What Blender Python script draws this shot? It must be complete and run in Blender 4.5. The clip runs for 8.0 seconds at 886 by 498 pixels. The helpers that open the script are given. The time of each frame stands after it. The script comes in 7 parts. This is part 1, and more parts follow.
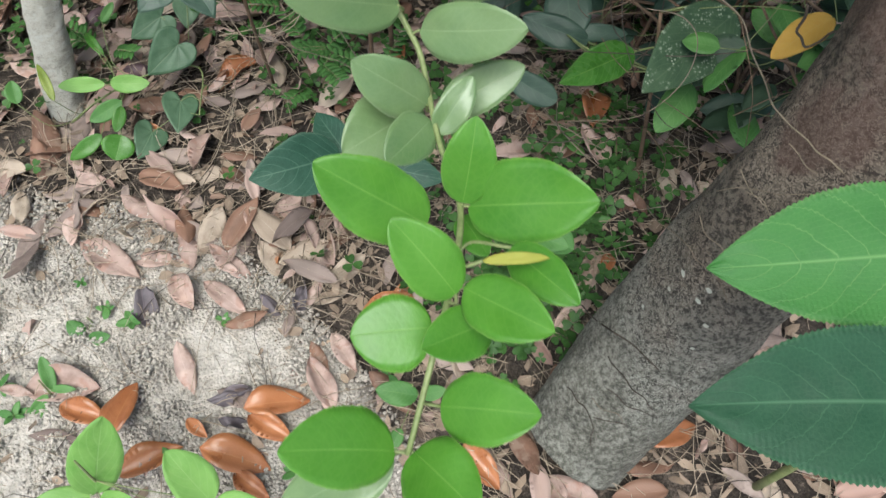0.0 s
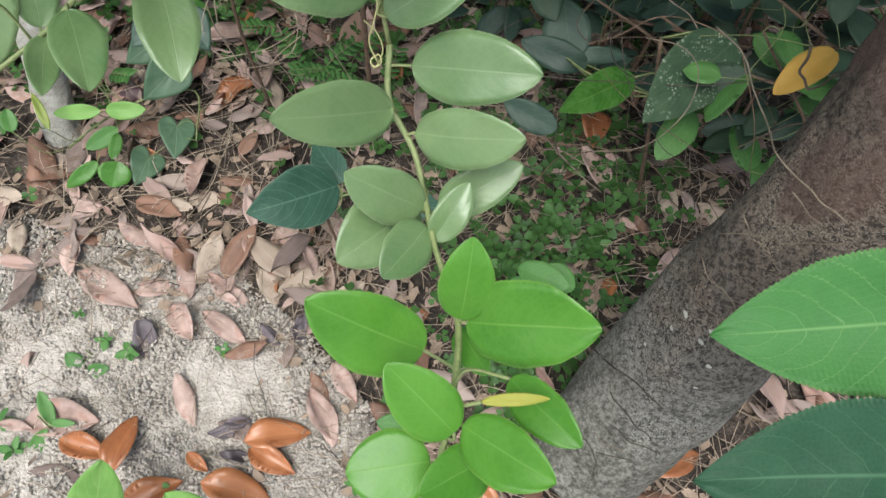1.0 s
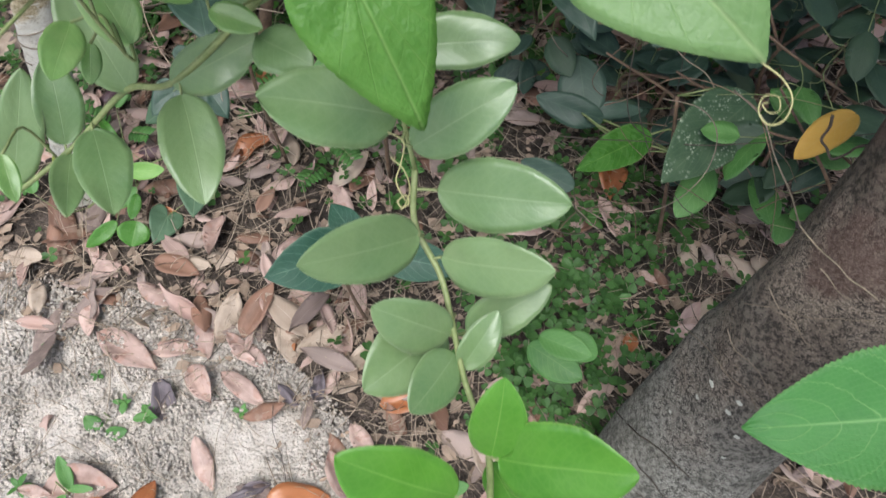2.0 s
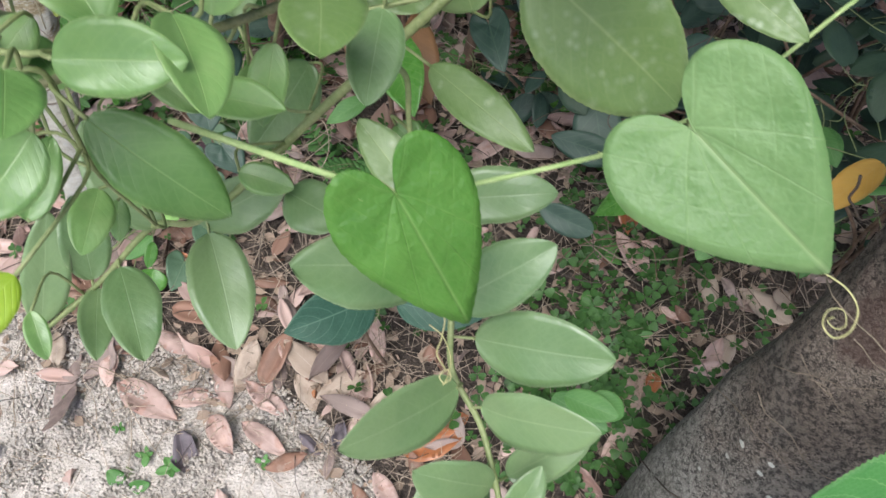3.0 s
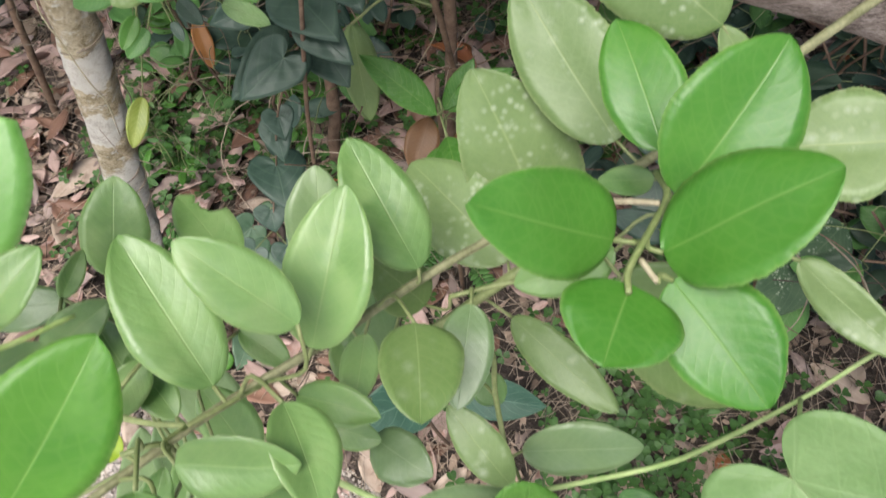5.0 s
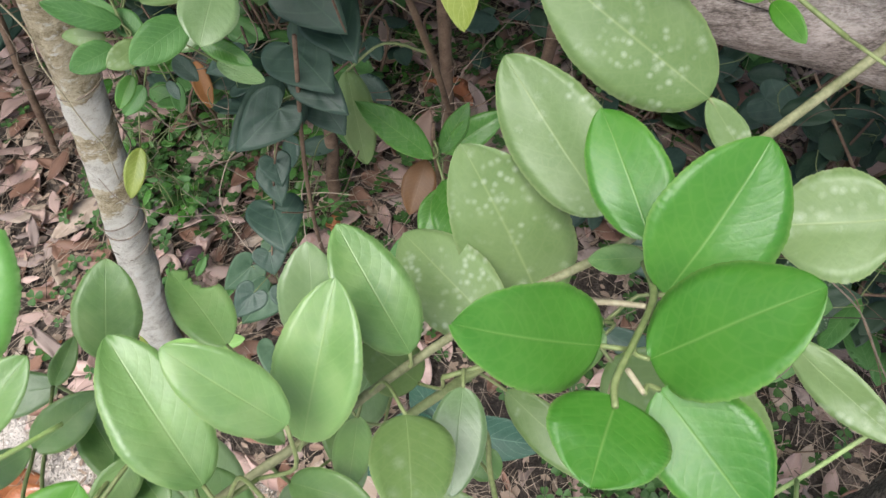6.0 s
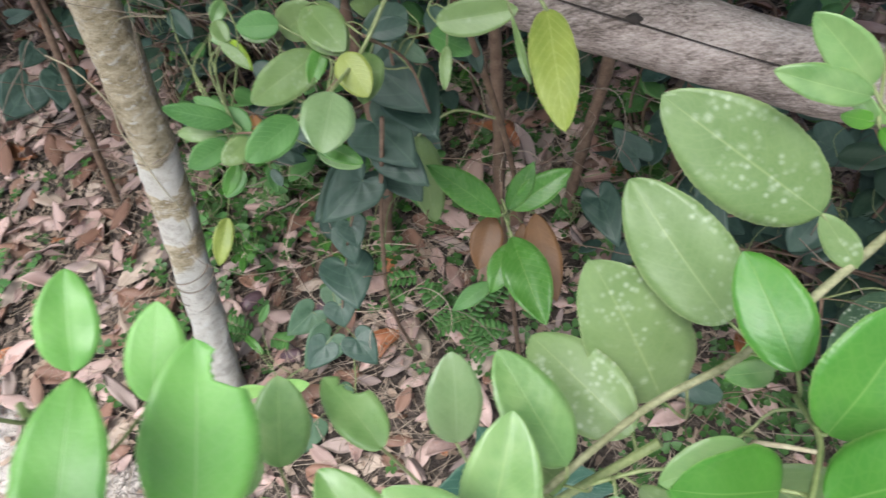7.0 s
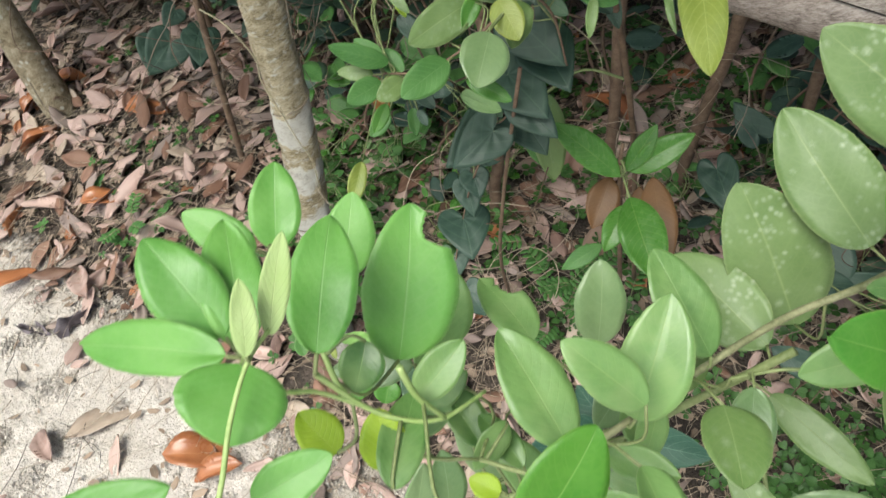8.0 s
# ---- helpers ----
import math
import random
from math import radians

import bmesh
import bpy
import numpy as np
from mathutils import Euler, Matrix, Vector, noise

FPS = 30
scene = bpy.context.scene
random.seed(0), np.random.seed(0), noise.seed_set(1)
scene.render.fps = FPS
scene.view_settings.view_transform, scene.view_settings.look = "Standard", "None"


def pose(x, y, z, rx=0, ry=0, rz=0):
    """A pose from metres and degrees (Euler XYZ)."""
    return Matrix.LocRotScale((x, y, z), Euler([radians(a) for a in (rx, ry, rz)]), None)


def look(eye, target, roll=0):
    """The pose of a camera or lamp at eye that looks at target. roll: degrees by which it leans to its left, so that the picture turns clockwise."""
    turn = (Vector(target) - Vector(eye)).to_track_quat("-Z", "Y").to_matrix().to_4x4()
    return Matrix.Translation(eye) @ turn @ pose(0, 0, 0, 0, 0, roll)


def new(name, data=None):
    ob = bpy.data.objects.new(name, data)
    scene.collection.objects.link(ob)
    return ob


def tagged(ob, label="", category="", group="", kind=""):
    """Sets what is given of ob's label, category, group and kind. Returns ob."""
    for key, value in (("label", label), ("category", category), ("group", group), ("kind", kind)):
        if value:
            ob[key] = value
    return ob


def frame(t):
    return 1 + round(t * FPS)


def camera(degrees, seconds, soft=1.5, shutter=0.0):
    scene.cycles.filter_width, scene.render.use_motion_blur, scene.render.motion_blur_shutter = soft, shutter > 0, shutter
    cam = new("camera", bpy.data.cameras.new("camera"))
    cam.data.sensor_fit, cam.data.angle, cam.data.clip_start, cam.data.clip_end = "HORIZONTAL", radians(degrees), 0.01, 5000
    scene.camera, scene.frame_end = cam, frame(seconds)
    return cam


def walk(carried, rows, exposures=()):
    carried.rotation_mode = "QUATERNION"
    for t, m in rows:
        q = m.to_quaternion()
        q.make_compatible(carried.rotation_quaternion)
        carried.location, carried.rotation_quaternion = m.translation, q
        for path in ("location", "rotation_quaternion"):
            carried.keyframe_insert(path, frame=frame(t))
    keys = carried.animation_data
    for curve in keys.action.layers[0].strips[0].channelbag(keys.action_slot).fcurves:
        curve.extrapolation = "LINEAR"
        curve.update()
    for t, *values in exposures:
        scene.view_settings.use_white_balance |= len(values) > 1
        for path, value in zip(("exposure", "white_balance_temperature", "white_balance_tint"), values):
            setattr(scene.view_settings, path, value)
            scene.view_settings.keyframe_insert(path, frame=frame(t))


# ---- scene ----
cam = camera(62.5, 8.0, soft=1.5, shutter=0.4)
PATH = [
    (0, (0.212, 0.215, 0.998), (0.196, 1.154, -0.768), 1.1),
    (0.5, (0.208, 0.243, 1.007), (0.196, 1.174, -0.763), 1.0),
    (1, (0.212, 0.263, 1.014), (0.194, 1.185, -0.761), 0.4),
    (1.2, (0.208, 0.269, 1.017), (0.19, 1.191, -0.757), 0.2),
    (2.3, (0.205, 0.318, 1.034), (0.14, 1.324, -0.694), -2.9),
    (2.5, (0.204, 0.33, 1.038), (0.142, 1.332, -0.692), -3.2),
    (3, (0.194, 0.359, 1.054), (0.109, 1.353, -0.68), -5.1),
    (3.5, (0.185, 0.379, 1.056), (0.069, 1.355, -0.686), -6.9),
    (4, (0.181, 0.398, 1.058), (0.038, 1.353, -0.694), -8.3),
    (4.5, (0.185, 0.42, 1.088), (-0.03, 1.378, -0.655), -12.5),
    (5, (0.184, 0.436, 1.106), (-0.039, 1.472, -0.59), -12.5),
    (5.2, (0.185, 0.442, 1.112), (-0.045, 1.503, -0.568), -12.7),
    (6.3, (0.189, 0.464, 1.12), (-0.03, 1.561, -0.538), -13.5),
    (6.5, (0.177, 0.472, 1.135), (-0.044, 1.577, -0.517), -14.0),
    (7, (0.15, 0.469, 1.168), (-0.148, 1.606, -0.451), -17.0),
    (7.5, (0.13, 0.445, 1.188), (-0.351, 1.558, -0.402), -22.8),
    (8, (0.123, 0.417, 1.186), (-0.413, 1.495, -0.411), -22.7),
]
EXPOSURES = [(0, 0.26, 6050, 3), (1, 0.27, 6100, 6), (2.5, 0.34, 5950, 10), (4, 0.47, 6200, 11), (5, 0.48, 6350, 12), (6.3, 0.48, 6050, 10), (7, 0.62, 5950, 10.5), (7.5, 0.6, 6050, 10.5), (8, 0.42, 6350, 3.5)]
walk(cam, [(t, look(eye, target, roll)) for t, eye, target, roll in PATH], EXPOSURES)

# ---- light: an overcast day under open sky ----
world = bpy.data.worlds.new("overcast_sky")
scene.world = world
world.use_nodes = True
wn, wl = world.node_tree.nodes, world.node_tree.links
sky = wn.new("ShaderNodeTexSky")
sky.sky_type = "NISHITA"
sky.sun_disc = False
sky.sun_elevation, sky.sun_rotation = radians(68), radians(195)
sky.air_density, sky.dust_density, sky.ozone_density = 1.0, 6.0, 1.0
wl.new(sky.outputs["Color"], wn["Background"].inputs["Color"])
wn["Background"].inputs["Strength"].default_value = 0.126
sun = new("sun", bpy.data.lights.new("sun", "SUN"))
sun.data.energy, sun.data.angle, sun.data.color = 2.85, radians(36), (1.0, 0.97, 0.92)
sun.matrix_world = look((0, 0, 0), (0.08, 0.36, -0.93))


# ---- materials ----
def material(name):
    m = bpy.data.materials.new(name)
    m.use_nodes = True
    return m, m.node_tree.nodes, m.node_tree.links, m.node_tree.nodes["Principled BSDF"]


def math_node(n, l, op, a, b=None, clamp=False):
    k = n.new("ShaderNodeMath")
    k.operation, k.use_clamp = op, clamp
    for i, v in enumerate((a, b)):
        if v is None:
            continue
        if isinstance(v, (int, float)):
            k.inputs[i].default_value = v
        else:
            l.new(v, k.inputs[i])
    return k.outputs[0]


def mix_colour(n, l, fac, a, b, blend="MIX"):
    k = n.new("ShaderNodeMix")
    k.data_type, k.blend_type = "RGBA", blend
    for i, v in ((0, fac), (6, a), (7, b)):
        if isinstance(v, (int, float)):
            k.inputs[i].default_value = v
        elif isinstance(v, tuple):
            k.inputs[i].default_value = (*v, 1)
        else:
            l.new(v, k.inputs[i])
    return k.outputs[2]


def ramp(n, l, fac, *stops):
    k = n.new("ShaderNodeValToRGB")
    e = k.color_ramp.elements
    while len(e) < len(stops):
        e.new(0.5)
    for s, (p, c) in zip(e, stops):
        s.position, s.color = p, (*c, 1) if isinstance(c, tuple) else (c, c, c, 1)
    l.new(fac, k.inputs[0])
    return k.outputs[0]


def noise_tex(n, l, vec, scale, detail=4, rough=0.55, distort=0.0):
    k = n.new("ShaderNodeTexNoise")
    k.inputs["Scale"].default_value, k.inputs["Detail"].default_value = scale, detail
    k.inputs["Roughness"].default_value, k.inputs["Distortion"].default_value = rough, distort
    l.new(vec, k.inputs["Vector"])
    return k.outputs[0]


def bump(n, l, height, strength, distance, shader, under=None):
    k = n.new("ShaderNodeBump")
    k.inputs["Strength"].default_value, k.inputs["Distance"].default_value = strength, distance
    l.new(height, k.inputs["Height"])
    if under is not None:
        l.new(under, k.inputs["Normal"])
    l.new(k.outputs[0], shader.inputs["Normal"])
    return k.outputs[0]


def leaf_material(name, dark, light, vein, side_veins=9, slant=0.3, vein_strength=0.35, rough=0.42, spots=0.0, glow=0.28, patches=None, relief=0.0006, gloss=0.4, vein_width=0.12, quilt=0.0, spread=(0.56, 0.66), rib=0.6, ladder=0.0, wander=0.045, margin=0.4, unit=1.0, palmate=0.0):
    """A living leaf: mottled green, a pale midrib, faint side veins, light that comes through the blade."""
    m, n, l, p = material(name)
    uv, tc, info = n.new("ShaderNodeUVMap"), n.new("ShaderNodeTexCoord"), n.new("ShaderNodeObjectInfo")
    sep = n.new("ShaderNodeSeparateXYZ")
    l.new(uv.outputs[0], sep.inputs[0])
    across = math_node(n, l, "ABSOLUTE", math_node(n, l, "MULTIPLY_ADD", sep.outputs[1], 2.0))
    across.node.inputs[0].links[0].from_node.inputs[2].default_value = -1.0
    shift = n.new("ShaderNodeVectorMath")
    shift.operation = "ADD"
    size = n.new("ShaderNodeVectorMath")
    size.operation = "SCALE"
    size.inputs["Scale"].default_value = unit
    l.new(tc.outputs["Object"], size.inputs[0])
    l.new(size.outputs[0], shift.inputs[0])
    geo = n.new("ShaderNodeNewGeometry")
    chance = math_node(n, l, "FRACT", math_node(n, l, "ADD", info.outputs["Random"], math_node(n, l, "MULTIPLY", geo.outputs["Random Per Island"], 7.3)))
    offset = n.new("ShaderNodeCombineXYZ")
    for i, k in enumerate((3.1, 7.7, 1.9)):
        l.new(math_node(n, l, "MULTIPLY", chance, k), offset.inputs[i])
    l.new(offset.outputs[0], shift.inputs[1])
    broad, fine = noise_tex(n, l, shift.outputs[0], 38, 3), noise_tex(n, l, shift.outputs[0], 420, 3)
    tone = math_node(n, l, "ADD", math_node(n, l, "MULTIPLY", broad, 0.95), math_node(n, l, "MULTIPLY", chance, 0.4))
    base = ramp(n, l, tone, (0.3, dark), (0.84, light))
    base = mix_colour(n, l, math_node(n, l, "MULTIPLY", fine, 0.25), base, light)
    mid = math_node(n, l, "MULTIPLY", math_node(n, l, "SUBTRACT", 1.0, math_node(n, l, "DIVIDE", across, 0.04), True), rib)
    along = math_node(n, l, "ADD", sep.outputs[0], math_node(n, l, "MULTIPLY", broad, wander))
    curve = math_node(n, l, "MULTIPLY", math_node(n, l, "POWER", across, 1.35), slant)
    wave = math_node(n, l, "FRACT", math_node(n, l, "MULTIPLY", math_node(n, l, "SUBTRACT", along, curve), side_veins))
    side = math_node(n, l, "SUBTRACT", 1.0, math_node(n, l, "DIVIDE", math_node(n, l, "ABSOLUTE", math_node(n, l, "SUBTRACT", wave, 0.5)), vein_width), True)
    lines = math_node(n, l, "MAXIMUM", mid, math_node(n, l, "MULTIPLY", side, vein_strength))
    if palmate:
        up = math_node(n, l, "DIVIDE", math_node(n, l, "SUBTRACT", sep.outputs[0], 0.28), 0.72)
        out = math_node(n, l, "POWER", across, 1.15)
        for k in (0.55, 1.7, -1.6):
            off = math_node(n, l, "ABSOLUTE", math_node(n, l, "SUBTRACT", out, math_node(n, l, "MULTIPLY", up, k)))
            ray_vein = math_node(n, l, "SUBTRACT", 1.0, math_node(n, l, "DIVIDE", off, 0.014 * math.hypot(1, k)), True)
            lines = math_node(n, l, "MAXIMUM", lines, math_node(n, l, "MULTIPLY", ray_vein, palmate))
    net = n.new("ShaderNodeTexVoronoi")
    net.feature = "DISTANCE_TO_EDGE"
    net.inputs["Scale"].default_value = 260
    l.new(shift.outputs[0], net.inputs["Vector"])
    mesh_veins = ramp(n, l, net.outputs["Distance"], (0.02, 0.16), (0.14, 0.0))
    lines = math_node(n, l, "MAXIMUM", lines, math_node(n, l, "MULTIPLY", mesh_veins, 0.5))
    if ladder:
        rung = math_node(n, l, "FRACT", math_node(n, l, "ADD", math_node(n, l, "MULTIPLY", math_node(n, l, "ADD", across, math_node(n, l, "MULTIPLY", sep.outputs[0], 0.35)), 11.0), math_node(n, l, "MULTIPLY", broad, 1.6)))
        step = math_node(n, l, "SUBTRACT", 1.0, math_node(n, l, "DIVIDE", math_node(n, l, "ABSOLUTE", math_node(n, l, "SUBTRACT", rung, 0.5)), 0.07), True)
        lines = math_node(n, l, "MAXIMUM", lines, math_node(n, l, "MULTIPLY", step, ladder))
    base = mix_colour(n, l, math_node(n, l, "MULTIPLY", lines, 0.75), base, vein)
    if margin:
        base = mix_colour(n, l, ramp(n, l, across, (0.93, 0.0), (0.985, margin)), base, vein)
    if patches:
        blotch = ramp(n, l, noise_tex(n, l, shift.outputs[0], 55, 2), (spread[0], 0.0), (spread[1], 1.0))
        base = mix_colour(n, l, math_node(n, l, "MULTIPLY", blotch, 0.6), base, patches)
    l.new(math_node(n, l, "ADD", math_node(n, l, "MULTIPLY", broad, 0.3), rough - 0.17), p.inputs["Roughness"])
    p.inputs["Specular IOR Level"].default_value = gloss
    if spots:
        crust = None
        for scale, reach, where in ((260, 0.44, 45), (120, 0.36, 70)):
            v = n.new("ShaderNodeTexVoronoi")
            v.inputs["Scale"].default_value = scale
            l.new(shift.outputs[0], v.inputs["Vector"])
            ragged = math_node(n, l, "ADD", v.outputs["Distance"], math_node(n, l, "MULTIPLY", noise_tex(n, l, shift.outputs[0], 1100, 3, 0.7), 0.35))
            dot = ramp(n, l, ragged, (reach * 0.45, 1.0), (reach * 1.45, 0.0))
            some = ramp(n, l, noise_tex(n, l, shift.outputs[0], where, 2), (0.51, 0.0), (0.64, 1.0))
            layer = math_node(n, l, "MULTIPLY", math_node(n, l, "MULTIPLY", dot, some), spots)
            crust = layer if crust is None else math_node(n, l, "MAXIMUM", crust, layer)
        base = mix_colour(n, l, crust, base, (0.56, 0.63, 0.5))
        l.new(math_node(n, l, "ADD", math_node(n, l, "MULTIPLY", crust, 0.4), rough), p.inputs["Roughness"])
    l.new(base, p.inputs["Base Color"])
    height = math_node(n, l, "ADD", math_node(n, l, "MULTIPLY", lines, -0.6), math_node(n, l, "MULTIPLY", fine, 0.5))
    bulge = math_node(n, l, "ABSOLUTE", math_node(n, l, "SUBTRACT", wave, 0.5))
    height = math_node(n, l, "ADD", height, math_node(n, l, "MULTIPLY", math_node(n, l, "MULTIPLY", bulge, across), 0.35))
    if quilt:
        height = math_node(n, l, "ADD", height, math_node(n, l, "MULTIPLY", noise_tex(n, l, shift.outputs[0], 190, 2), quilt))
    bump(n, l, height, 0.5 if not quilt else 0.8, relief, p)
    thin = n.new("ShaderNodeBsdfTranslucent")
    l.new(mix_colour(n, l, 1.0, base, (1.0, 1.0, 0.45), "MULTIPLY"), thin.inputs[0])
    both = n.new("ShaderNodeMixShader")
    both.inputs[0].default_value = glow
    l.new(p.outputs[0], both.inputs[1])
    l.new(thin.outputs[0], both.inputs[2])
    l.new(both.outputs[0], n["Material Output"].inputs[0])
    return m


leaf_green = leaf_material("citrus_leaf", (0.064, 0.178, 0.036), (0.21, 0.37, 0.115), (0.34, 0.47, 0.18), rough=0.4, vein_strength=0.16, gloss=0.7, patches=(0.31, 0.45, 0.18), spread=(0.5, 0.75), relief=0.00045)
dusty = leaf_material("dusty_citrus_leaf", (0.088, 0.188, 0.062), (0.2, 0.308, 0.13), (0.34, 0.44, 0.25), rough=0.39, vein_strength=0.14, gloss=0.8, relief=0.00045)
deep = leaf_material("deep_citrus_leaf", (0.028, 0.15, 0.012), (0.078, 0.25, 0.028), (0.26, 0.42, 0.12), rough=0.41, vein_strength=0.12, gloss=0.5, relief=0.00045)
fresh = leaf_material("young_citrus_leaf", (0.045, 0.19, 0.012), (0.12, 0.325, 0.036), (0.28, 0.48, 0.12), rough=0.41, vein_strength=0.12, glow=0.33, gloss=0.5, relief=0.00045)
heart_deep = leaf_material("young_vine_leaf", (0.042, 0.15, 0.014), (0.105, 0.255, 0.04), (0.22, 0.38, 0.11), side_veins=5, slant=-0.5, rough=0.5, relief=0.0013, quilt=1.0, vein_width=0.06, rib=0.75, margin=0.0, palmate=0.28, vein_strength=0.15)
mint = leaf_material("pale_young_citrus_leaf", (0.075, 0.265, 0.035), (0.2, 0.445, 0.1), (0.34, 0.52, 0.22), rough=0.43, vein_strength=0.12, glow=0.3, gloss=0.55, relief=0.00045)
spotted = leaf_material("lichen_spotted_leaf", (0.115, 0.205, 0.055), (0.2, 0.3, 0.115), (0.36, 0.45, 0.2), spots=0.62, rough=0.43, vein_strength=0.12, gloss=0.55, relief=0.00045)
olive = leaf_material("olive_citrus_leaf", (0.105, 0.195, 0.048), (0.19, 0.29, 0.1), (0.33, 0.42, 0.18), spots=0.25, rough=0.41, vein_strength=0.16, gloss=0.5, relief=0.00045)
dull = leaf_material("dull_citrus_leaf", (0.045, 0.13, 0.022), (0.115, 0.225, 0.06), (0.24, 0.36, 0.13), rough=0.43, vein_strength=0.14, gloss=0.5, relief=0.00045)
yellowing = leaf_material("yellowing_leaf", (0.15, 0.22, 0.035), (0.31, 0.37, 0.075), (0.5, 0.55, 0.2), rough=0.42)
heart_green = leaf_material("vine_leaf", (0.1, 0.215, 0.058), (0.195, 0.325, 0.125), (0.34, 0.46, 0.22), side_veins=5, slant=-0.5, rough=0.48, relief=0.001, quilt=1.0, vein_width=0.06, rib=0.75, margin=0.0, palmate=0.28, vein_strength=0.15)
serrate_green = leaf_material("broad_leaf", (0.028, 0.14, 0.026), (0.065, 0.22, 0.05), (0.24, 0.44, 0.17), side_veins=8, slant=0.3, vein_strength=0.75, rough=0.5, relief=0.0014, vein_width=0.04, rib=0.9, ladder=0.3, wander=0.1, gloss=0.28)
# darker, bluer variant of serrate_green for the second broad leaf
serrate_dark = leaf_material("broad_leaf_dark", (0.012, 0.06, 0.027), (0.028, 0.096, 0.048), (0.12, 0.25, 0.14), side_veins=8, slant=0.3, vein_strength=0.4, rough=0.55, relief=0.001, vein_width=0.035, rib=0.8, ladder=0.12, wander=0.1, gloss=0.3)
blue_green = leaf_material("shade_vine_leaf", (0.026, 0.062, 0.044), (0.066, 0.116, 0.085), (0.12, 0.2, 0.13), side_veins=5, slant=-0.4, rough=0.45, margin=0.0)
sap_green = leaf_material("sapling_leaf", (0.04, 0.14, 0.018), (0.09, 0.245, 0.04), (0.25, 0.42, 0.12), side_veins=13, slant=0.2, rough=0.3, rib=0.75)
weed_green = leaf_material("weed_leaf", (0.055, 0.165, 0.038), (0.115, 0.27, 0.07), (0.22, 0.4, 0.14), rough=0.5)
# brighter yellow-green: light falling through these leaves is put into the colour
lit_lime = leaf_material("lit_lime_leaf", (0.25, 0.42, 0.02), (0.42, 0.58, 0.05), (0.5, 0.62, 0.15), rough=0.45, glow=0.4)
clover_green = leaf_material("clover_leaf", (0.02, 0.06, 0.014), (0.065, 0.155, 0.036), (0.16, 0.34, 0.09), rough=0.5)
seedling_green = leaf_material("seedling_leaf", (0.13, 0.31, 0.055), (0.25, 0.46, 0.12), (0.34, 0.52, 0.2), side_veins=5, slant=0.6, vein_strength=0.35, rough=0.45, rib=0.75)
ribbed_green = leaf_material("ribbed_leaf", (0.02, 0.075, 0.045), (0.05, 0.13, 0.085), (0.2, 0.34, 0.24), side_veins=7, slant=0.35, vein_strength=0.6, rough=0.5, vein_width=0.05, rib=0.75)
litter_bits = leaf_material("litter_fragments", (0.05, 0.033, 0.024), (0.36, 0.27, 0.2), (0.36, 0.29, 0.23), rough=0.8, glow=0.03)
bud = leaf_material("downy_bud", (0.34, 0.5, 0.15), (0.5, 0.62, 0.3), (0.5, 0.56, 0.3), rough=0.8)
mottled = leaf_material("mottled_leaf", (0.03, 0.075, 0.035), (0.08, 0.14, 0.07), (0.14, 0.2, 0.11), side_veins=11, slant=0.4, rough=0.6, spots=0.9)
scorched = leaf_material("scorched_leaf_edge", (0.26, 0.3, 0.03), (0.46, 0.45, 0.09), (0.5, 0.36, 0.1), rough=0.6, patches=(0.3, 0.18, 0.06), spread=(0.6, 0.7))
amber_dead = leaf_material("dead_hanging_leaf", (0.2, 0.075, 0.02), (0.38, 0.17, 0.05), (0.45, 0.26, 0.11), side_veins=12, slant=0.25, rough=0.5, glow=0.25)
amber = leaf_material("amber_leaf", (0.42, 0.23, 0.03), (0.58, 0.36, 0.07), (0.55, 0.4, 0.14), rough=0.55)
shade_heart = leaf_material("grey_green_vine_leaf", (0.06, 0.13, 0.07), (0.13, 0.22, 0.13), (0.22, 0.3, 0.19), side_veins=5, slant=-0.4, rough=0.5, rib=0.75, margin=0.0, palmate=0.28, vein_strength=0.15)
brown_leaf = leaf_material("brown_sapling_leaf", (0.08, 0.04, 0.014), (0.17, 0.085, 0.032), (0.22, 0.13, 0.06), side_veins=13, slant=0.2, rough=0.5, glow=0.1)
dry_pink = leaf_material("dry_pinkish_leaf", (0.15, 0.09, 0.075), (0.55, 0.4, 0.35), (0.57, 0.45, 0.385), side_veins=14, slant=0.25, vein_strength=0.15, rough=0.6, glow=0.08, patches=(0.36, 0.2, 0.155), relief=0.0008, unit=0.085)
dry_orange = leaf_material("dry_orange_leaf", (0.2, 0.06, 0.022), (0.43, 0.17, 0.07), (0.5, 0.26, 0.12), side_veins=14, slant=0.25, vein_strength=0.15, rough=0.34, gloss=0.6, glow=0.08, relief=0.0008, unit=0.085)
dry_brown = leaf_material("dry_brown_leaf", (0.068, 0.036, 0.024), (0.26, 0.145, 0.1), (0.3, 0.2, 0.14), side_veins=14, slant=0.25, vein_strength=0.15, rough=0.6, glow=0.05, patches=(0.3, 0.22, 0.17), relief=0.0008, unit=0.085)
dry_tan = leaf_material("dry_tan_leaf", (0.24, 0.175, 0.125), (0.5, 0.405, 0.325), (0.6, 0.52, 0.43), side_veins=14, slant=0.25, vein_strength=0.2, rough=0.65, glow=0.08, patches=(0.33, 0.24, 0.18), relief=0.0008, unit=0.085)
dry_grey = leaf_material("dry_grey_leaf", (0.09, 0.06, 0.055), (0.37, 0.29, 0.255), (0.36, 0.3, 0.25), side_veins=14, slant=0.25, vein_strength=0.15, rough=0.75, glow=0.05, patches=(0.17, 0.13, 0.11), relief=0.0008, unit=0.085)


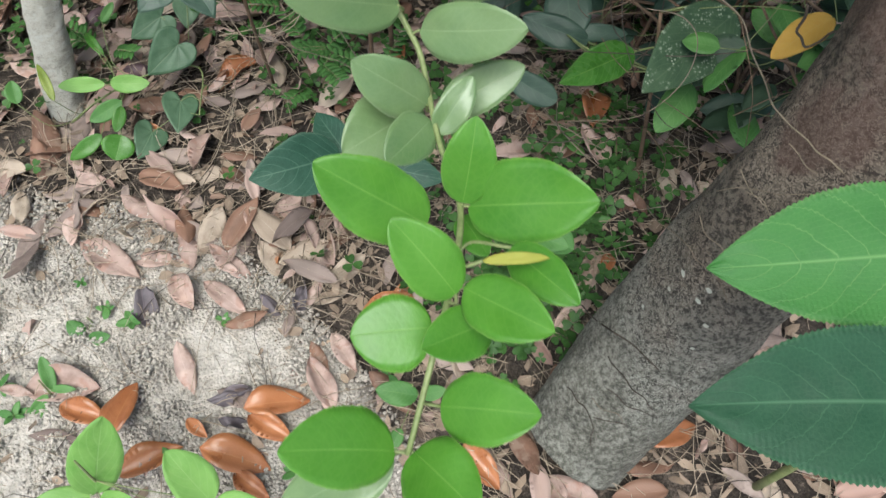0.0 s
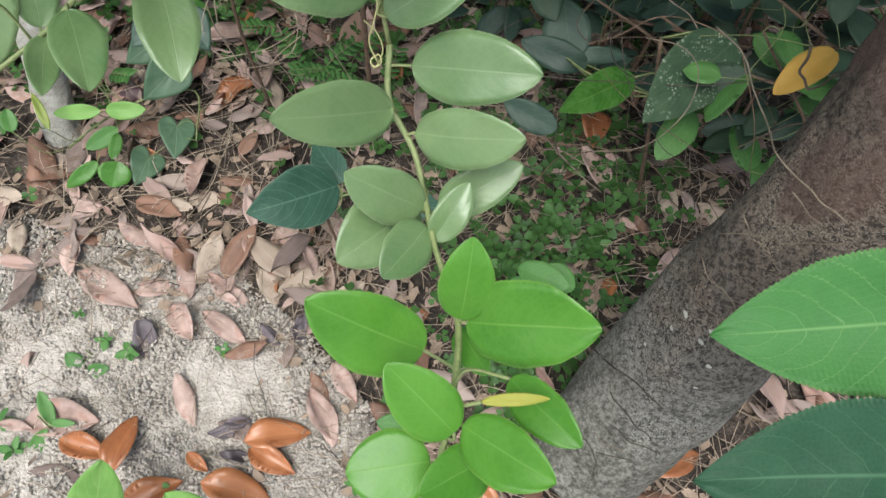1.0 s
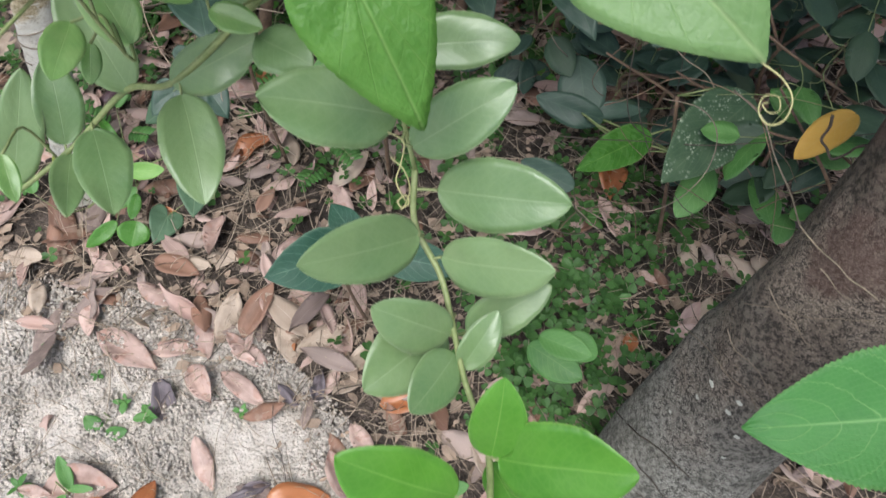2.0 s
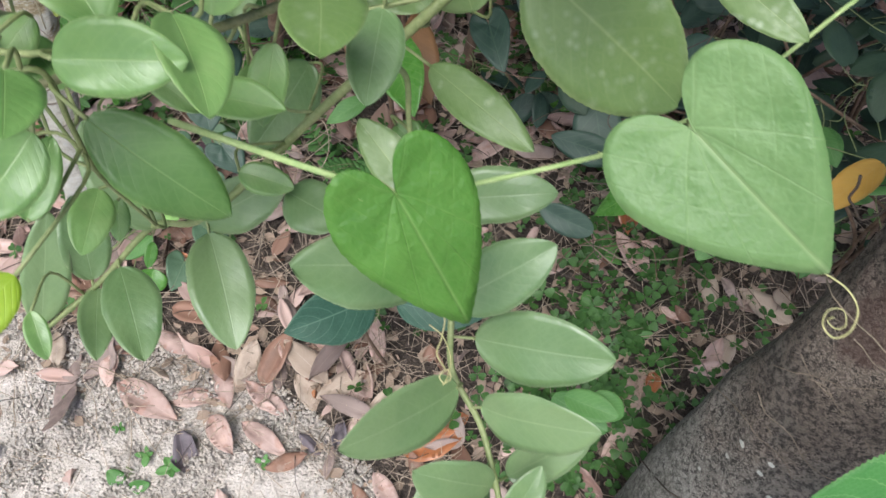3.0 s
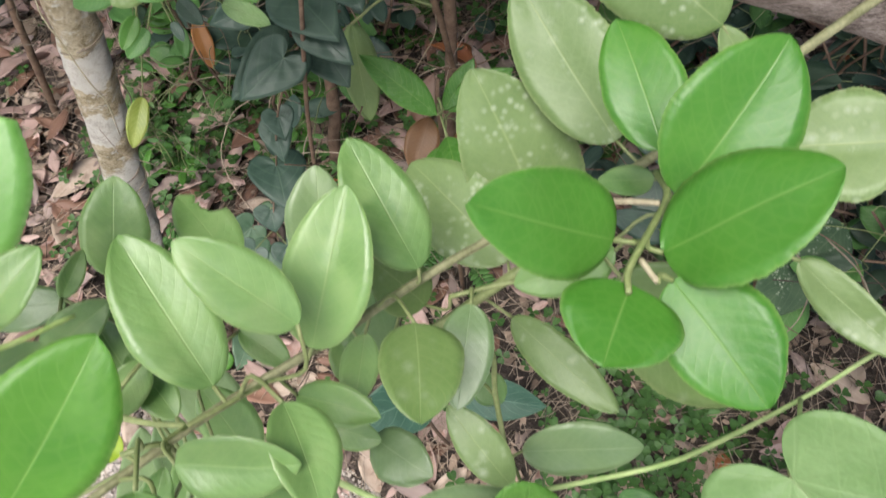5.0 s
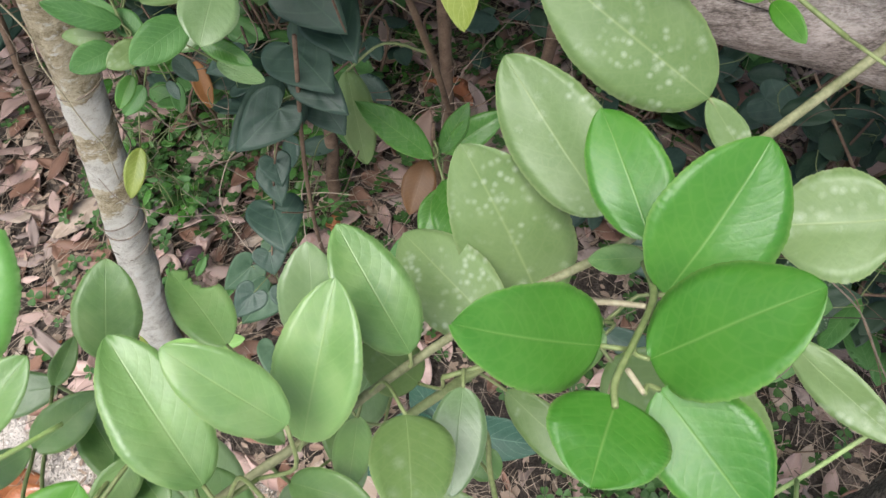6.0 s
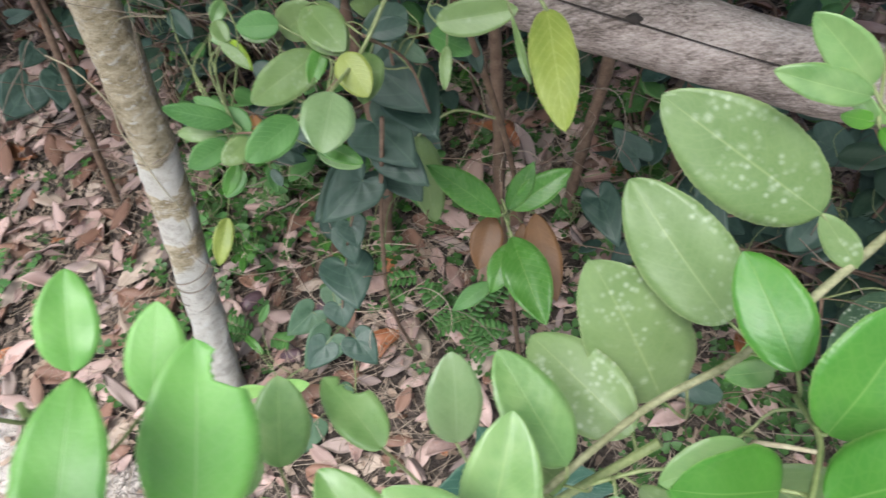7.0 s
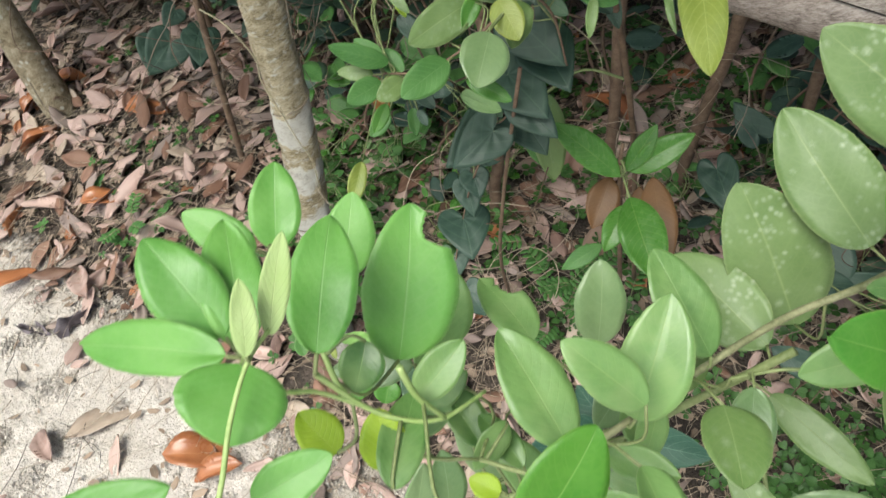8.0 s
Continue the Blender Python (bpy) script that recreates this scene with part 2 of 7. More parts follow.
def plain_material(name, a, b, scale, rough=0.7, relief=0.002, fine=6.0, stretch=(1, 1, 1)):
    """A rough natural surface: two tones at two scales and a bump."""
    m, n, l, p = material(name)
    tc, mp = n.new("ShaderNodeTexCoord"), n.new("ShaderNodeMapping")
    mp.inputs["Scale"].default_value = stretch
    l.new(tc.outputs["Object"], mp.inputs[0])
    big, small = noise_tex(n, l, mp.outputs[0], scale, 5), noise_tex(n, l, mp.outputs[0], scale * fine, 4)
    tone = math_node(n, l, "ADD", math_node(n, l, "MULTIPLY", big, 0.6), math_node(n, l, "MULTIPLY", small, 0.4))
    l.new(ramp(n, l, tone, (0.35, a), (0.65, b)), p.inputs["Base Color"])
    p.inputs["Roughness"].default_value = rough
    bump(n, l, tone, 0.7, relief, p)
    return m


twig_green = plain_material("green_twig", (0.12, 0.165, 0.05), (0.26, 0.3, 0.13), 90, 0.55, 0.0006)
shoot_green = plain_material("green_shoot", (0.24, 0.36, 0.1), (0.4, 0.5, 0.2), 90, 0.5, 0.0005)
vine_pale = plain_material("pale_vine_stem", (0.22, 0.33, 0.11), (0.36, 0.45, 0.2), 160, 0.75, 0.0008)
twig_branch = plain_material("weathered_branch", (0.13, 0.14, 0.06), (0.33, 0.33, 0.19), 90, 0.6, 0.001)
twig_grey = plain_material("grey_twig", (0.2, 0.17, 0.1), (0.42, 0.38, 0.26), 120, 0.75, 0.0008)
stem_brown = plain_material("brown_stem", (0.09, 0.055, 0.035), (0.22, 0.15, 0.1), 60, 0.8, 0.0015)
straw = plain_material("straw", (0.26, 0.2, 0.14), (0.52, 0.43, 0.33), 80, 0.8, 0.0008)
dry_stem = plain_material("dry_stem", (0.13, 0.105, 0.075), (0.27, 0.22, 0.165), 80, 0.85, 0.0008)
root_dark = plain_material("dark_rootlet", (0.035, 0.028, 0.022), (0.09, 0.07, 0.055), 80, 0.9, 0.0008)
crack_dark = plain_material("dark_crack", (0.012, 0.01, 0.008), (0.03, 0.024, 0.02), 50, 0.95, 0.001)
lichen_white = plain_material("pale_lichen", (0.36, 0.37, 0.32), (0.6, 0.6, 0.53), 160, 0.9, 0.0008)
tendril_gold = plain_material("tendril", (0.3, 0.29, 0.12), (0.46, 0.44, 0.22), 90, 0.5, 0.0004)
pod_purple = plain_material("dark_pod", (0.06, 0.03, 0.04), (0.14, 0.09, 0.1), 60, 0.5, 0.001)


def soil_material():
    """Pale crumbly sand where the path is bare, dark humus where litter lies."""
    m, n, l, p = material("soil")
    tc, at = n.new("ShaderNodeTexCoord"), n.new("ShaderNodeAttribute")
    at.attribute_name = "bare"
    v = tc.outputs["Object"]
    a, b, c = noise_tex(n, l, v, 9, 6), noise_tex(n, l, v, 70, 6, 0.65), noise_tex(n, l, v, 420, 5, 0.7)
    crumb = n.new("ShaderNodeTexVoronoi")
    crumb.inputs["Scale"].default_value = 230
    l.new(v, crumb.inputs["Vector"])
    tone = math_node(n, l, "ADD", math_node(n, l, "MULTIPLY", a, 0.3), math_node(n, l, "ADD", math_node(n, l, "MULTIPLY", b, 0.35), math_node(n, l, "MULTIPLY", c, 0.35)))
    sand = ramp(n, l, tone, (0.36, (0.38, 0.335, 0.285)), (0.46, (0.61, 0.55, 0.485)), (0.58, (0.76, 0.7, 0.64)))
    humus = ramp(n, l, tone, (0.38, (0.014, 0.01, 0.008)), (0.5, (0.055, 0.042, 0.033)), (0.64, (0.26, 0.205, 0.165)))
    edge = math_node(n, l, "ADD", at.outputs["Fac"], math_node(n, l, "MULTIPLY_ADD", b, 0.9))
    edge.node.inputs[1].links[0].from_node.inputs[2].default_value = -0.45
    l.new(mix_colour(n, l, ramp(n, l, edge, (0.35, 0.0), (0.65, 1.0)), humus, sand), p.inputs["Base Color"])
    p.inputs["Roughness"].default_value = 0.92
    first = bump(n, l, math_node(n, l, "ADD", math_node(n, l, "MULTIPLY", crumb.outputs["Distance"], -0.35), b), 1.0, 0.009, p)
    bump(n, l, c, 0.8, 0.003, p, first)
    return m


def bark_material(name, dark, mid, pale, lichen, scale, bands=False, rust=None, amount=0.62, lengthwise=(1, 1, 1), relief=0.012, shares=(0.34, 0.28, 0.38), steps=(0.42, 0.5, 0.585)):
    m, n, l, p = material(name)
    tc, mp = n.new("ShaderNodeTexCoord"), n.new("ShaderNodeMapping")
    mp.inputs["Scale"].default_value = lengthwise
    l.new(tc.outputs["Object"], mp.inputs[0])
    v = mp.outputs[0]
    a, b, c = noise_tex(n, l, v, scale, 6, 0.6, 0.4), noise_tex(n, l, v, scale * 6, 5, 0.7), noise_tex(n, l, tc.outputs["Object"], scale * 0.5, 4)
    grain = noise_tex(n, l, v, scale * 22, 4, 0.75)
    tone = math_node(n, l, "ADD", math_node(n, l, "MULTIPLY", a, shares[0]), math_node(n, l, "ADD", math_node(n, l, "MULTIPLY", b, shares[1]), math_node(n, l, "MULTIPLY", grain, shares[2])))
    base = ramp(n, l, tone, (steps[0], dark), (steps[1], mid), (steps[2], pale))
    if rust:
        up = n.new("ShaderNodeSeparateXYZ")
        l.new(tc.outputs["Object"], up.inputs[0])
        high = math_node(n, l, "ADD", up.outputs[2], math_node(n, l, "MULTIPLY", c, 0.45))
        worm = ramp(n, l, noise_tex(n, l, v, 210, 3, 0.6, 2.4), (0.52, 0.0), (0.56, 0.85))
        thick = ramp(n, l, c, (0.42, 0.2), (0.56, 1.0))
        base = mix_colour(n, l, ramp(n, l, high, (0.36, 0.0), (0.5, 0.75)), base, mix_colour(n, l, ramp(n, l, b, (0.46, 0.0), (0.53, 1.0)), (0.035, 0.033, 0.03), (0.21, 0.2, 0.175)))
        base = mix_colour(n, l, math_node(n, l, "MULTIPLY", math_node(n, l, "MULTIPLY", worm, thick), ramp(n, l, high, (0.32, 0.1), (0.46, 0.9))), base, lichen)
        base = mix_colour(n, l, ramp(n, l, high, (0.46, 0.0), (0.62, 0.95)), base, (0.62, 0.52, 0.475), "MULTIPLY")
        base = mix_colour(n, l, ramp(n, l, high, (0.76, 0.0), (0.81, 0.6)), base, rust)
    if bands:
        sep = n.new("ShaderNodeSeparateXYZ")
        l.new(tc.outputs["Object"], sep.inputs[0])
        wobble = math_node(n, l, "ADD", sep.outputs[2], math_node(n, l, "MULTIPLY_ADD", noise_tex(n, l, tc.outputs["Object"], 22, 4), 0.07))
        wobble.node.inputs[1].links[0].from_node.inputs[2].default_value = -0.035
        k = ramp(n, l, wobble, (0.0, 1.0), (0.22, 0.95), (0.36, 0.66), (0.385, 0.05), (0.405, 0.1), (0.415, 0.95), (0.445, 0.95), (0.455, 0.05), (0.485, 0.05), (0.497, 1.0), (0.53, 1.0), (0.542, 0.0))
        rough_edge = ramp(n, l, math_node(n, l, "ADD", k, math_node(n, l, "MULTIPLY_ADD", b, 0.7)), (0.45, 0.0), (0.62, 0.85))
        rough_edge.node.inputs[0].links[0].from_node.inputs[1].links[0].from_node.inputs[2].default_value = -0.35
        fleck = ramp(n, l, noise_tex(n, l, v, 62, 5, 0.7), (0.55, 0.0), (0.62, 0.75))
        base = mix_colour(n, l, fleck, base, lichen)
        chink = ramp(n, l, noise_tex(n, l, v, 150, 4, 0.7, 1.0), (0.34, 0.7), (0.42, 0.0))
        base = mix_colour(n, l, chink, base, dark)
        base = mix_colour(n, l, math_node(n, l, "MULTIPLY", rough_edge, ramp(n, l, tone, (0.4, 0.45), (0.52, 1.0))), base, lichen)
    else:
        spot = n.new("ShaderNodeTexVoronoi")
        spot.inputs["Scale"].default_value = 42
        l.new(tc.outputs["Object"], spot.inputs["Vector"])
        few = ramp(n, l, noise_tex(n, l, tc.outputs["Object"], 14, 2), (amount - 0.06, 0.0), (amount, 1.0))
        dot = math_node(n, l, "LESS_THAN", math_node(n, l, "ADD", spot.outputs["Distance"], math_node(n, l, "MULTIPLY", b, 0.2)), 0.33)
        base = mix_colour(n, l, math_node(n, l, "MULTIPLY", dot, few), base, lichen)
    l.new(base, p.inputs["Base Color"])
    p.inputs["Roughness"].default_value = 0.85
    bump(n, l, tone, 1.0, relief, p)
    return m


soil = soil_material()
bark_log = bark_material("weathered_log", (0.06, 0.058, 0.047), (0.165, 0.162, 0.135), (0.35, 0.345, 0.3), (0.5, 0.5, 0.44), 26, rust=(0.1, 0.055, 0.045), amount=0.9, relief=0.01, shares=(0.24, 0.5, 0.26), steps=(0.42, 0.495, 0.58))
bark_rail = bark_material("grey_timber", (0.1, 0.08, 0.066), (0.3, 0.255, 0.225), (0.5, 0.445, 0.405), (0.5, 0.46, 0.42), 30, lengthwise=(0.3, 1, 1), amount=0.66, relief=0.006)
bark_tree = bark_material("lichen_bark", (0.2, 0.15, 0.075), (0.62, 0.53, 0.33), (0.84, 0.78, 0.6), (0.9, 0.9, 0.84), 45, bands=True, lengthwise=(1, 1, 2.4), relief=0.016)
bark_brown = bark_material("brown_bark", (0.14, 0.11, 0.06), (0.42, 0.35, 0.23), (0.62, 0.56, 0.42), (0.66, 0.65, 0.56), 45, amount=0.52)


# ---- building helpers ----
def thing(name, at, label, category, group="", kind=""):
    ob = new(name)
    ob.location = at
    return tagged(ob, label, category, group, kind)


def under(ob, parent):
    if parent is not None:
        ob.parent = parent
        where = Matrix.Translation(parent.location)
        if parent.parent is not None:
            where = Matrix.Translation(parent.parent.location) @ where
        ob.matrix_parent_inverse = where.inverted() if parent.type == "EMPTY" else Matrix()
    return ob


def mesh_of(name, verts, faces, mat, uvs=None, smooth=True, shell=0):
    me = bpy.data.meshes.new(name)
    me.from_pydata([tuple(v) for v in verts], [], faces)
    if uvs is not None:
        layer = me.uv_layers.new(name="UVMap")
        index = np.empty(len(me.loops), np.int32)
        me.loops.foreach_get("vertex_index", index)
        layer.data.foreach_set("uv", np.asarray(uvs, np.float32)[index].ravel())
    if smooth:
        me.polygons.foreach_set("use_smooth", [not shell or max(f) - min(f) < shell for f in faces])
    if mat is not None:
        me.materials.append(mat)
    me.update()
    return me


def part(name, me, parent, m=None, label=""):
    ob = new(name, me)
    me.name = name
    if m is not None:
        ob.matrix_basis = m
    under(ob, parent)
    return tagged(ob, label)


def smooth_line(points, steps):
    """A Catmull-Rom line through points of (x, y, z, radius)."""
    p = np.array(points, float)
    p = np.vstack([2 * p[0] - p[1], p, 2 * p[-1] - p[-2]])
    out = []
    for i in range(1, len(p) - 2):
        for s in np.linspace(0, 1, steps, endpoint=False):
            a, b, c, d = p[i - 1 : i + 3]
            out.append(0.5 * (2 * b + (c - a) * s + (2 * a - 5 * b + 4 * c - d) * s**2 + (3 * b - a - 3 * c + d) * s**3))
    out.append(p[-2])
    return np.array(out)


def tube_data(points, sides=8, steps=5, rough=0.0, seed=0.0, knobs=0.0):
    line = smooth_line(points, steps)
    c, r = line[:, :3], np.maximum(line[:, 3], 0.0002)
    d = np.gradient(c, axis=0)
    d /= np.linalg.norm(d, axis=1)[:, None]
    up = np.array([0.13, 0.31, 0.94]) if abs(d[0][2]) < 0.9 else np.array([1.0, 0.1, 0.0])
    verts, faces = [], []
    for i in range(len(c)):
        x = np.cross(d[i], up)
        x /= np.linalg.norm(x)
        y = np.cross(d[i], x)
        up = np.cross(x, d[i])
        for k in range(sides):
            a = 2 * math.pi * k / sides
            way = math.cos(a) * x + math.sin(a) * y
            q = r[i]
            if rough:
                s = Vector(c[i] / r[i] * 0.6 + way * 1.3 + seed)
                q *= 1 + rough * (noise.noise(s) + 0.5 * noise.noise(s * 3.1))
            if knobs:
                q *= 1 + knobs * max(0.0, noise.noise(Vector((seed, i * 0.7, 0.0))))
            verts.append(c[i] + q * way)
    n = len(c)
    faces = [(i * sides + k, i * sides + (k + 1) % sides, (i + 1) * sides + (k + 1) % sides, (i + 1) * sides + k) for i in range(n - 1) for k in range(sides)]
    faces += [tuple(range(sides))[::-1], tuple((n - 1) * sides + k for k in range(sides))]
    return verts, faces


stem_points, leaf_bases = {}, []


def tube(name, points, mat, parent=None, sides=8, steps=5, rough=0.0, seed=0.0, label="", knobs=0.0):
    base = Vector(points[0][:3])
    if parent is not None:
        stem_points.setdefault(parent.name, []).extend(smooth_line(points, 8).tolist())
    verts, faces = tube_data([(p[0] - base[0], p[1] - base[1], p[2] - base[2], p[3]) for p in points], sides, steps, rough, seed, knobs)
    return part(name, mesh_of(name, verts, faces, mat), parent, Matrix.Translation(base), label)


def outline(kind, u):
    """Half the width of a blade at u from base to tip, 1 at its widest."""
    a, b = {"citrus": (0.55, 0.69), "serrate": (0.6, 0.95), "lance": (0.8, 0.95), "round": (0.5, 0.5), "long": (0.8, 0.95)}[kind]
    top = a / (a + b)
    return (u / top) ** a * ((1 - u) / (1 - top)) ** b if 0 < u < 1 else 0.0


def blade_data(kind, length, width, bend, seed, fold=0.16, wave=0.04, nu=14, nv=8, curl=0.0, thick=0.0002, bite=None):
    """A leaf blade: y along, x across, z its upper face. Returns verts, faces, uvs of a closed thin shell."""
    grid, uvs = [], []
    h = width / 2
    if kind == "heart":
        nt, nr = 96, 9
        for i in range(nt + 1):
            s = -1 + 2 * i / nt
            b, side = abs(s), 1 if s >= 0 else -1
            if b < 0.5:
                a = math.radians(188 + 172 * b / 0.5)
                ox, oy = 0.5 * h * (1 + math.cos(a)), length * (0.1 + 0.36 * math.sin(a))
            else:
                q = (b - 0.5) / 0.5
                ox, oy = h * (1 - q**1.45) ** 0.92, length * (0.1 + 0.9 * q)
            edge = 1 + 0.006 * math.sin(seed + b * 150)
            for k in range(nr):
                f = k / (nr - 1)
                x, y = side * ox * f * edge, oy * f * edge
                ribs = 0.5 + 0.5 * math.cos(b * 2 * math.pi * 4)
                z = fold * abs(x) * 0.7 + 0.02 * length * ribs * f * (1 - f) * 4 * 0.5
                z += wave * length * 0.6 * noise.noise(Vector((x / length * 5 + seed, y / length * 5, seed)))
                grid.append((x, y, z))
                uvs.append((0.28 + 0.72 * y / length, 0.5 + 0.5 * max(-1, min(1, x / h))))
        rows, cols = nt + 1, nr
    else:
        teeth = {"serrate": (0.016, 46), "citrus": (0.008, 24)}.get(kind, (0.0, 1))
        for i in range(nu + 1):
            u = i / nu
            w = outline(kind, 0.002 + 0.996 * u) * h
            lop = 0.07 * math.sin(seed * 5.3)
            phase = seed + 0.8 * noise.noise(Vector((seed, u * 6, 4.0)))
            edge = [1 + teeth[0] * math.sin(teeth[1] * 2 * math.pi * u + phase * s) + 0.05 * noise.noise(Vector((seed * 3.7, u * 4, s * 3.0))) + 0.02 * noise.noise(Vector((seed, u * 17, s * 5.0))) for s in (1, 2)]
            for k in range(nv + 1):
                v = -1 + 2 * k / nv
                vv, uu = v, u
                if bite and abs(u - bite[0]) < bite[1] and v * bite[2] > 0:
                    vv = v * (1 - 0.8 * math.cos((u - bite[0]) / bite[1] * math.pi / 2) ** 0.5 * (0.75 + 0.45 * noise.noise(Vector((u * 30, seed, 1.0))) + 0.12 * noise.noise(Vector((u * 50, seed, 2.0)))))
                x, y = vv * w * edge[v > 0] * (1 + lop * (1 if v > 0 else -1)), uu * length
                x += 0.05 * math.sin(seed * 2.9) * length * (u * u - u)
                z = fold * abs(x) - bend * length * u * u + curl * length * 0.25 * math.cos(math.pi * (u - 0.1)) - curl * (abs(x) / h) ** 2 * h * 0.8
                z += wave * length * (abs(v) * noise.noise(Vector((v * 0.9 + seed, u * 2.8, seed * 1.7))) + 0.4 * noise.noise(Vector((seed, u * 2.2, v))))
                if kind == "serrate":
                    t = (u - 0.3 * abs(v) ** 1.35) * 8 + 0.5
                    z -= 0.006 * length * (0.5 + 0.5 * math.cos(2 * math.pi * t)) * min(1, abs(v) * 4) * (1 - abs(v) ** 3)
                grid.append((x, y, z))
                uvs.append((u, 0.5 + 0.5 * v))
        rows, cols = nu + 1, nv + 1
    n = len(grid)
    verts = grid + [(x, y, z - thick) for x, y, z in grid]
    faces = []
    for i in range(rows - 1):
        for k in range(cols - 1):
            a, b, c, d = i * cols + k, i * cols + k + 1, (i + 1) * cols + k + 1, (i + 1) * cols + k
            faces += [(a, b, c, d), (d + n, c + n, b + n, a + n)]
    rim = [i * cols + cols - 1 for i in range(rows)]
    other = [i * cols for i in range(rows)]
    for a, b in zip(rim, rim[1:]):
        faces.append((a, a + n, b + n, b))
    if kind != "heart":
        for a, b in zip(other, other[1:]):
            faces.append((b, b + n, a + n, a))
    return verts, faces, uvs + uvs


def frame_of(base, tip, normal):
    y = (Vector(tip) - Vector(base)).normalized()
    z = Vector(normal)
    z = (z - z.dot(y) * y).normalized()
    x = y.cross(z)
    return Matrix.Translation(base) @ Matrix((x, y, z)).transposed().to_4x4()


leaf_count = [0]


def leaf(parent, base, tip, width, normal, bend, kind, mat, label="", **more):
    """One leaf of a plant, from where its stalk ends to its tip."""
    leaf_count[0] += 1
    length = (Vector(tip) - Vector(base)).length
    seed = leaf_count[0] * 1.37
    some = random.Random(leaf_count[0])
    fine = dict(nu=230, nv=14, wave=0.03) if kind == "serrate" else dict(fold=some.uniform(0.03, 0.26), wave=some.uniform(0.025, 0.06), nu=72, nv=8)
    if kind == "heart":
        fine["wave"] = 0.03
    fine.update(more)
    verts, faces, uvs = blade_data(kind, length, width, 0.0, seed, **fine)
    if bend:
        # sag between base and tip, so that both stay in place
        verts = [(x, y, z + 0.6 * bend * length * 4 * (max(0, min(1, y / length)) * (1 - max(0, min(1, y / length)))) * 0.6) for x, y, z in verts]
    stand = frame_of(base, tip, normal)
    ob = part("leaf", mesh_of("leaf", verts, faces, mat, uvs, shell=len(verts) // 2), parent, stand, label)
    leaf_bases.append((ob, stand, parent, Vector(base), (Vector(tip) - Vector(base)).normalized(), length))
    return ob


# ---- ground ----
EDGE_X = [-3.0, -1.48, -1.17, -0.89, -0.42, -0.27, -0.11, 0.016, 0.106, 0.197, 0.3, 0.8]
EDGE_Y = [1.5, 1.32, 1.16, 1.0, 0.77, 0.76, 0.69, 0.59, 0.49, 0.38, 0.2, -0.6]


def bare_soil(x, y):
    """1 on the bare sandy path, 0 under the litter."""
    return np.clip(0.5 + (np.interp(x, EDGE_X, EDGE_Y) - y) * 4.5, 0, 1)


def ground_height(x, y):
    h = 0.012 * noise.noise(Vector((x * 2.3, y * 2.3, 0.2))) + 0.006 * noise.noise(Vector((x * 9, y * 9, 3.1)))
    return h


def ground_sheet():
    near_x, near_y = np.arange(-1.9, 1.15, 0.0085), np.arange(0.1, 2.4, 0.0085)
    far = np.array([0.05, 0.15, 0.4, 1, 2.5, 6, 15, 40, 120, 400])
    xs = np.concatenate([near_x[0] - far[::-1], near_x, near_x[-1] + far])
    ys = np.concatenate([near_y[0] - far[::-1], near_y, near_y[-1] + far])
    gx, gy = np.meshgrid(xs, ys)
    bare = bare_soil(gx, gy)
    z = np.zeros_like(gx)
    inside = (gx > -2) & (gx < 1.2) & (gy > 0.05) & (gy < 2.5)
    for j, i in zip(*np.nonzero(inside)):
        x, y = gx[j, i], gy[j, i]
        crumb = noise.noise(Vector((x * 60, y * 60, 1.0))) * 0.0045 + noise.noise(Vector((x * 25, y * 25, 5.0))) * 0.0045
        z[j, i] = ground_height(x, y) + crumb
    nx, ny = len(xs), len(ys)
    k = np.arange(nx * ny).reshape(ny, nx)
    faces = np.stack([k[:-1, :-1], k[:-1, 1:], k[1:, 1:], k[1:, :-1]], -1).reshape(-1, 4)
    me = bpy.data.meshes.new("ground")
    me.from_pydata(np.stack([gx, gy, z], -1).reshape(-1, 3).tolist(), [], faces.tolist())
    me.polygons.foreach_set("use_smooth", [True] * len(me.polygons))
    me.attributes.new("bare", "FLOAT", "POINT").data.foreach_set("value", bare.ravel().astype(np.float32))
    me.materials.append(soil)
    return tagged(new("ground", me), "pale sandy path beside dark humus with leaf litter", "ground", kind="structure")


ground_sheet()

# ---- young tree, leaning log, fallen rail, thin stems ----
tree = thing("young_tree", (-0.455, 1.0, 0), "slender young tree trunk with white lichen bands", "tree")
tube("trunk", [(-0.452, 0.99, -0.05, 0.036), (-0.447, 1.0, 0.02, 0.031), (-0.424, 1.06, 0.2, 0.0285), (-0.393, 1.15, 0.45, 0.0295), (-0.38, 1.2, 0.62, 0.0305), (-0.365, 1.26, 0.9, 0.029), (-0.34, 1.34, 1.4, 0.026), (-0.3, 1.4, 2.1, 0.022)], bark_tree, tree, 40, 40, 0.13, 3.0)
tree = thing("young_tree", (-1.47, 1.72, 0), "brown mottled trunk of a young tree in the litter", "tree")
tube("trunk", [(-1.47, 1.71, -0.05, 0.052), (-1.475, 1.73, 0.03, 0.047), (-1.49, 1.8, 0.3, 0.043), (-1.5, 1.9, 0.8, 0.04), (-1.5, 2.0, 1.9, 0.03)], bark_brown, tree, 18, 12, 0.12, 9.0)

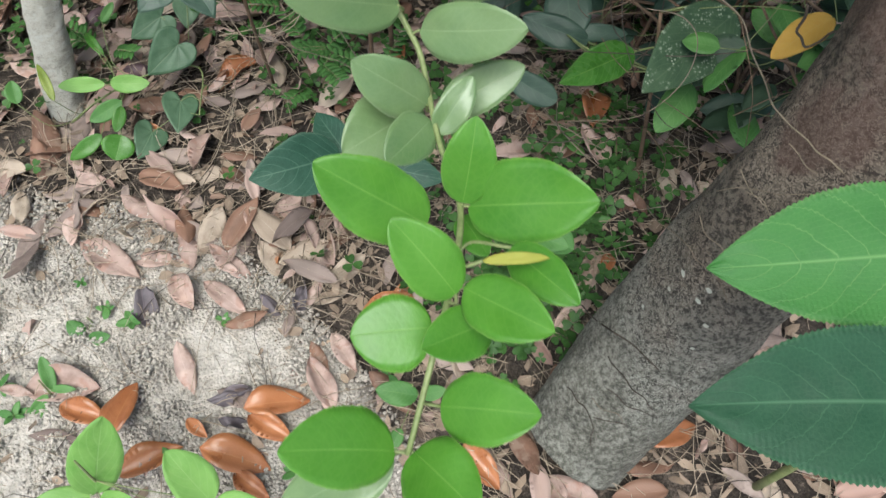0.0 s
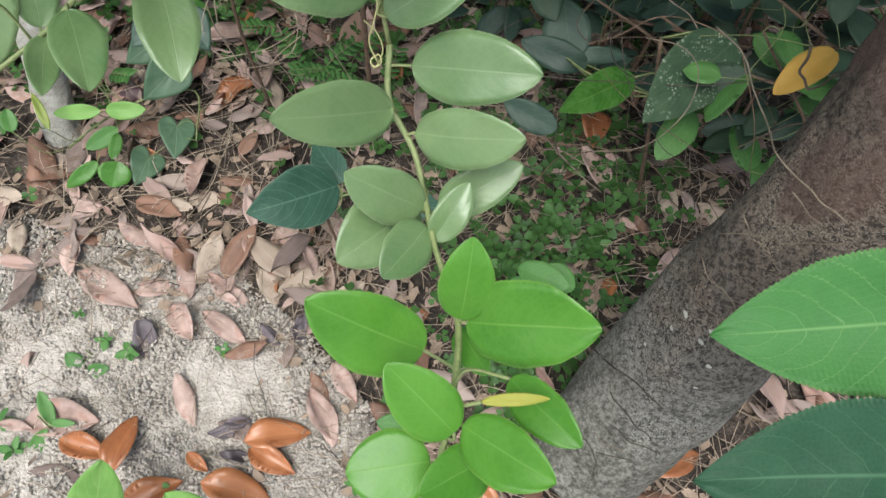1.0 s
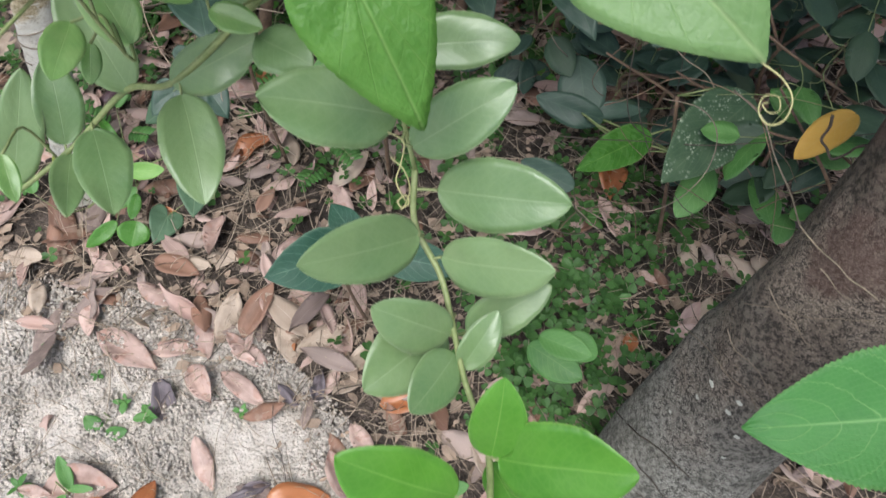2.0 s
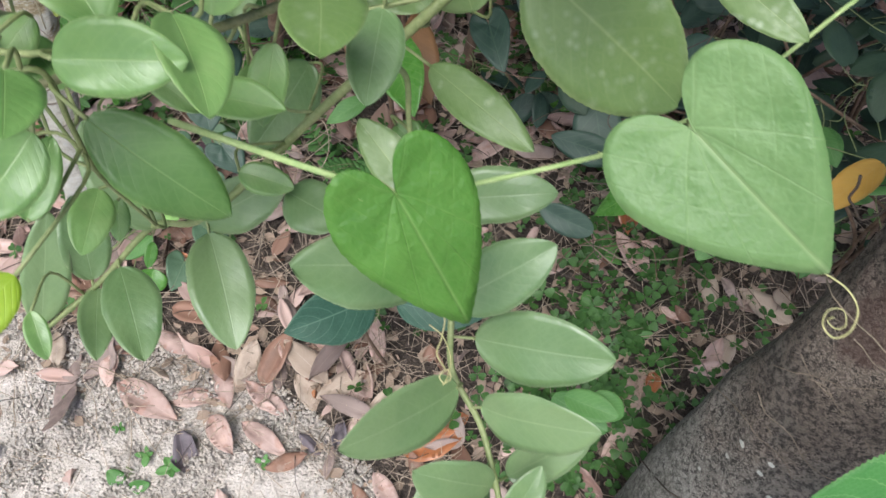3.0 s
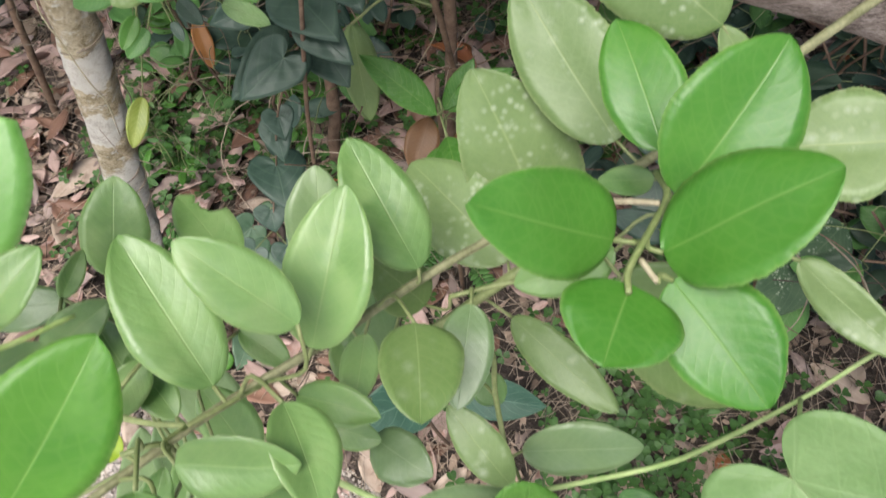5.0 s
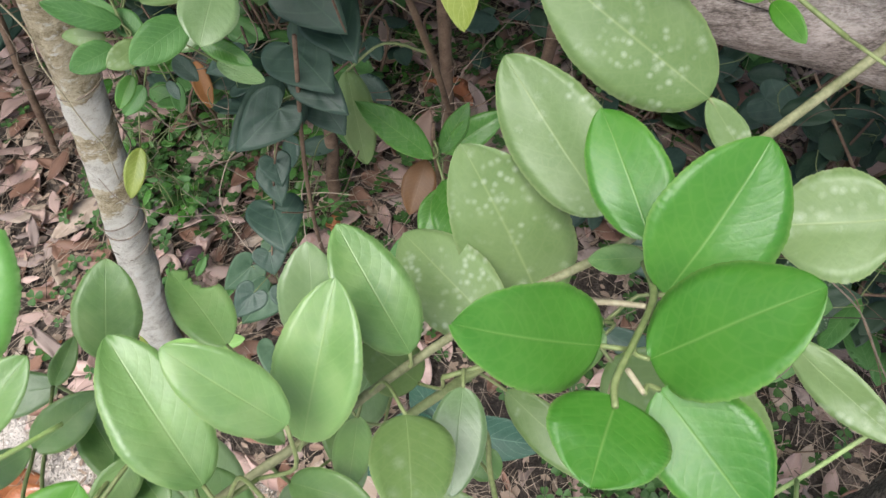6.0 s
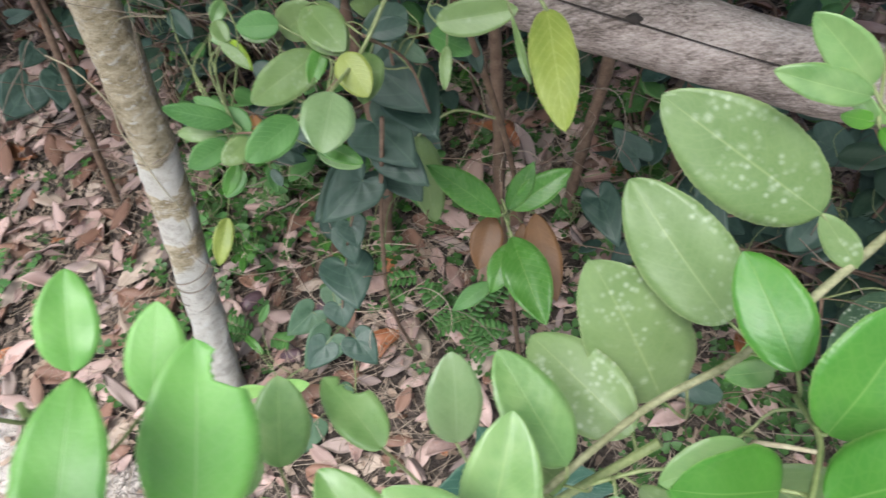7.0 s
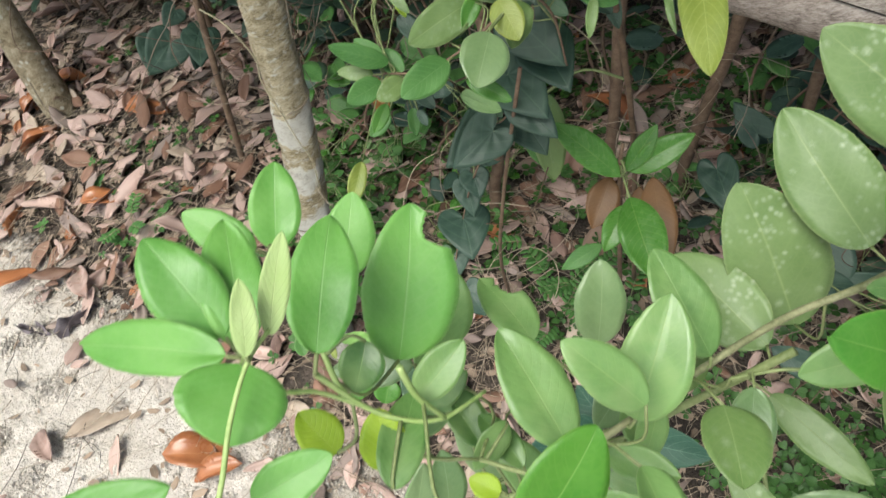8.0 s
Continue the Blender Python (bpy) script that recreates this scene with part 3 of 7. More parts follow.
def crown(parent, centres, count, seed, size=0.06):
    """Many single leaves round several limb ends, added out of view to shade what lies below."""
    r = random.Random(seed)
    verts, faces, uvs = [], [], []
    for k in range(count):
        c, s = r.choice(centres)
        at = Vector((r.gauss(c[0], s), r.gauss(c[1], s), r.gauss(c[2], s * 0.5)))
        n = Vector((r.gauss(0, 0.6), r.gauss(0, 0.6), 1)).normalized()
        y = Vector((r.gauss(0, 1), r.gauss(0, 1), r.gauss(-0.2, 0.4)))
        y = (y - y.dot(n) * n).normalized()
        x, length = y.cross(n), size * r.uniform(0.7, 1.4)
        i = len(verts)
        for u, w, h in ((0, 0, 0), (0.35, 0.24, 0.05), (0.75, 0.18, 0.02), (1, 0, -0.08), (0.75, -0.18, 0.02), (0.35, -0.24, 0.05), (0.5, 0, -0.02)):
            verts.append(at + (y * u + x * w + n * h) * length)
            uvs.append((u, 0.5 + w * 2))
        faces += [(i, i + 1, i + 6), (i + 1, i + 2, i + 6), (i + 2, i + 3, i + 6), (i + 3, i + 4, i + 6), (i + 4, i + 5, i + 6), (i + 5, i, i + 6)]
    return part("crown", mesh_of("crown", verts, faces, sap_green, uvs), parent)


def limb(parent, *points):
    tube("limb", points, bark_tree, parent, 8, 6, 0.1, points[-1][0])


# limbs and foliage above the view, added to darken the ground behind
first_tree = [o for o in bpy.data.objects if o.name == "young_tree"][0]
limb(first_tree, (-0.33, 1.36, 1.55, 0.014), (-0.05, 1.5, 1.9, 0.01), (0.3, 1.6, 2.1, 0.005))
limb(first_tree, (-0.32, 1.37, 1.7, 0.014), (-0.6, 1.5, 2.0, 0.01), (-0.9, 1.5, 2.2, 0.005))
limb(first_tree, (-0.31, 1.38, 1.9, 0.012), (-0.1, 1.8, 2.2, 0.009), (0.1, 2.1, 2.4, 0.005))
crown(first_tree, [((-0.3, 1.35, 2.15), 0.3), ((0.35, 1.3, 2.1), 0.3), ((-0.9, 1.4, 2.2), 0.3), ((0.1, 2.1, 2.4), 0.35), ((-0.5, 2.0, 2.3), 0.35), ((0.4, 1.9, 2.0), 0.35), ((-0.3, 1.7, 1.8), 0.3), ((-0.2, 2.6, 2.3), 0.4), ((-0.9, 2.7, 2.3), 0.4), ((0.5, 2.5, 2.2), 0.4)], 17000, 3, 0.08)
limb(tree, (-1.5, 1.95, 1.5, 0.016), (-1.3, 2.1, 1.9, 0.01), (-1.0, 2.2, 2.1, 0.005))
limb(tree, (-1.5, 1.98, 1.7, 0.014), (-1.8, 2.0, 2.0, 0.01), (-2.1, 2.0, 2.2, 0.005))
crown(tree, [((-1.5, 2.0, 2.1), 0.3), ((-1.0, 2.2, 2.1), 0.35), ((-2.1, 2.0, 2.2), 0.35), ((-1.5, 2.6, 2.2), 0.4), ((-1.2, 1.9, 1.8), 0.3)], 9000, 5, 0.08)

def hedge():
    """The dark hedge that closes the place behind the litter."""
    r = random.Random(12)
    verts, faces, uvs = [], [], []
    for k in range(9000):
        at = Vector((r.uniform(-4.0, 3.2), r.gauss(3.1, 0.22), abs(r.gauss(0, 0.95)) + 0.03))
        n = Vector((r.gauss(0, 0.5), -0.7 + r.gauss(0, 0.4), 0.8)).normalized()
        y = Vector((r.gauss(0, 1), r.gauss(0, 0.4), -0.6))
        y = (y - y.dot(n) * n).normalized()
        x, length, i = y.cross(n), r.uniform(0.08, 0.15), len(verts)
        for u, w, h in ((0, 0, 0), (0.35, 0.26, 0.05), (0.75, 0.2, 0.02), (1, 0, -0.08), (0.75, -0.2, 0.02), (0.35, -0.26, 0.05), (0.5, 0, -0.02)):
            verts.append(at + (y * u + x * w + n * h) * length)
            uvs.append((u, 0.5 + w * 2))
        faces += [(i + p, i + q, i + 6) for p, q in ((0, 1), (1, 2), (2, 3), (3, 4), (4, 5), (5, 0))]
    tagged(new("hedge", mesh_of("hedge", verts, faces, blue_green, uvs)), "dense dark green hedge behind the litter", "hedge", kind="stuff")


hedge()

LOG_LINE = [(0.388, 0.452, 0.0, 0.078), (0.411, 0.477, 0.03, 0.08), (0.482, 0.549, 0.2, 0.078), (0.551, 0.597, 0.42, 0.075), (0.6, 0.641, 0.6, 0.076), (0.668, 0.712, 0.85, 0.074)]
log = thing("leaning_log", (0.4, 0.47, 0), "weathered grey log leaning with lichen spots and rotted heart", "log")
log_trunk = tube("trunk", LOG_LINE, bark_log, log, 64, 26, 0.1, 1.0)

def lichen_spots():
    """Small raised crusts on the upper face of the log."""
    foot = Vector(LOG_LINE[0][:3])
    skin = [(v.co + foot, v.normal.copy()) for v in log_trunk.data.vertices]
    for x, y, z, r in ((0.442, 0.545, 0.342, 0.0044), (0.469, 0.52, 0.347, 0.0046), (0.458, 0.519, 0.328, 0.0042), (0.474, 0.503, 0.31, 0.0042), (0.431, 0.543, 0.312, 0.0038), (0.419, 0.537, 0.275, 0.004), (0.468, 0.492, 0.276, 0.0035), (0.45, 0.531, 0.337, 0.002), (0.424, 0.54, 0.293, 0.002), (0.48, 0.51, 0.345, 0.0022)):
        at = Vector((x, y, z))
        at, way = min(skin, key=lambda q: (q[0] - at).length_squared)
        bm = bmesh.new()
        bmesh.ops.create_icosphere(bm, subdivisions=2, radius=r)
        for v in bm.verts:
            k = 1 + 0.45 * noise.noise(v.co * 400 + Vector((x * 90, y * 300, 0)))
            v.co = Vector((v.co.x * k, v.co.y * k * 0.8, v.co.z * 0.35))
        me = bpy.data.meshes.new("lichen_spot")
        bm.to_mesh(me)
        bm.free()
        me.materials.append(lichen_white)
        part("lichen_spot", me, log, Matrix.Translation(at - way * 0.001) @ way.to_track_quat("Z", "Y").to_matrix().to_4x4(), "pale crust of lichen")


lichen_spots()

rail = thing("timber_rail", (0.115, 0.996, 0.803), "weathered grey timber rail with a long crack", "rail")
beam = tube("beam", [(0.115, 0.996, 0.803, 0.0335), (0.177, 0.980, 0.780, 0.0335), (0.267, 0.958, 0.748, 0.0335), (0.356, 0.937, 0.717, 0.0335), (0.431, 0.923, 0.694, 0.0335), (0.513, 0.907, 0.667, 0.0335)], bark_rail, rail, 30, 16, 0.05, 5.0)
tube("crack", [(0.155, 0.956, 0.808, 0.0007), (0.197, 0.945, 0.793, 0.0007), (0.226, 0.938, 0.783, 0.0008), (0.281, 0.925, 0.763, 0.0006), (0.336, 0.912, 0.744, 0.0007), (0.387, 0.901, 0.727, 0.0005)], crack_dark, rail, 6, 8, 0.3, 2.0, "dark split along the grain")
tube("knot_hole", [(0.220, 0.940, 0.785, 0.0010), (0.224, 0.940, 0.785, 0.0040), (0.229, 0.940, 0.784, 0.0045), (0.234, 0.940, 0.783, 0.0010)], crack_dark, rail, 8, 4, 0.2, 1.0, "dark knot hole")

# ---- the citrus shrub ----
def bare_stem(points, radius):
    ob = thing("thin_stem", (points[0][0], points[0][1], 0), "thin bare brown stem standing in the leaf litter", "stem", "thin stems")
    line = [(points[0][0], points[0][1], -0.03)] + list(points)
    tube("stem", [(*p, radius * (1 - 0.05 * i)) for i, p in enumerate(line)], stem_brown, ob, 10, 10, 0.18, points[0][0] * 7, knobs=0.25)


bare_stem([(0.046, 1.333, 0.0), (0.075, 1.334, 0.25), (0.095, 1.336, 0.507), (0.105, 1.3, 0.75), (0.13, 1.32, 1.2)], 0.011)
bare_stem([(0.178, 1.339, 0.0), (0.215, 1.335, 0.2), (0.259, 1.329, 0.415), (0.27, 1.3, 0.7), (0.26, 1.25, 1.2)], 0.0115)
bare_stem([(-0.173, 1.302, 0.0), (-0.16, 1.308, 0.09), (-0.142, 1.313, 0.163), (-0.12, 1.33, 0.4), (-0.1, 1.35, 1.0)], 0.013)
bare_stem([(-0.811, 1.478, 0.0), (-0.77, 1.51, 0.22), (-0.716, 1.554, 0.496), (-0.7, 1.6, 0.8), (-0.68, 1.65, 1.3)], 0.008)
bare_stem([(-0.626, 1.813, 0.0), (-0.59, 1.832, 0.266), (-0.55, 1.85, 0.7), (-0.52, 1.86, 1.3)], 0.011)
bare_stem([(0.377, 1.372, 0.0), (0.388, 1.369, 0.125), (0.41, 1.36, 0.6), (0.42, 1.37, 1.1)], 0.012)
bare_stem([(-1.05, 1.95, 0.0), (-1.02, 1.97, 0.3), (-0.98, 2.0, 0.9)], 0.008)

shrub = thing("citrus_shrub", (1.08, 1.0, 0), "citrus shrub with glossy oval leaves on green branches", "shrub")
tube("branch", [(0.062, 0.47, 0.922, 0.0012), (0.09, 0.503, 0.908, 0.0014), (0.118, 0.53, 0.896, 0.0016), (0.15, 0.56, 0.886, 0.0016), (0.185, 0.588, 0.876, 0.0017), (0.225, 0.607, 0.878, 0.0019), (0.277, 0.645, 0.88, 0.0021), (0.34, 0.69, 0.885, 0.0023), (0.5, 0.8, 0.9, 0.0039), (0.75, 0.9, 0.8, 0.0062), (1.0, 0.97, 0.4, 0.0086), (1.08, 1.0, -0.03, 0.0109)], twig_branch, shrub, 10, 8, 0.1, 2.0)
tube("branch", [(0.184, 0.486, 0.775, 0.0011), (0.176, 0.506, 0.818, 0.0011), (0.171, 0.531, 0.843, 0.0011), (0.170, 0.542, 0.861, 0.0011), (0.155, 0.544, 0.864, 0.0011)], twig_green, shrub, 8, 8, 0.1, 4.0)
twig = shrub
left = shrub
near = shrub
tube("twig", [(0.184, 0.486, 0.775, 0.0015), (0.184, 0.468, 0.76, 0.0014), (0.195, 0.449, 0.75, 0.0014), (0.2, 0.432, 0.744, 0.0013), (0.206, 0.405, 0.741, 0.0013), (0.216, 0.373, 0.74, 0.0014), (0.214, 0.335, 0.752, 0.0013), (0.208, 0.305, 0.75, 0.0012), (0.2, 0.272, 0.735, 0.0011)], twig_green, shrub, 8, 7)
tube("twig", [(-0.02, 0.5, 0.73, 0.0012), (0.01, 0.522, 0.742, 0.0014), (0.04, 0.541, 0.762, 0.0016), (0.07, 0.54, 0.772, 0.0017), (0.13, 0.56, 0.82, 0.002), (0.186, 0.575, 0.866, 0.0022)], twig_green, shrub, 8, 7)

# unseen upper foliage, added to shade the ground on the right
limb(shrub, (0.75, 0.9, 0.8, 0.006), (0.85, 0.85, 1.2, 0.005), (0.8, 0.8, 1.5, 0.003))
crown(shrub, [((0.75, 0.75, 1.55), 0.17), ((0.95, 0.95, 1.5), 0.2), ((0.55, 1.05, 1.65), 0.15), ((0.8, 1.3, 1.6), 0.22)], 3800, 9, 0.065)

vine = thing("heart_leaved_vine", (0.05, 0.47, 0.93), "climbing vine with heart-shaped leaves and coiled tendrils", "vine")
bigplant = thing("broad_leaved_plant", (0.62, 0.4, 0), "plant with large serrated quilted green leaves", "plant")
tube("stem", [(0.62, 0.4, 0.0, 0.006), (0.61, 0.41, 0.4, 0.005), (0.58, 0.43, 0.57, 0.004), (0.549, 0.448, 0.586, 0.003)], twig_green, bigplant)
tube("stalk", [(0.61, 0.4, 0.4, 0.004), (0.58, 0.37, 0.53, 0.003), (0.537, 0.353, 0.559, 0.0025)], twig_green, bigplant)

def hedge_plant(x, y, height, leaves, seed, mat):
    """A low leafy bush of the hedge bottom."""
    r = random.Random(seed)
    ob = thing("hedge_bush", (x, y, 0), "low shaded hedge bush with dark oval leaves", "bush", "hedge bushes")
    tops = []
    for k in range(3):
        top = (x + r.gauss(0, 0.12), y + r.gauss(0, 0.12), height * r.uniform(0.7, 1.1))
        tube("stem", [(x + r.gauss(0, 0.01), y + r.gauss(0, 0.01), -0.02, 0.004), (x + r.gauss(0, 0.04), y + r.gauss(0, 0.04), height * 0.5, 0.003), (*top, 0.0018)], stem_brown, ob, 6, 6)
        tops.append(top)
    for k in range(leaves):
        t, f = r.choice(tops), r.uniform(0.25, 1.05)
        base = Vector((x + (t[0] - x) * f + r.gauss(0, 0.04), y + (t[1] - y) * f + r.gauss(0, 0.04), t[2] * f + r.gauss(0, 0.03)))
        a, length = r.uniform(0, 6.28), r.uniform(0.045, 0.085)
        tip = base + Vector((math.cos(a), math.sin(a), r.uniform(-0.7, 0.2))).normalized() * length
        leaf(ob, base, tip, length * r.uniform(0.5, 0.7), (r.gauss(0, 0.3), r.gauss(-0.2, 0.3), 1), 0.1, "citrus", mat, nu=8, nv=4)


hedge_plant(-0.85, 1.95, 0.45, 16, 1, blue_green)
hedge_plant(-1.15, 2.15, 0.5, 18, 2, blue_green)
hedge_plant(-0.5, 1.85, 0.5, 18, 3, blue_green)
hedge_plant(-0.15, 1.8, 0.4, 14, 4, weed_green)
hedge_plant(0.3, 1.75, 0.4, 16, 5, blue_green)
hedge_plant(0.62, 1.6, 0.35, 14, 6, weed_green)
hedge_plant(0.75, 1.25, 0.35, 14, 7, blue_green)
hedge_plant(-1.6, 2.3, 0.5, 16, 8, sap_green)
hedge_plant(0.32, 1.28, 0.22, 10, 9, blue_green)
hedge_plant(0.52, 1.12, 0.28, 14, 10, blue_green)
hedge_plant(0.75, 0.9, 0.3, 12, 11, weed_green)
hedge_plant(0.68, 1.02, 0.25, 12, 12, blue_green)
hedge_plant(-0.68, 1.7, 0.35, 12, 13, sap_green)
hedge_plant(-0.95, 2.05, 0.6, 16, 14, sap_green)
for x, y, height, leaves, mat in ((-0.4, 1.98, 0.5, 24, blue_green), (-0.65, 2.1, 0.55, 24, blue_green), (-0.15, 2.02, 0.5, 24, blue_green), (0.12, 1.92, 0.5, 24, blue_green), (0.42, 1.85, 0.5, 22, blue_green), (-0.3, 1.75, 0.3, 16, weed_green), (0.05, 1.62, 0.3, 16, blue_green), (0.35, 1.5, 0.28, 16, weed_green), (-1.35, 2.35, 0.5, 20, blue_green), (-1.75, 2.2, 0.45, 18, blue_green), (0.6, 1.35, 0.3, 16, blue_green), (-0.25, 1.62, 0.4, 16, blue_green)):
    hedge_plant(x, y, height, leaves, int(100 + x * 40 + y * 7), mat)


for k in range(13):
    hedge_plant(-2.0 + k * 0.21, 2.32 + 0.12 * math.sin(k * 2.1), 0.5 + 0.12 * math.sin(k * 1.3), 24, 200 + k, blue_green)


def herb(x, y, height, leaves, seed, mat):
    """A low leafy weed that grows through the litter."""
    r = random.Random(seed)
    ob = thing("weed", (x, y, 0), "low leafy green weed growing through leaf litter", "weed", "weeds in the litter")
    for k in range(3):
        top = (x + r.gauss(0, 0.04), y + r.gauss(0, 0.04), height * r.uniform(0.6, 1.1))
        tube("stem", [(x, y, -0.01, 0.0014), (x + r.gauss(0, 0.015), y + r.gauss(0, 0.015), height * 0.5, 0.0012), (*top, 0.0008)], twig_green, ob, 5, 4)
        for i in range(leaves):
            f, a, length = (i + 1) / leaves, r.uniform(0, 6.28), r.uniform(0.016, 0.034)
            base = Vector((x, y, 0)).lerp(Vector(top), f)
            tip = base + Vector((math.cos(a), math.sin(a), r.uniform(-0.4, 0.5))).normalized() * length
            leaf(ob, base, tip, length * r.uniform(0.4, 0.75), (r.gauss(0, 0.35), r.gauss(-0.2, 0.35), 1), 0.1, "citrus", mat, nu=6, nv=4)


some_places = random.Random(21)
for k in range(24):
    x, y = some_places.choice(((-0.46, 1.34), (-0.52, 1.52), (0.02, 1.65), (0.3, 1.5), (-0.3, 1.45)))
    herb(x + some_places.gauss(0, 0.07), y + some_places.gauss(0, 0.07), some_places.uniform(0.04, 0.12), 4, 300 + k, some_places.choice((weed_green, sap_green, clover_green, heart_green)))

# darkest leaf green: the undergrowth's deep shade is put into the colour
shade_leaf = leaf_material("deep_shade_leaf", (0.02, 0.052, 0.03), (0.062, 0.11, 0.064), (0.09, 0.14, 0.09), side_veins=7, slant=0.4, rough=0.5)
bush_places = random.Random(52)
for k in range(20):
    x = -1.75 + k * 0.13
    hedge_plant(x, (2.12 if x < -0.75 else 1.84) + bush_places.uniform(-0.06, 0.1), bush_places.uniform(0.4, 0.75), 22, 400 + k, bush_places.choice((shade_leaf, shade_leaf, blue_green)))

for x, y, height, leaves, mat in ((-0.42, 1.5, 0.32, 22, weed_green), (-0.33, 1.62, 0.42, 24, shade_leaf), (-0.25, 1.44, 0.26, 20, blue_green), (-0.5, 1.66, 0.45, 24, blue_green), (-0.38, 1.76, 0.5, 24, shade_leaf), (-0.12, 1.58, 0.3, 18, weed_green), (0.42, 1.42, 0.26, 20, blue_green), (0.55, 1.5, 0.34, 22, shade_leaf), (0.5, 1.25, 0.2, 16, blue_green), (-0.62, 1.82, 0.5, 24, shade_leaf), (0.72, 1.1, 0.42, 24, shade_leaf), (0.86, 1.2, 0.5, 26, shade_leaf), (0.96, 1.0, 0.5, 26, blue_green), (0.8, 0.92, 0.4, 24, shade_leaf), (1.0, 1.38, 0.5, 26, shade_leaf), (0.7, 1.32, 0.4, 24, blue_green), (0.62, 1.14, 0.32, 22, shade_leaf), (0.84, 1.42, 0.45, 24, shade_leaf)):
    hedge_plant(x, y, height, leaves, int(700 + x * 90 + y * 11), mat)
for k in range(22):
    x, y = some_places.choice(((-0.4, 1.4), (-0.3, 1.28), (-0.22, 1.5), (0.35, 1.3)))
    herb(x + some_places.gauss(0, 0.08), y + some_places.gauss(0, 0.08), some_places.uniform(0.06, 0.18), 4, 500 + k, some_places.choice((weed_green, clover_green, sap_green)))


def sprig(x, y, height, seed):
    """A small feathery seedling with paired leaflets along its stalks."""
    r = random.Random(seed)
    ob = thing("feathery_seedling", (x, y, 0), "small feathery green seedling growing through leaf litter", "seedling", "feathery seedlings")
    for k in range(3):
        a = r.uniform(0, 6.28)
        out = Vector((math.cos(a), math.sin(a), 0))
        tip = Vector((x, y, 0)) + out * height * 1.3 + Vector((0, 0, height))
        mid = Vector((x, y, 0)) + out * height * 0.5 + Vector((0, 0, height * 0.75))
        tube("stem", [(x, y, -0.005, 0.0009), (*mid, 0.0008), (*tip, 0.0004)], twig_green, ob, 5, 4)
        side = Vector((-out.y, out.x, 0))
        for i in range(6):
            f = 0.3 + 0.13 * i
            base = mid.lerp(tip, (f - 0.3) / 0.65) if f > 0.3 else mid
            length = 0.019 * (1.15 - 0.5 * abs(f - 0.6))
            for way in (-1, 1):
                leaf(ob, base, base + (side * way + out * 0.45 + Vector((0, 0, r.uniform(-0.1, 0.25)))).normalized() * length, length * 0.42, (0, 0, 1), 0.1, "citrus", weed_green, nu=6, nv=2)


for k, (x, y, height) in enumerate(((-0.025, 1.047, 0.05), (0.016, 1.119, 0.06), (-0.079, 1.211, 0.06), (-0.031, 1.089, 0.07), (0.088, 1.068, 0.06), (-0.398, 1.105, 0.05), (-1.042, 1.286, 0.05))):
    sprig(x, y, height, 800 + k)

climber = thing("glossy_climber", (0.1, 1.1, 0), "climber with small glossy and yellowing leaves", "climber")
tube("stem", [(0.1, 1.12, 0.0, 0.004), (0.11, 1.05, 0.5, 0.0035), (0.09, 0.85, 0.95, 0.003), (0.06, 0.8, 0.98, 0.002)], stem_brown, climber)
shadevine = thing("shade_vine", (-0.1, 1.05, 0), "dark blue-green heart-leaved vine hanging in shade", "vine")
tube("stem", [(-0.1, 1.05, 0.0, 0.003), (-0.08, 0.98, 0.3, 0.0025), (-0.03, 0.92, 0.55, 0.0022), (0.02, 0.9, 0.75, 0.002)], stem_brown, shadevine)
# stem and leaves added above the view to shade the climber and background
tube("stem", [(0.09, 0.85, 0.95, 0.003), (0.05, 0.86, 1.2, 0.0026), (0.0, 0.86, 1.42, 0.0018)], stem_brown, climber)
crown(climber, [((0.0, 0.82, 1.36), 0.09), ((-0.12, 1.0, 1.4), 0.14), ((0.2, 1.0, 1.36), 0.12), ((-0.35, 1.25, 1.5), 0.17)], 500, 14, 0.06)
sapling = thing("sapling", (0.08, 1.02, 0), "small sapling with long green and brown leaves", "sapling")
tube("stem", [(0.075, 1.03, -0.02, 0.004), (0.085, 1.01, 0.25, 0.0035), (0.095, 0.985, 0.5, 0.003), (0.1, 0.985, 0.55, 0.002)], stem_brown, sapling)
ribbed = thing("ribbed_plant", (0.06, 0.76, 0), "low plant with dark blue-green ribbed leaves", "plant")
tube("stem", [(0.06, 0.76, -0.02, 0.003), (0.05, 0.75, 0.1, 0.0025), (0.045, 0.75, 0.17, 0.002)], stem_brown, ribbed)
understory = thing("undergrowth_plant", (0.5, 0.9, 0), "undergrowth plant with mottled and bright leaves", "plant")
tube("stem", [(0.52, 0.9, -0.02, 0.004), (0.5, 0.92, 0.15, 0.003), (0.48, 0.95, 0.3, 0.0025)], stem_brown, understory)
seedling = thing("seedling", (-0.2, 0.36, 0), "light green broad-leaved seedling in sandy soil", "seedling")
tube("stem", [(-0.2, 0.36, -0.01, 0.002), (-0.19, 0.36, 0.1, 0.0018), (-0.16, 0.36, 0.24, 0.0012)], twig_green, seedling)
weed = thing("weed", (-0.33, 0.5, 0), "small green weed on the sandy path", "weed", "weeds on the path")
tube("stem", [(-0.33, 0.49, -0.01, 0.0015), (-0.33, 0.5, 0.05, 0.001)], twig_green, weed)
weed2 = thing("weed", (-0.3, 0.6, 0), "small green weed on the sandy path", "weed", "weeds on the path")
tube("stem", [(-0.3, 0.6, -0.01, 0.0012), (-0.3, 0.6, 0.03, 0.001)], twig_green, weed2)
weed3 = thing("weed", (0.17, 0.51, 0), "small green weed growing among dry leaves", "weed", "weeds on the path")
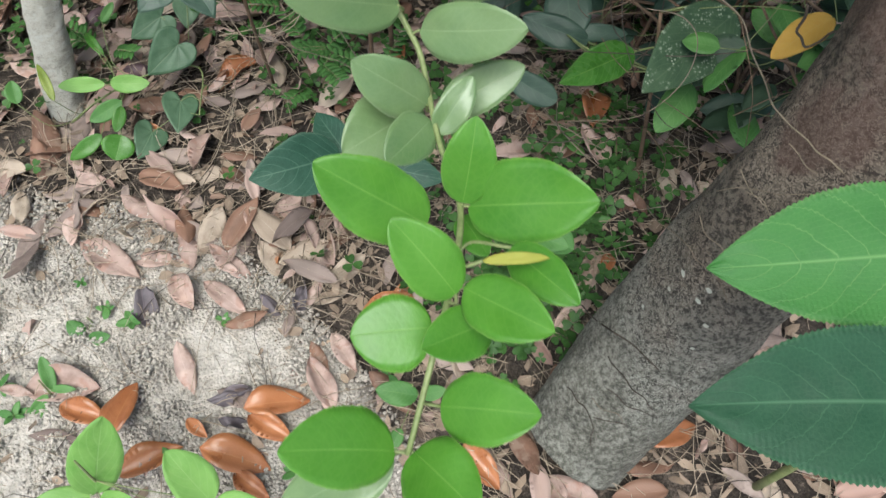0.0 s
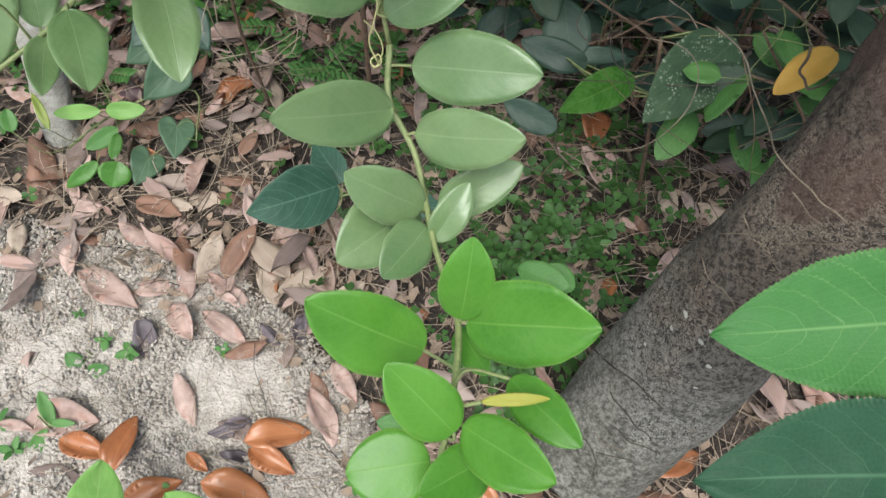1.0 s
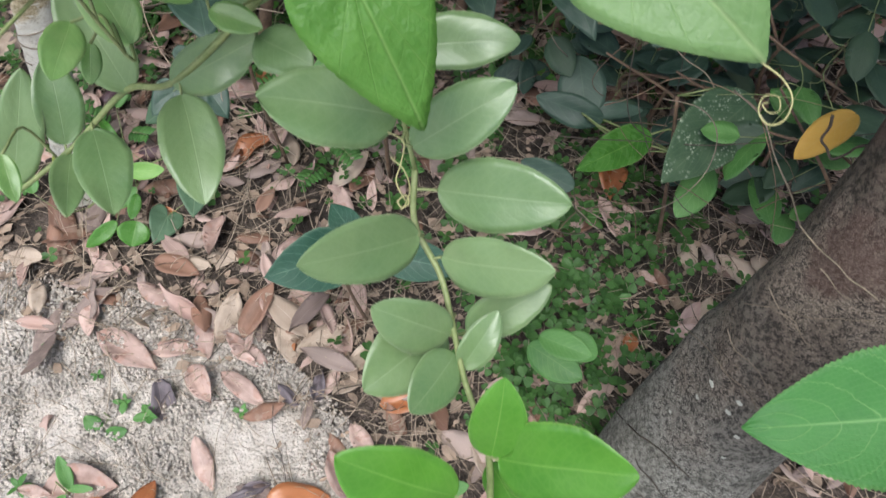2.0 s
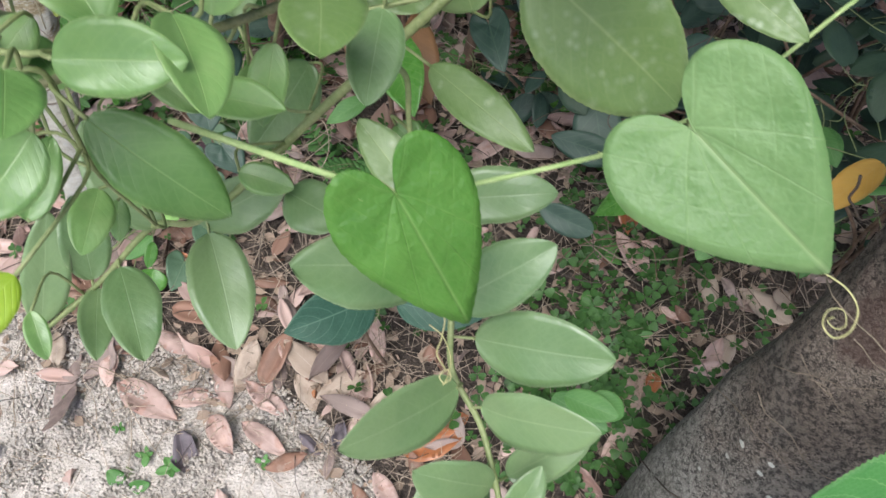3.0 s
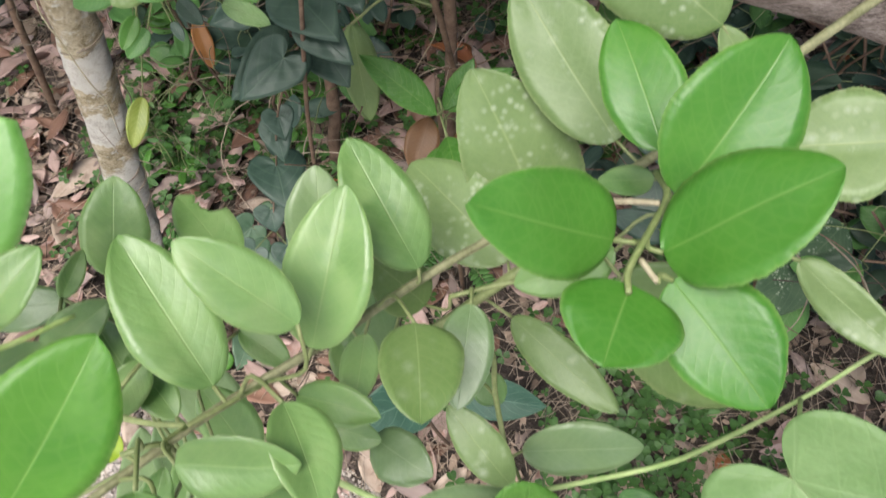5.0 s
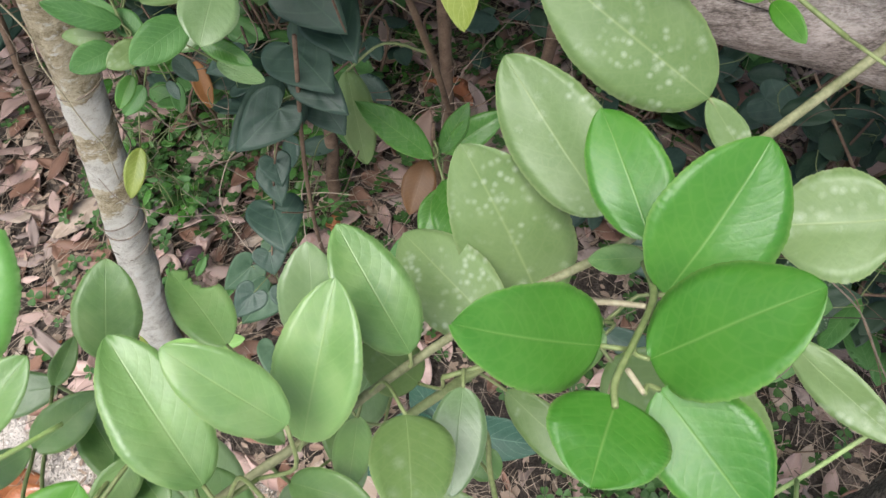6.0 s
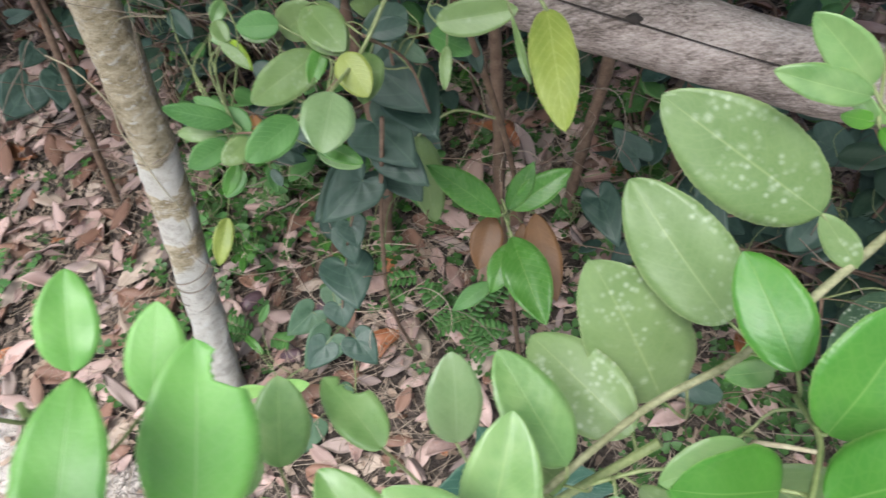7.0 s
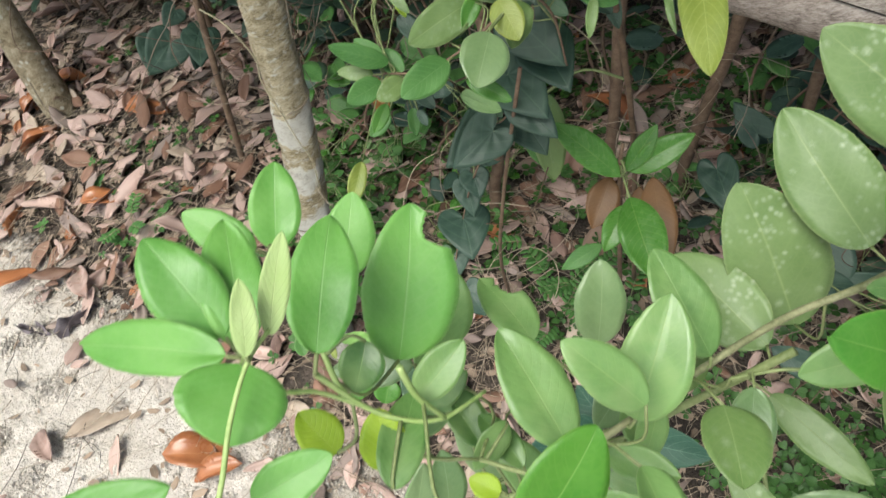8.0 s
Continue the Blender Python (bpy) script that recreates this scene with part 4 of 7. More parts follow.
tube("stem", [(0.17, 0.51, -0.01, 0.0012), (0.17, 0.51, 0.06, 0.001)], twig_green, weed3)
treevine = thing("creeping_vine", (-0.38, 0.98, 0), "creeping vine with green and grey-green heart leaves", "vine")
tube("stem", [(-0.42, 0.95, 0.02, 0.002), (-0.36, 0.97, 0.06, 0.0018), (-0.3, 1.02, 0.06, 0.0016), (-0.22, 1.05, 0.05, 0.0014), (-0.2, 0.95, 0.05, 0.001)], twig_green, treevine)
tangle = thing("wiry_creepers", (-0.4, 1.1, 0), "tangle of thin dry wiry creepers", "creeper")
def wound(centre, radius, z, turns, thick, seed):
    """A thin creeper wound round the young tree's trunk."""
    line = []
    for i in range(int(turns * 10) + 1):
        a = seed + i * 0.628
        line.append((centre[0] + radius * math.cos(a), centre[1] + radius * math.sin(a), z + 0.004 * i / 3 + 0.008 * math.sin(a * 0.7 + seed), thick))
    tube("wire", line, dry_stem, tangle, 5, 4)


wound((-0.414, 1.086), 0.0315, 0.27, 2.2, 0.0011, 0.4)
wound((-0.418, 1.075), 0.0315, 0.235, 1.4, 0.0009, 2.0)
wound((-0.389, 1.163), 0.0325, 0.48, 1.2, 0.001, 4.0)


def loose_wires(count, low, high, step, thick, mats, seed):
    """Thin creepers that wander and loop through one stretch of the undergrowth."""
    r = random.Random(seed)
    for _ in range(count):
        at = Vector([r.uniform(a, b) for a, b in zip(low, high)])
        way = Vector((r.gauss(0, 1), r.gauss(0, 0.6), r.gauss(0, 0.7))).normalized()
        turn = Vector((r.gauss(0, 1), r.gauss(0, 1), r.gauss(0, 1))) * 0.5
        line, radius = [], thick * r.uniform(0.6, 1.3)
        for i in range(r.randint(6, 10)):
            line.append((at.x, at.y, max(at.z, 0.012), radius * (1 - 0.05 * i)))
            way = (way + 0.55 * turn.cross(way) + Vector((r.gauss(0, 0.22), r.gauss(0, 0.22), r.gauss(0, 0.2) - 0.04))).normalized()
            at = at + way * step * r.uniform(0.7, 1.3)
        tube("wire", line, r.choice(mats), tangle, 5, 5, 0.15, at.x * 9)


loose_wires(34, (-0.5, 1.2, 0.38), (-0.08, 1.5, 0.72), 0.045, 0.0011, (dry_stem, dry_stem, twig_grey, stem_brown), 61)
loose_wires(22, (-1.0, 1.25, 0.1), (-0.42, 1.75, 0.6), 0.05, 0.0011, (dry_stem, stem_brown, root_dark), 62)
loose_wires(30, (-0.32, 0.95, 0.03), (0.3, 1.35, 0.36), 0.045, 0.0008, (dry_stem, stem_brown, straw), 63)
loose_wires(26, (0.28, 0.68, 0.03), (0.62, 1.1, 0.36), 0.05, 0.0009, (stem_brown, root_dark, dry_stem), 64)
loose_wires(16, (-0.2, 1.0, 0.6), (0.3, 1.5, 0.95), 0.05, 0.0011, (stem_brown, root_dark, dry_stem), 65)
tube("stem", [(0.105, 0.498, 0.890, 0.0011), (0.127, 0.488, 0.891, 0.0011), (0.150, 0.479, 0.890, 0.0010), (0.164, 0.480, 0.880, 0.0010), (0.173, 0.490, 0.859, 0.0010), (0.198, 0.495, 0.860, 0.0009), (0.224, 0.500, 0.862, 0.0009), (0.242, 0.507, 0.860, 0.0009), (0.273, 0.522, 0.861, 0.0008), (0.295, 0.533, 0.872, 0.0008), (0.313, 0.541, 0.887, 0.0008), (0.328, 0.548, 0.896, 0.0007)], vine_pale, vine, 6, 6)
tube("stem", [(0.273, 0.522, 0.861, 0.0008), (0.257, 0.492, 0.890, 0.0007)], vine_pale, vine, 6, 6)
tube("tendril", [(0.289, 0.454, 0.873, 0.0003), (0.296, 0.450, 0.870, 0.0003), (0.299, 0.445, 0.867, 0.0003), (0.297, 0.440, 0.864, 0.0003), (0.292, 0.438, 0.864, 0.0003), (0.289, 0.441, 0.866, 0.0003), (0.290, 0.444, 0.869, 0.0002), (0.294, 0.444, 0.869, 0.0002), (0.294, 0.440, 0.868, 0.0002), (0.291, 0.439, 0.868, 0.0002), (0.289, 0.441, 0.869, 0.0002), (0.291, 0.442, 0.869, 0.0002)], tendril_gold, vine, 6, 6)
tube("tendril", [(0.177, 0.469, 0.806, 0.0003), (0.182, 0.465, 0.804, 0.0003), (0.185, 0.456, 0.804, 0.0003), (0.183, 0.447, 0.805, 0.0003), (0.181, 0.449, 0.806, 0.0003), (0.184, 0.451, 0.807, 0.0003), (0.185, 0.448, 0.806, 0.0003), (0.182, 0.446, 0.805, 0.0002)], tendril_gold, vine, 6, 6)
tube("tendril", [(0.177, 0.470, 0.820, 0.0003), (0.183, 0.467, 0.818, 0.0003), (0.182, 0.460, 0.814, 0.0003), (0.180, 0.457, 0.807, 0.0003), (0.183, 0.454, 0.799, 0.0003)], tendril_gold, vine, 6, 6)
tube("twig", [(0.222, 0.564, 0.934, 0.0011), (0.220, 0.544, 0.951, 0.0010), (0.213, 0.529, 0.958, 0.0009), (0.207, 0.518, 0.960, 0.0009), (0.206, 0.511, 0.962, 0.0008)], twig_green, shrub, 6, 6)
tube("twig", [(0.203, 0.545, 0.948, 0.0009), (0.210, 0.542, 0.952, 0.0008), (0.217, 0.539, 0.955, 0.0007)], twig_grey, shrub, 6, 6)
tube("twig", [(0.207, 0.519, 0.957, 0.0008), (0.205, 0.514, 0.957, 0.0007)], twig_grey, shrub, 6, 6)
tube("twig", [(0.210, 0.521, 0.959, 0.0008), (0.213, 0.515, 0.959, 0.0007)], twig_grey, shrub, 6, 6)
tube("twig", [(0.061, 0.502, 0.917, 0.0011), (0.076, 0.498, 0.918, 0.0010), (0.090, 0.496, 0.921, 0.0009), (0.093, 0.497, 0.921, 0.0009), (0.108, 0.512, 0.911, 0.0008)], twig_green, shrub, 6, 6)
tube("twig", [(0.024, 0.501, 0.994, 0.0010), (0.035, 0.498, 0.976, 0.0009), (0.046, 0.498, 0.966, 0.0009), (0.057, 0.502, 0.959, 0.0008), (0.067, 0.517, 0.947, 0.0007)], shoot_green, shrub, 6, 6)
tube("twig", [(0.008, 0.498, 1.010, 0.0010), (0.011, 0.495, 0.994, 0.0009), (0.020, 0.500, 0.982, 0.0008), (0.035, 0.498, 0.976, 0.0007)], shoot_green, shrub, 6, 6)
tube("twig", [(0.021, 0.439, 1.022, 0.0009), (0.021, 0.456, 1.022, 0.0008), (0.021, 0.473, 1.027, 0.0008), (0.024, 0.487, 1.032, 0.0007), (0.028, 0.496, 1.033, 0.0006)], shoot_green, shrub, 6, 6)
tube("twig", [(0.050, 0.505, 0.992, 0.0012), (0.052, 0.502, 0.977, 0.0011), (0.057, 0.502, 0.959, 0.0009)], shoot_green, shrub, 6, 6)
tube("twig", [(-0.007, 0.551, 0.992, 0.0012), (0.014, 0.520, 0.979, 0.0011), (0.023, 0.506, 0.973, 0.0010), (0.035, 0.498, 0.976, 0.0009)], shoot_green, shrub, 6, 6)
tube("twig", [(0.284, 0.680, 0.927, 0.0010), (0.286, 0.688, 0.929, 0.0009), (0.295, 0.712, 0.932, 0.0008), (0.314, 0.765, 0.941, 0.0007)], twig_green, shrub, 6, 6)
tube("twig", [(0.301, 0.649, 0.933, 0.0010), (0.278, 0.664, 0.948, 0.0009), (0.272, 0.673, 0.955, 0.0008)], twig_green, shrub, 6, 6)
tube("twig", [(0.074, 0.488, 0.921, 0.0010), (0.083, 0.492, 0.917, 0.0009), (0.077, 0.495, 0.891, 0.0009), (0.070, 0.500, 0.860, 0.0008), (0.075, 0.502, 0.826, 0.0007)], twig_green, shrub, 6, 6)
tube("twig", [(0.157, 0.556, 0.877, 0.0010), (0.176, 0.560, 0.878, 0.0009), (0.193, 0.560, 0.882, 0.0008), (0.214, 0.568, 0.891, 0.0007)], twig_green, shrub, 6, 6)
tube("twig", [(0.061, 0.874, 0.888, 0.0016), (0.037, 0.848, 0.862, 0.0014), (0.023, 0.804, 0.870, 0.0012)], twig_green, climber, 6, 6)
tube("twig", [(0.037, 0.848, 0.862, 0.0012), (-0.001, 0.835, 0.835, 0.0011), (-0.040, 0.833, 0.816, 0.0010), (-0.075, 0.837, 0.813, 0.0009)], stem_brown, climber, 6, 6)
tube("twig", [(0.159, 0.846, 0.875, 0.0014), (0.151, 0.860, 0.886, 0.0012)], twig_green, climber, 6, 6)
tube("twig", [(0.061, 0.874, 0.888, 0.0016), (0.100, 0.871, 0.879, 0.0014), (0.151, 0.860, 0.886, 0.0012)], stem_brown, climber, 6, 6)
tube("twig", [(0.038, 0.857, 0.868, 0.0012), (0.054, 0.897, 0.807, 0.0011), (0.060, 0.902, 0.747, 0.0009)], stem_brown, climber, 6, 6)
tube("twig", [(0.032, 0.943, 0.781, 0.0014), (0.026, 0.951, 0.738, 0.0013), (0.008, 0.933, 0.679, 0.0013), (-0.024, 0.937, 0.639, 0.0012), (-0.067, 0.943, 0.552, 0.0012), (-0.104, 0.962, 0.449, 0.0011), (-0.131, 0.940, 0.364, 0.0010), (-0.135, 0.928, 0.307, 0.0010)], stem_brown, shadevine, 6, 6)
tube("twig", [(-0.024, 0.937, 0.639, 0.0010), (0.019, 0.934, 0.653, 0.0008)], stem_brown, shadevine, 6, 6)
tube("wire", [(-0.487, 1.410, 0.587, 0.0008), (-0.474, 1.387, 0.570, 0.0008), (-0.462, 1.368, 0.553, 0.0007), (-0.475, 1.352, 0.529, 0.0007), (-0.501, 1.320, 0.501, 0.0007), (-0.485, 1.301, 0.479, 0.0006), (-0.468, 1.285, 0.458, 0.0006), (-0.433, 1.237, 0.423, 0.0006), (-0.385, 1.208, 0.401, 0.0006)], dry_stem, tangle, 6, 6)
tube("wire", [(-0.437, 1.366, 0.571, 0.0008), (-0.395, 1.343, 0.572, 0.0008), (-0.341, 1.335, 0.569, 0.0007), (-0.298, 1.326, 0.556, 0.0007), (-0.253, 1.295, 0.537, 0.0007), (-0.227, 1.302, 0.522, 0.0006), (-0.197, 1.302, 0.507, 0.0006), (-0.184, 1.333, 0.509, 0.0006), (-0.166, 1.356, 0.514, 0.0006)], dry_stem, tangle, 6, 6)
tube("wire", [(-0.274, 1.364, 0.515, 0.0008), (-0.257, 1.351, 0.502, 0.0008), (-0.243, 1.336, 0.490, 0.0007), (-0.243, 1.319, 0.465, 0.0007), (-0.239, 1.295, 0.436, 0.0007), (-0.259, 1.285, 0.429, 0.0007), (-0.276, 1.273, 0.427, 0.0006), (-0.223, 1.273, 0.430, 0.0006), (-0.183, 1.267, 0.430, 0.0006), (-0.164, 1.275, 0.436, 0.0006), (-0.148, 1.282, 0.434, 0.0005)], dry_stem, tangle, 6, 6)
tube("wire", [(-0.203, 1.357, 0.559, 0.0008), (-0.186, 1.341, 0.539, 0.0008), (-0.162, 1.326, 0.517, 0.0007), (-0.143, 1.302, 0.499, 0.0007), (-0.118, 1.286, 0.481, 0.0007), (-0.093, 1.292, 0.483, 0.0006), (-0.050, 1.286, 0.481, 0.0006), (-0.029, 1.283, 0.477, 0.0006), (-0.011, 1.280, 0.469, 0.0006)], dry_stem, tangle, 6, 6)
tube("wire", [(-0.388, 1.251, 0.556, 0.0008), (-0.381, 1.228, 0.541, 0.0008), (-0.369, 1.206, 0.521, 0.0007), (-0.354, 1.185, 0.498, 0.0007), (-0.340, 1.161, 0.472, 0.0007), (-0.319, 1.162, 0.455, 0.0006), (-0.288, 1.156, 0.433, 0.0006), (-0.248, 1.173, 0.427, 0.0006), (-0.207, 1.160, 0.422, 0.0006)], dry_stem, tangle, 6, 6)
tube("wire", [(-0.333, 1.162, 0.470, 0.0008), (-0.305, 1.149, 0.441, 0.0008), (-0.282, 1.136, 0.418, 0.0007), (-0.243, 1.148, 0.414, 0.0007), (-0.212, 1.157, 0.408, 0.0007), (-0.196, 1.154, 0.401, 0.0006), (-0.181, 1.144, 0.393, 0.0006), (-0.149, 1.149, 0.366, 0.0006), (-0.128, 1.156, 0.342, 0.0006)], dry_stem, tangle, 6, 6)
tube("wire", [(-0.798, 1.575, 0.389, 0.0008), (-0.745, 1.524, 0.371, 0.0008), (-0.699, 1.468, 0.358, 0.0007), (-0.678, 1.436, 0.337, 0.0007), (-0.674, 1.417, 0.317, 0.0006), (-0.607, 1.412, 0.333, 0.0006), (-0.552, 1.400, 0.344, 0.0006)], dry_stem, tangle, 6, 6)
tube("wire", [(-0.945, 1.558, 0.280, 0.0008), (-0.907, 1.481, 0.253, 0.0007), (-0.853, 1.412, 0.223, 0.0007), (-0.838, 1.378, 0.195, 0.0006), (-0.815, 1.357, 0.177, 0.0006)], dry_stem, tangle, 6, 6)
tube("wire", [(-0.288, 1.200, 0.341, 0.0008), (-0.281, 1.181, 0.328, 0.0008), (-0.266, 1.164, 0.311, 0.0007), (-0.247, 1.155, 0.298, 0.0007), (-0.215, 1.142, 0.287, 0.0007), (-0.159, 1.126, 0.298, 0.0006), (-0.115, 1.114, 0.311, 0.0006), (-0.071, 1.100, 0.326, 0.0006), (-0.031, 1.093, 0.342, 0.0006)], dry_stem, tangle, 6, 6)
tube("wire", [(-0.359, 1.177, 0.276, 0.0008), (-0.344, 1.157, 0.259, 0.0007), (-0.317, 1.140, 0.242, 0.0007), (-0.302, 1.127, 0.235, 0.0006), (-0.273, 1.118, 0.218, 0.0006)], dry_stem, tangle, 6, 6)
tube("wire", [(-0.195, 0.996, 0.181, 0.0008), (-0.158, 1.030, 0.193, 0.0008), (-0.104, 1.034, 0.190, 0.0007), (-0.102, 1.000, 0.157, 0.0007), (-0.094, 0.961, 0.137, 0.0006), (-0.064, 0.951, 0.125, 0.0006), (-0.044, 0.940, 0.113, 0.0006)], dry_stem, tangle, 6, 6)
tube("wire", [(-0.006, 1.033, 0.419, 0.0008), (0.031, 1.014, 0.426, 0.0008), (0.070, 0.999, 0.442, 0.0007), (0.099, 0.996, 0.442, 0.0007), (0.139, 0.988, 0.447, 0.0007), (0.169, 0.983, 0.426, 0.0006), (0.206, 0.984, 0.407, 0.0006), (0.244, 0.984, 0.386, 0.0006), (0.284, 0.990, 0.372, 0.0006)], stem_brown, tangle, 6, 6)
tube("wire", [(0.054, 1.045, 0.477, 0.0008), (0.073, 1.006, 0.468, 0.0008), (0.099, 0.976, 0.458, 0.0007), (0.116, 0.959, 0.448, 0.0007), (0.136, 0.943, 0.441, 0.0006), (0.150, 0.934, 0.419, 0.0006), (0.166, 0.927, 0.399, 0.0006)], stem_brown, tangle, 6, 6)
tube("wire", [(0.092, 1.079, 0.495, 0.0005), (0.118, 1.048, 0.478, 0.0005), (0.141, 1.005, 0.458, 0.0004), (0.171, 0.988, 0.432, 0.0004), (0.192, 0.984, 0.409, 0.0004)], dry_stem, tangle, 6, 6)
tube("wire", [(0.178, 1.074, 0.599, 0.0006), (0.192, 1.055, 0.613, 0.0006), (0.222, 1.032, 0.623, 0.0005), (0.244, 1.021, 0.626, 0.0005), (0.265, 1.000, 0.630, 0.0005), (0.296, 0.988, 0.629, 0.0004), (0.321, 0.971, 0.624, 0.0004)], dry_stem, tangle, 6, 6)
tube("wire", [(0.023, 1.073, 0.503, 0.0009), (0.062, 1.054, 0.515, 0.0009), (0.107, 1.029, 0.519, 0.0008), (0.148, 1.025, 0.530, 0.0008), (0.173, 1.031, 0.545, 0.0007), (0.190, 1.042, 0.562, 0.0007), (0.213, 1.054, 0.578, 0.0006)], stem_brown, tangle, 6, 6)
tube("wire", [(0.325, 0.897, 0.283, 0.0008), (0.373, 0.887, 0.289, 0.0007), (0.424, 0.879, 0.296, 0.0007), (0.491, 0.853, 0.322, 0.0007), (0.550, 0.829, 0.359, 0.0006), (0.595, 0.793, 0.413, 0.0006), (0.636, 0.760, 0.469, 0.0005)], root_dark, tangle, 6, 6)
tube("wire", [(0.494, 0.847, 0.426, 0.0009), (0.508, 0.794, 0.443, 0.0009), (0.504, 0.735, 0.456, 0.0009), (0.498, 0.676, 0.479, 0.0008), (0.481, 0.626, 0.512, 0.0008), (0.483, 0.611, 0.516, 0.0008), (0.490, 0.595, 0.518, 0.0008), (0.495, 0.586, 0.520, 0.0007), (0.499, 0.579, 0.521, 0.0007), (0.505, 0.570, 0.519, 0.0007), (0.515, 0.562, 0.518, 0.0007), (0.525, 0.557, 0.512, 0.0006), (0.535, 0.549, 0.509, 0.0006)], dry_stem, tangle, 6, 6)
tube("wire", [(0.426, 0.962, 0.317, 0.0008), (0.430, 0.918, 0.293, 0.0007), (0.448, 0.865, 0.265, 0.0007), (0.467, 0.839, 0.252, 0.0007), (0.490, 0.813, 0.238, 0.0006), (0.522, 0.785, 0.252, 0.0006), (0.553, 0.756, 0.263, 0.0005)], root_dark, tangle, 6, 6)
tube("wire", [(0.482, 0.733, 0.195, 0.0006), (0.484, 0.706, 0.208, 0.0006), (0.487, 0.669, 0.218, 0.0006), (0.476, 0.609, 0.301, 0.0005), (0.460, 0.546, 0.384, 0.0005)], dry_stem, tangle, 6, 6)
tube("wire", [(0.463, 0.688, 0.284, 0.0005), (0.469, 0.632, 0.356, 0.0005), (0.465, 0.584, 0.440, 0.0005), (0.472, 0.576, 0.454, 0.0005), (0.483, 0.567, 0.464, 0.0004), (0.491, 0.557, 0.474, 0.0004), (0.507, 0.553, 0.482, 0.0004), (0.519, 0.548, 0.490, 0.0004), (0.531, 0.545, 0.496, 0.0004)], dry_stem, tangle, 6, 6)
tube("wire", [(0.469, 0.592, 0.460, 0.0005), (0.472, 0.582, 0.458, 0.0005), (0.476, 0.570, 0.457, 0.0004), (0.483, 0.561, 0.456, 0.0004), (0.489, 0.554, 0.455, 0.0004)], dry_stem, tangle, 6, 6)
tube("wire", [(0.393, 0.615, 0.099, 0.0009), (0.393, 0.572, 0.160, 0.0009), (0.399, 0.530, 0.222, 0.0009), (0.407, 0.521, 0.229, 0.0008), (0.419, 0.508, 0.237, 0.0008), (0.431, 0.496, 0.235, 0.0008), (0.444, 0.486, 0.229, 0.0007), (0.456, 0.480, 0.218, 0.0007), (0.471, 0.469, 0.204, 0.0007), (0.481, 0.464, 0.200, 0.0006), (0.491, 0.456, 0.195, 0.0006)], root_dark, tangle, 6, 6)
tube("wire", [(0.406, 0.568, 0.097, 0.0008), (0.409, 0.537, 0.154, 0.0007), (0.401, 0.501, 0.201, 0.0007), (0.416, 0.485, 0.197, 0.0007), (0.426, 0.471, 0.192, 0.0007), (0.440, 0.464, 0.186, 0.0006), (0.448, 0.456, 0.177, 0.0006), (0.462, 0.450, 0.162, 0.0006), (0.471, 0.448, 0.150, 0.0005)], root_dark, tangle, 6, 6)
tube("wire", [(0.362, 0.527, 0.053, 0.0008), (0.360, 0.507, 0.091, 0.0007), (0.366, 0.487, 0.133, 0.0007), (0.373, 0.472, 0.136, 0.0007), (0.381, 0.465, 0.137, 0.0007), (0.388, 0.455, 0.130, 0.0006), (0.393, 0.442, 0.123, 0.0006), (0.392, 0.437, 0.112, 0.0006), (0.393, 0.427, 0.099, 0.0005)], root_dark, tangle, 6, 6)
tube("wire", [(0.402, 0.476, 0.174, 0.0006), (0.413, 0.469, 0.173, 0.0006), (0.424, 0.458, 0.169, 0.0006), (0.440, 0.454, 0.168, 0.0006), (0.451, 0.450, 0.165, 0.0005), (0.466, 0.448, 0.155, 0.0005), (0.477, 0.447, 0.140, 0.0005)], root_dark, tangle, 6, 6)
tube("wire", [(0.391, 0.453, 0.135, 0.0006), (0.407, 0.448, 0.140, 0.0006), (0.422, 0.444, 0.146, 0.0006), (0.434, 0.442, 0.138, 0.0005), (0.451, 0.436, 0.130, 0.0005)], root_dark, tangle, 6, 6)
tube("wire", [(0.451, 0.580, 0.398, 0.0006), (0.455, 0.561, 0.395, 0.0006), (0.466, 0.548, 0.397, 0.0005), (0.477, 0.538, 0.389, 0.0005), (0.486, 0.522, 0.381, 0.0005), (0.504, 0.511, 0.370, 0.0004), (0.522, 0.508, 0.358, 0.0004)], dry_stem, tangle, 6, 6)
tube("wire", [(0.449, 0.682, 0.246, 0.0006), (0.445, 0.646, 0.282, 0.0006), (0.435, 0.612, 0.327, 0.0005), (0.439, 0.591, 0.348, 0.0005), (0.446, 0.561, 0.371, 0.0005), (0.453, 0.548, 0.368, 0.0005), (0.466, 0.533, 0.370, 0.0005), (0.478, 0.525, 0.358, 0.0004), (0.484, 0.512, 0.350, 0.0004)], dry_stem, tangle, 6, 6)
tube("wire", [(0.474, 0.573, 0.452, 0.0005), (0.487, 0.564, 0.453, 0.0005), (0.492, 0.549, 0.451, 0.0004), (0.515, 0.538, 0.429, 0.0004), (0.529, 0.521, 0.413, 0.0004)], dry_stem, tangle, 6, 6)
tube("wire", [(0.490, 0.585, 0.509, 0.0005), (0.497, 0.577, 0.506, 0.0005), (0.501, 0.569, 0.504, 0.0004), (0.505, 0.564, 0.503, 0.0004), (0.510, 0.559, 0.505, 0.0004)], dry_stem, tangle, 6, 6)
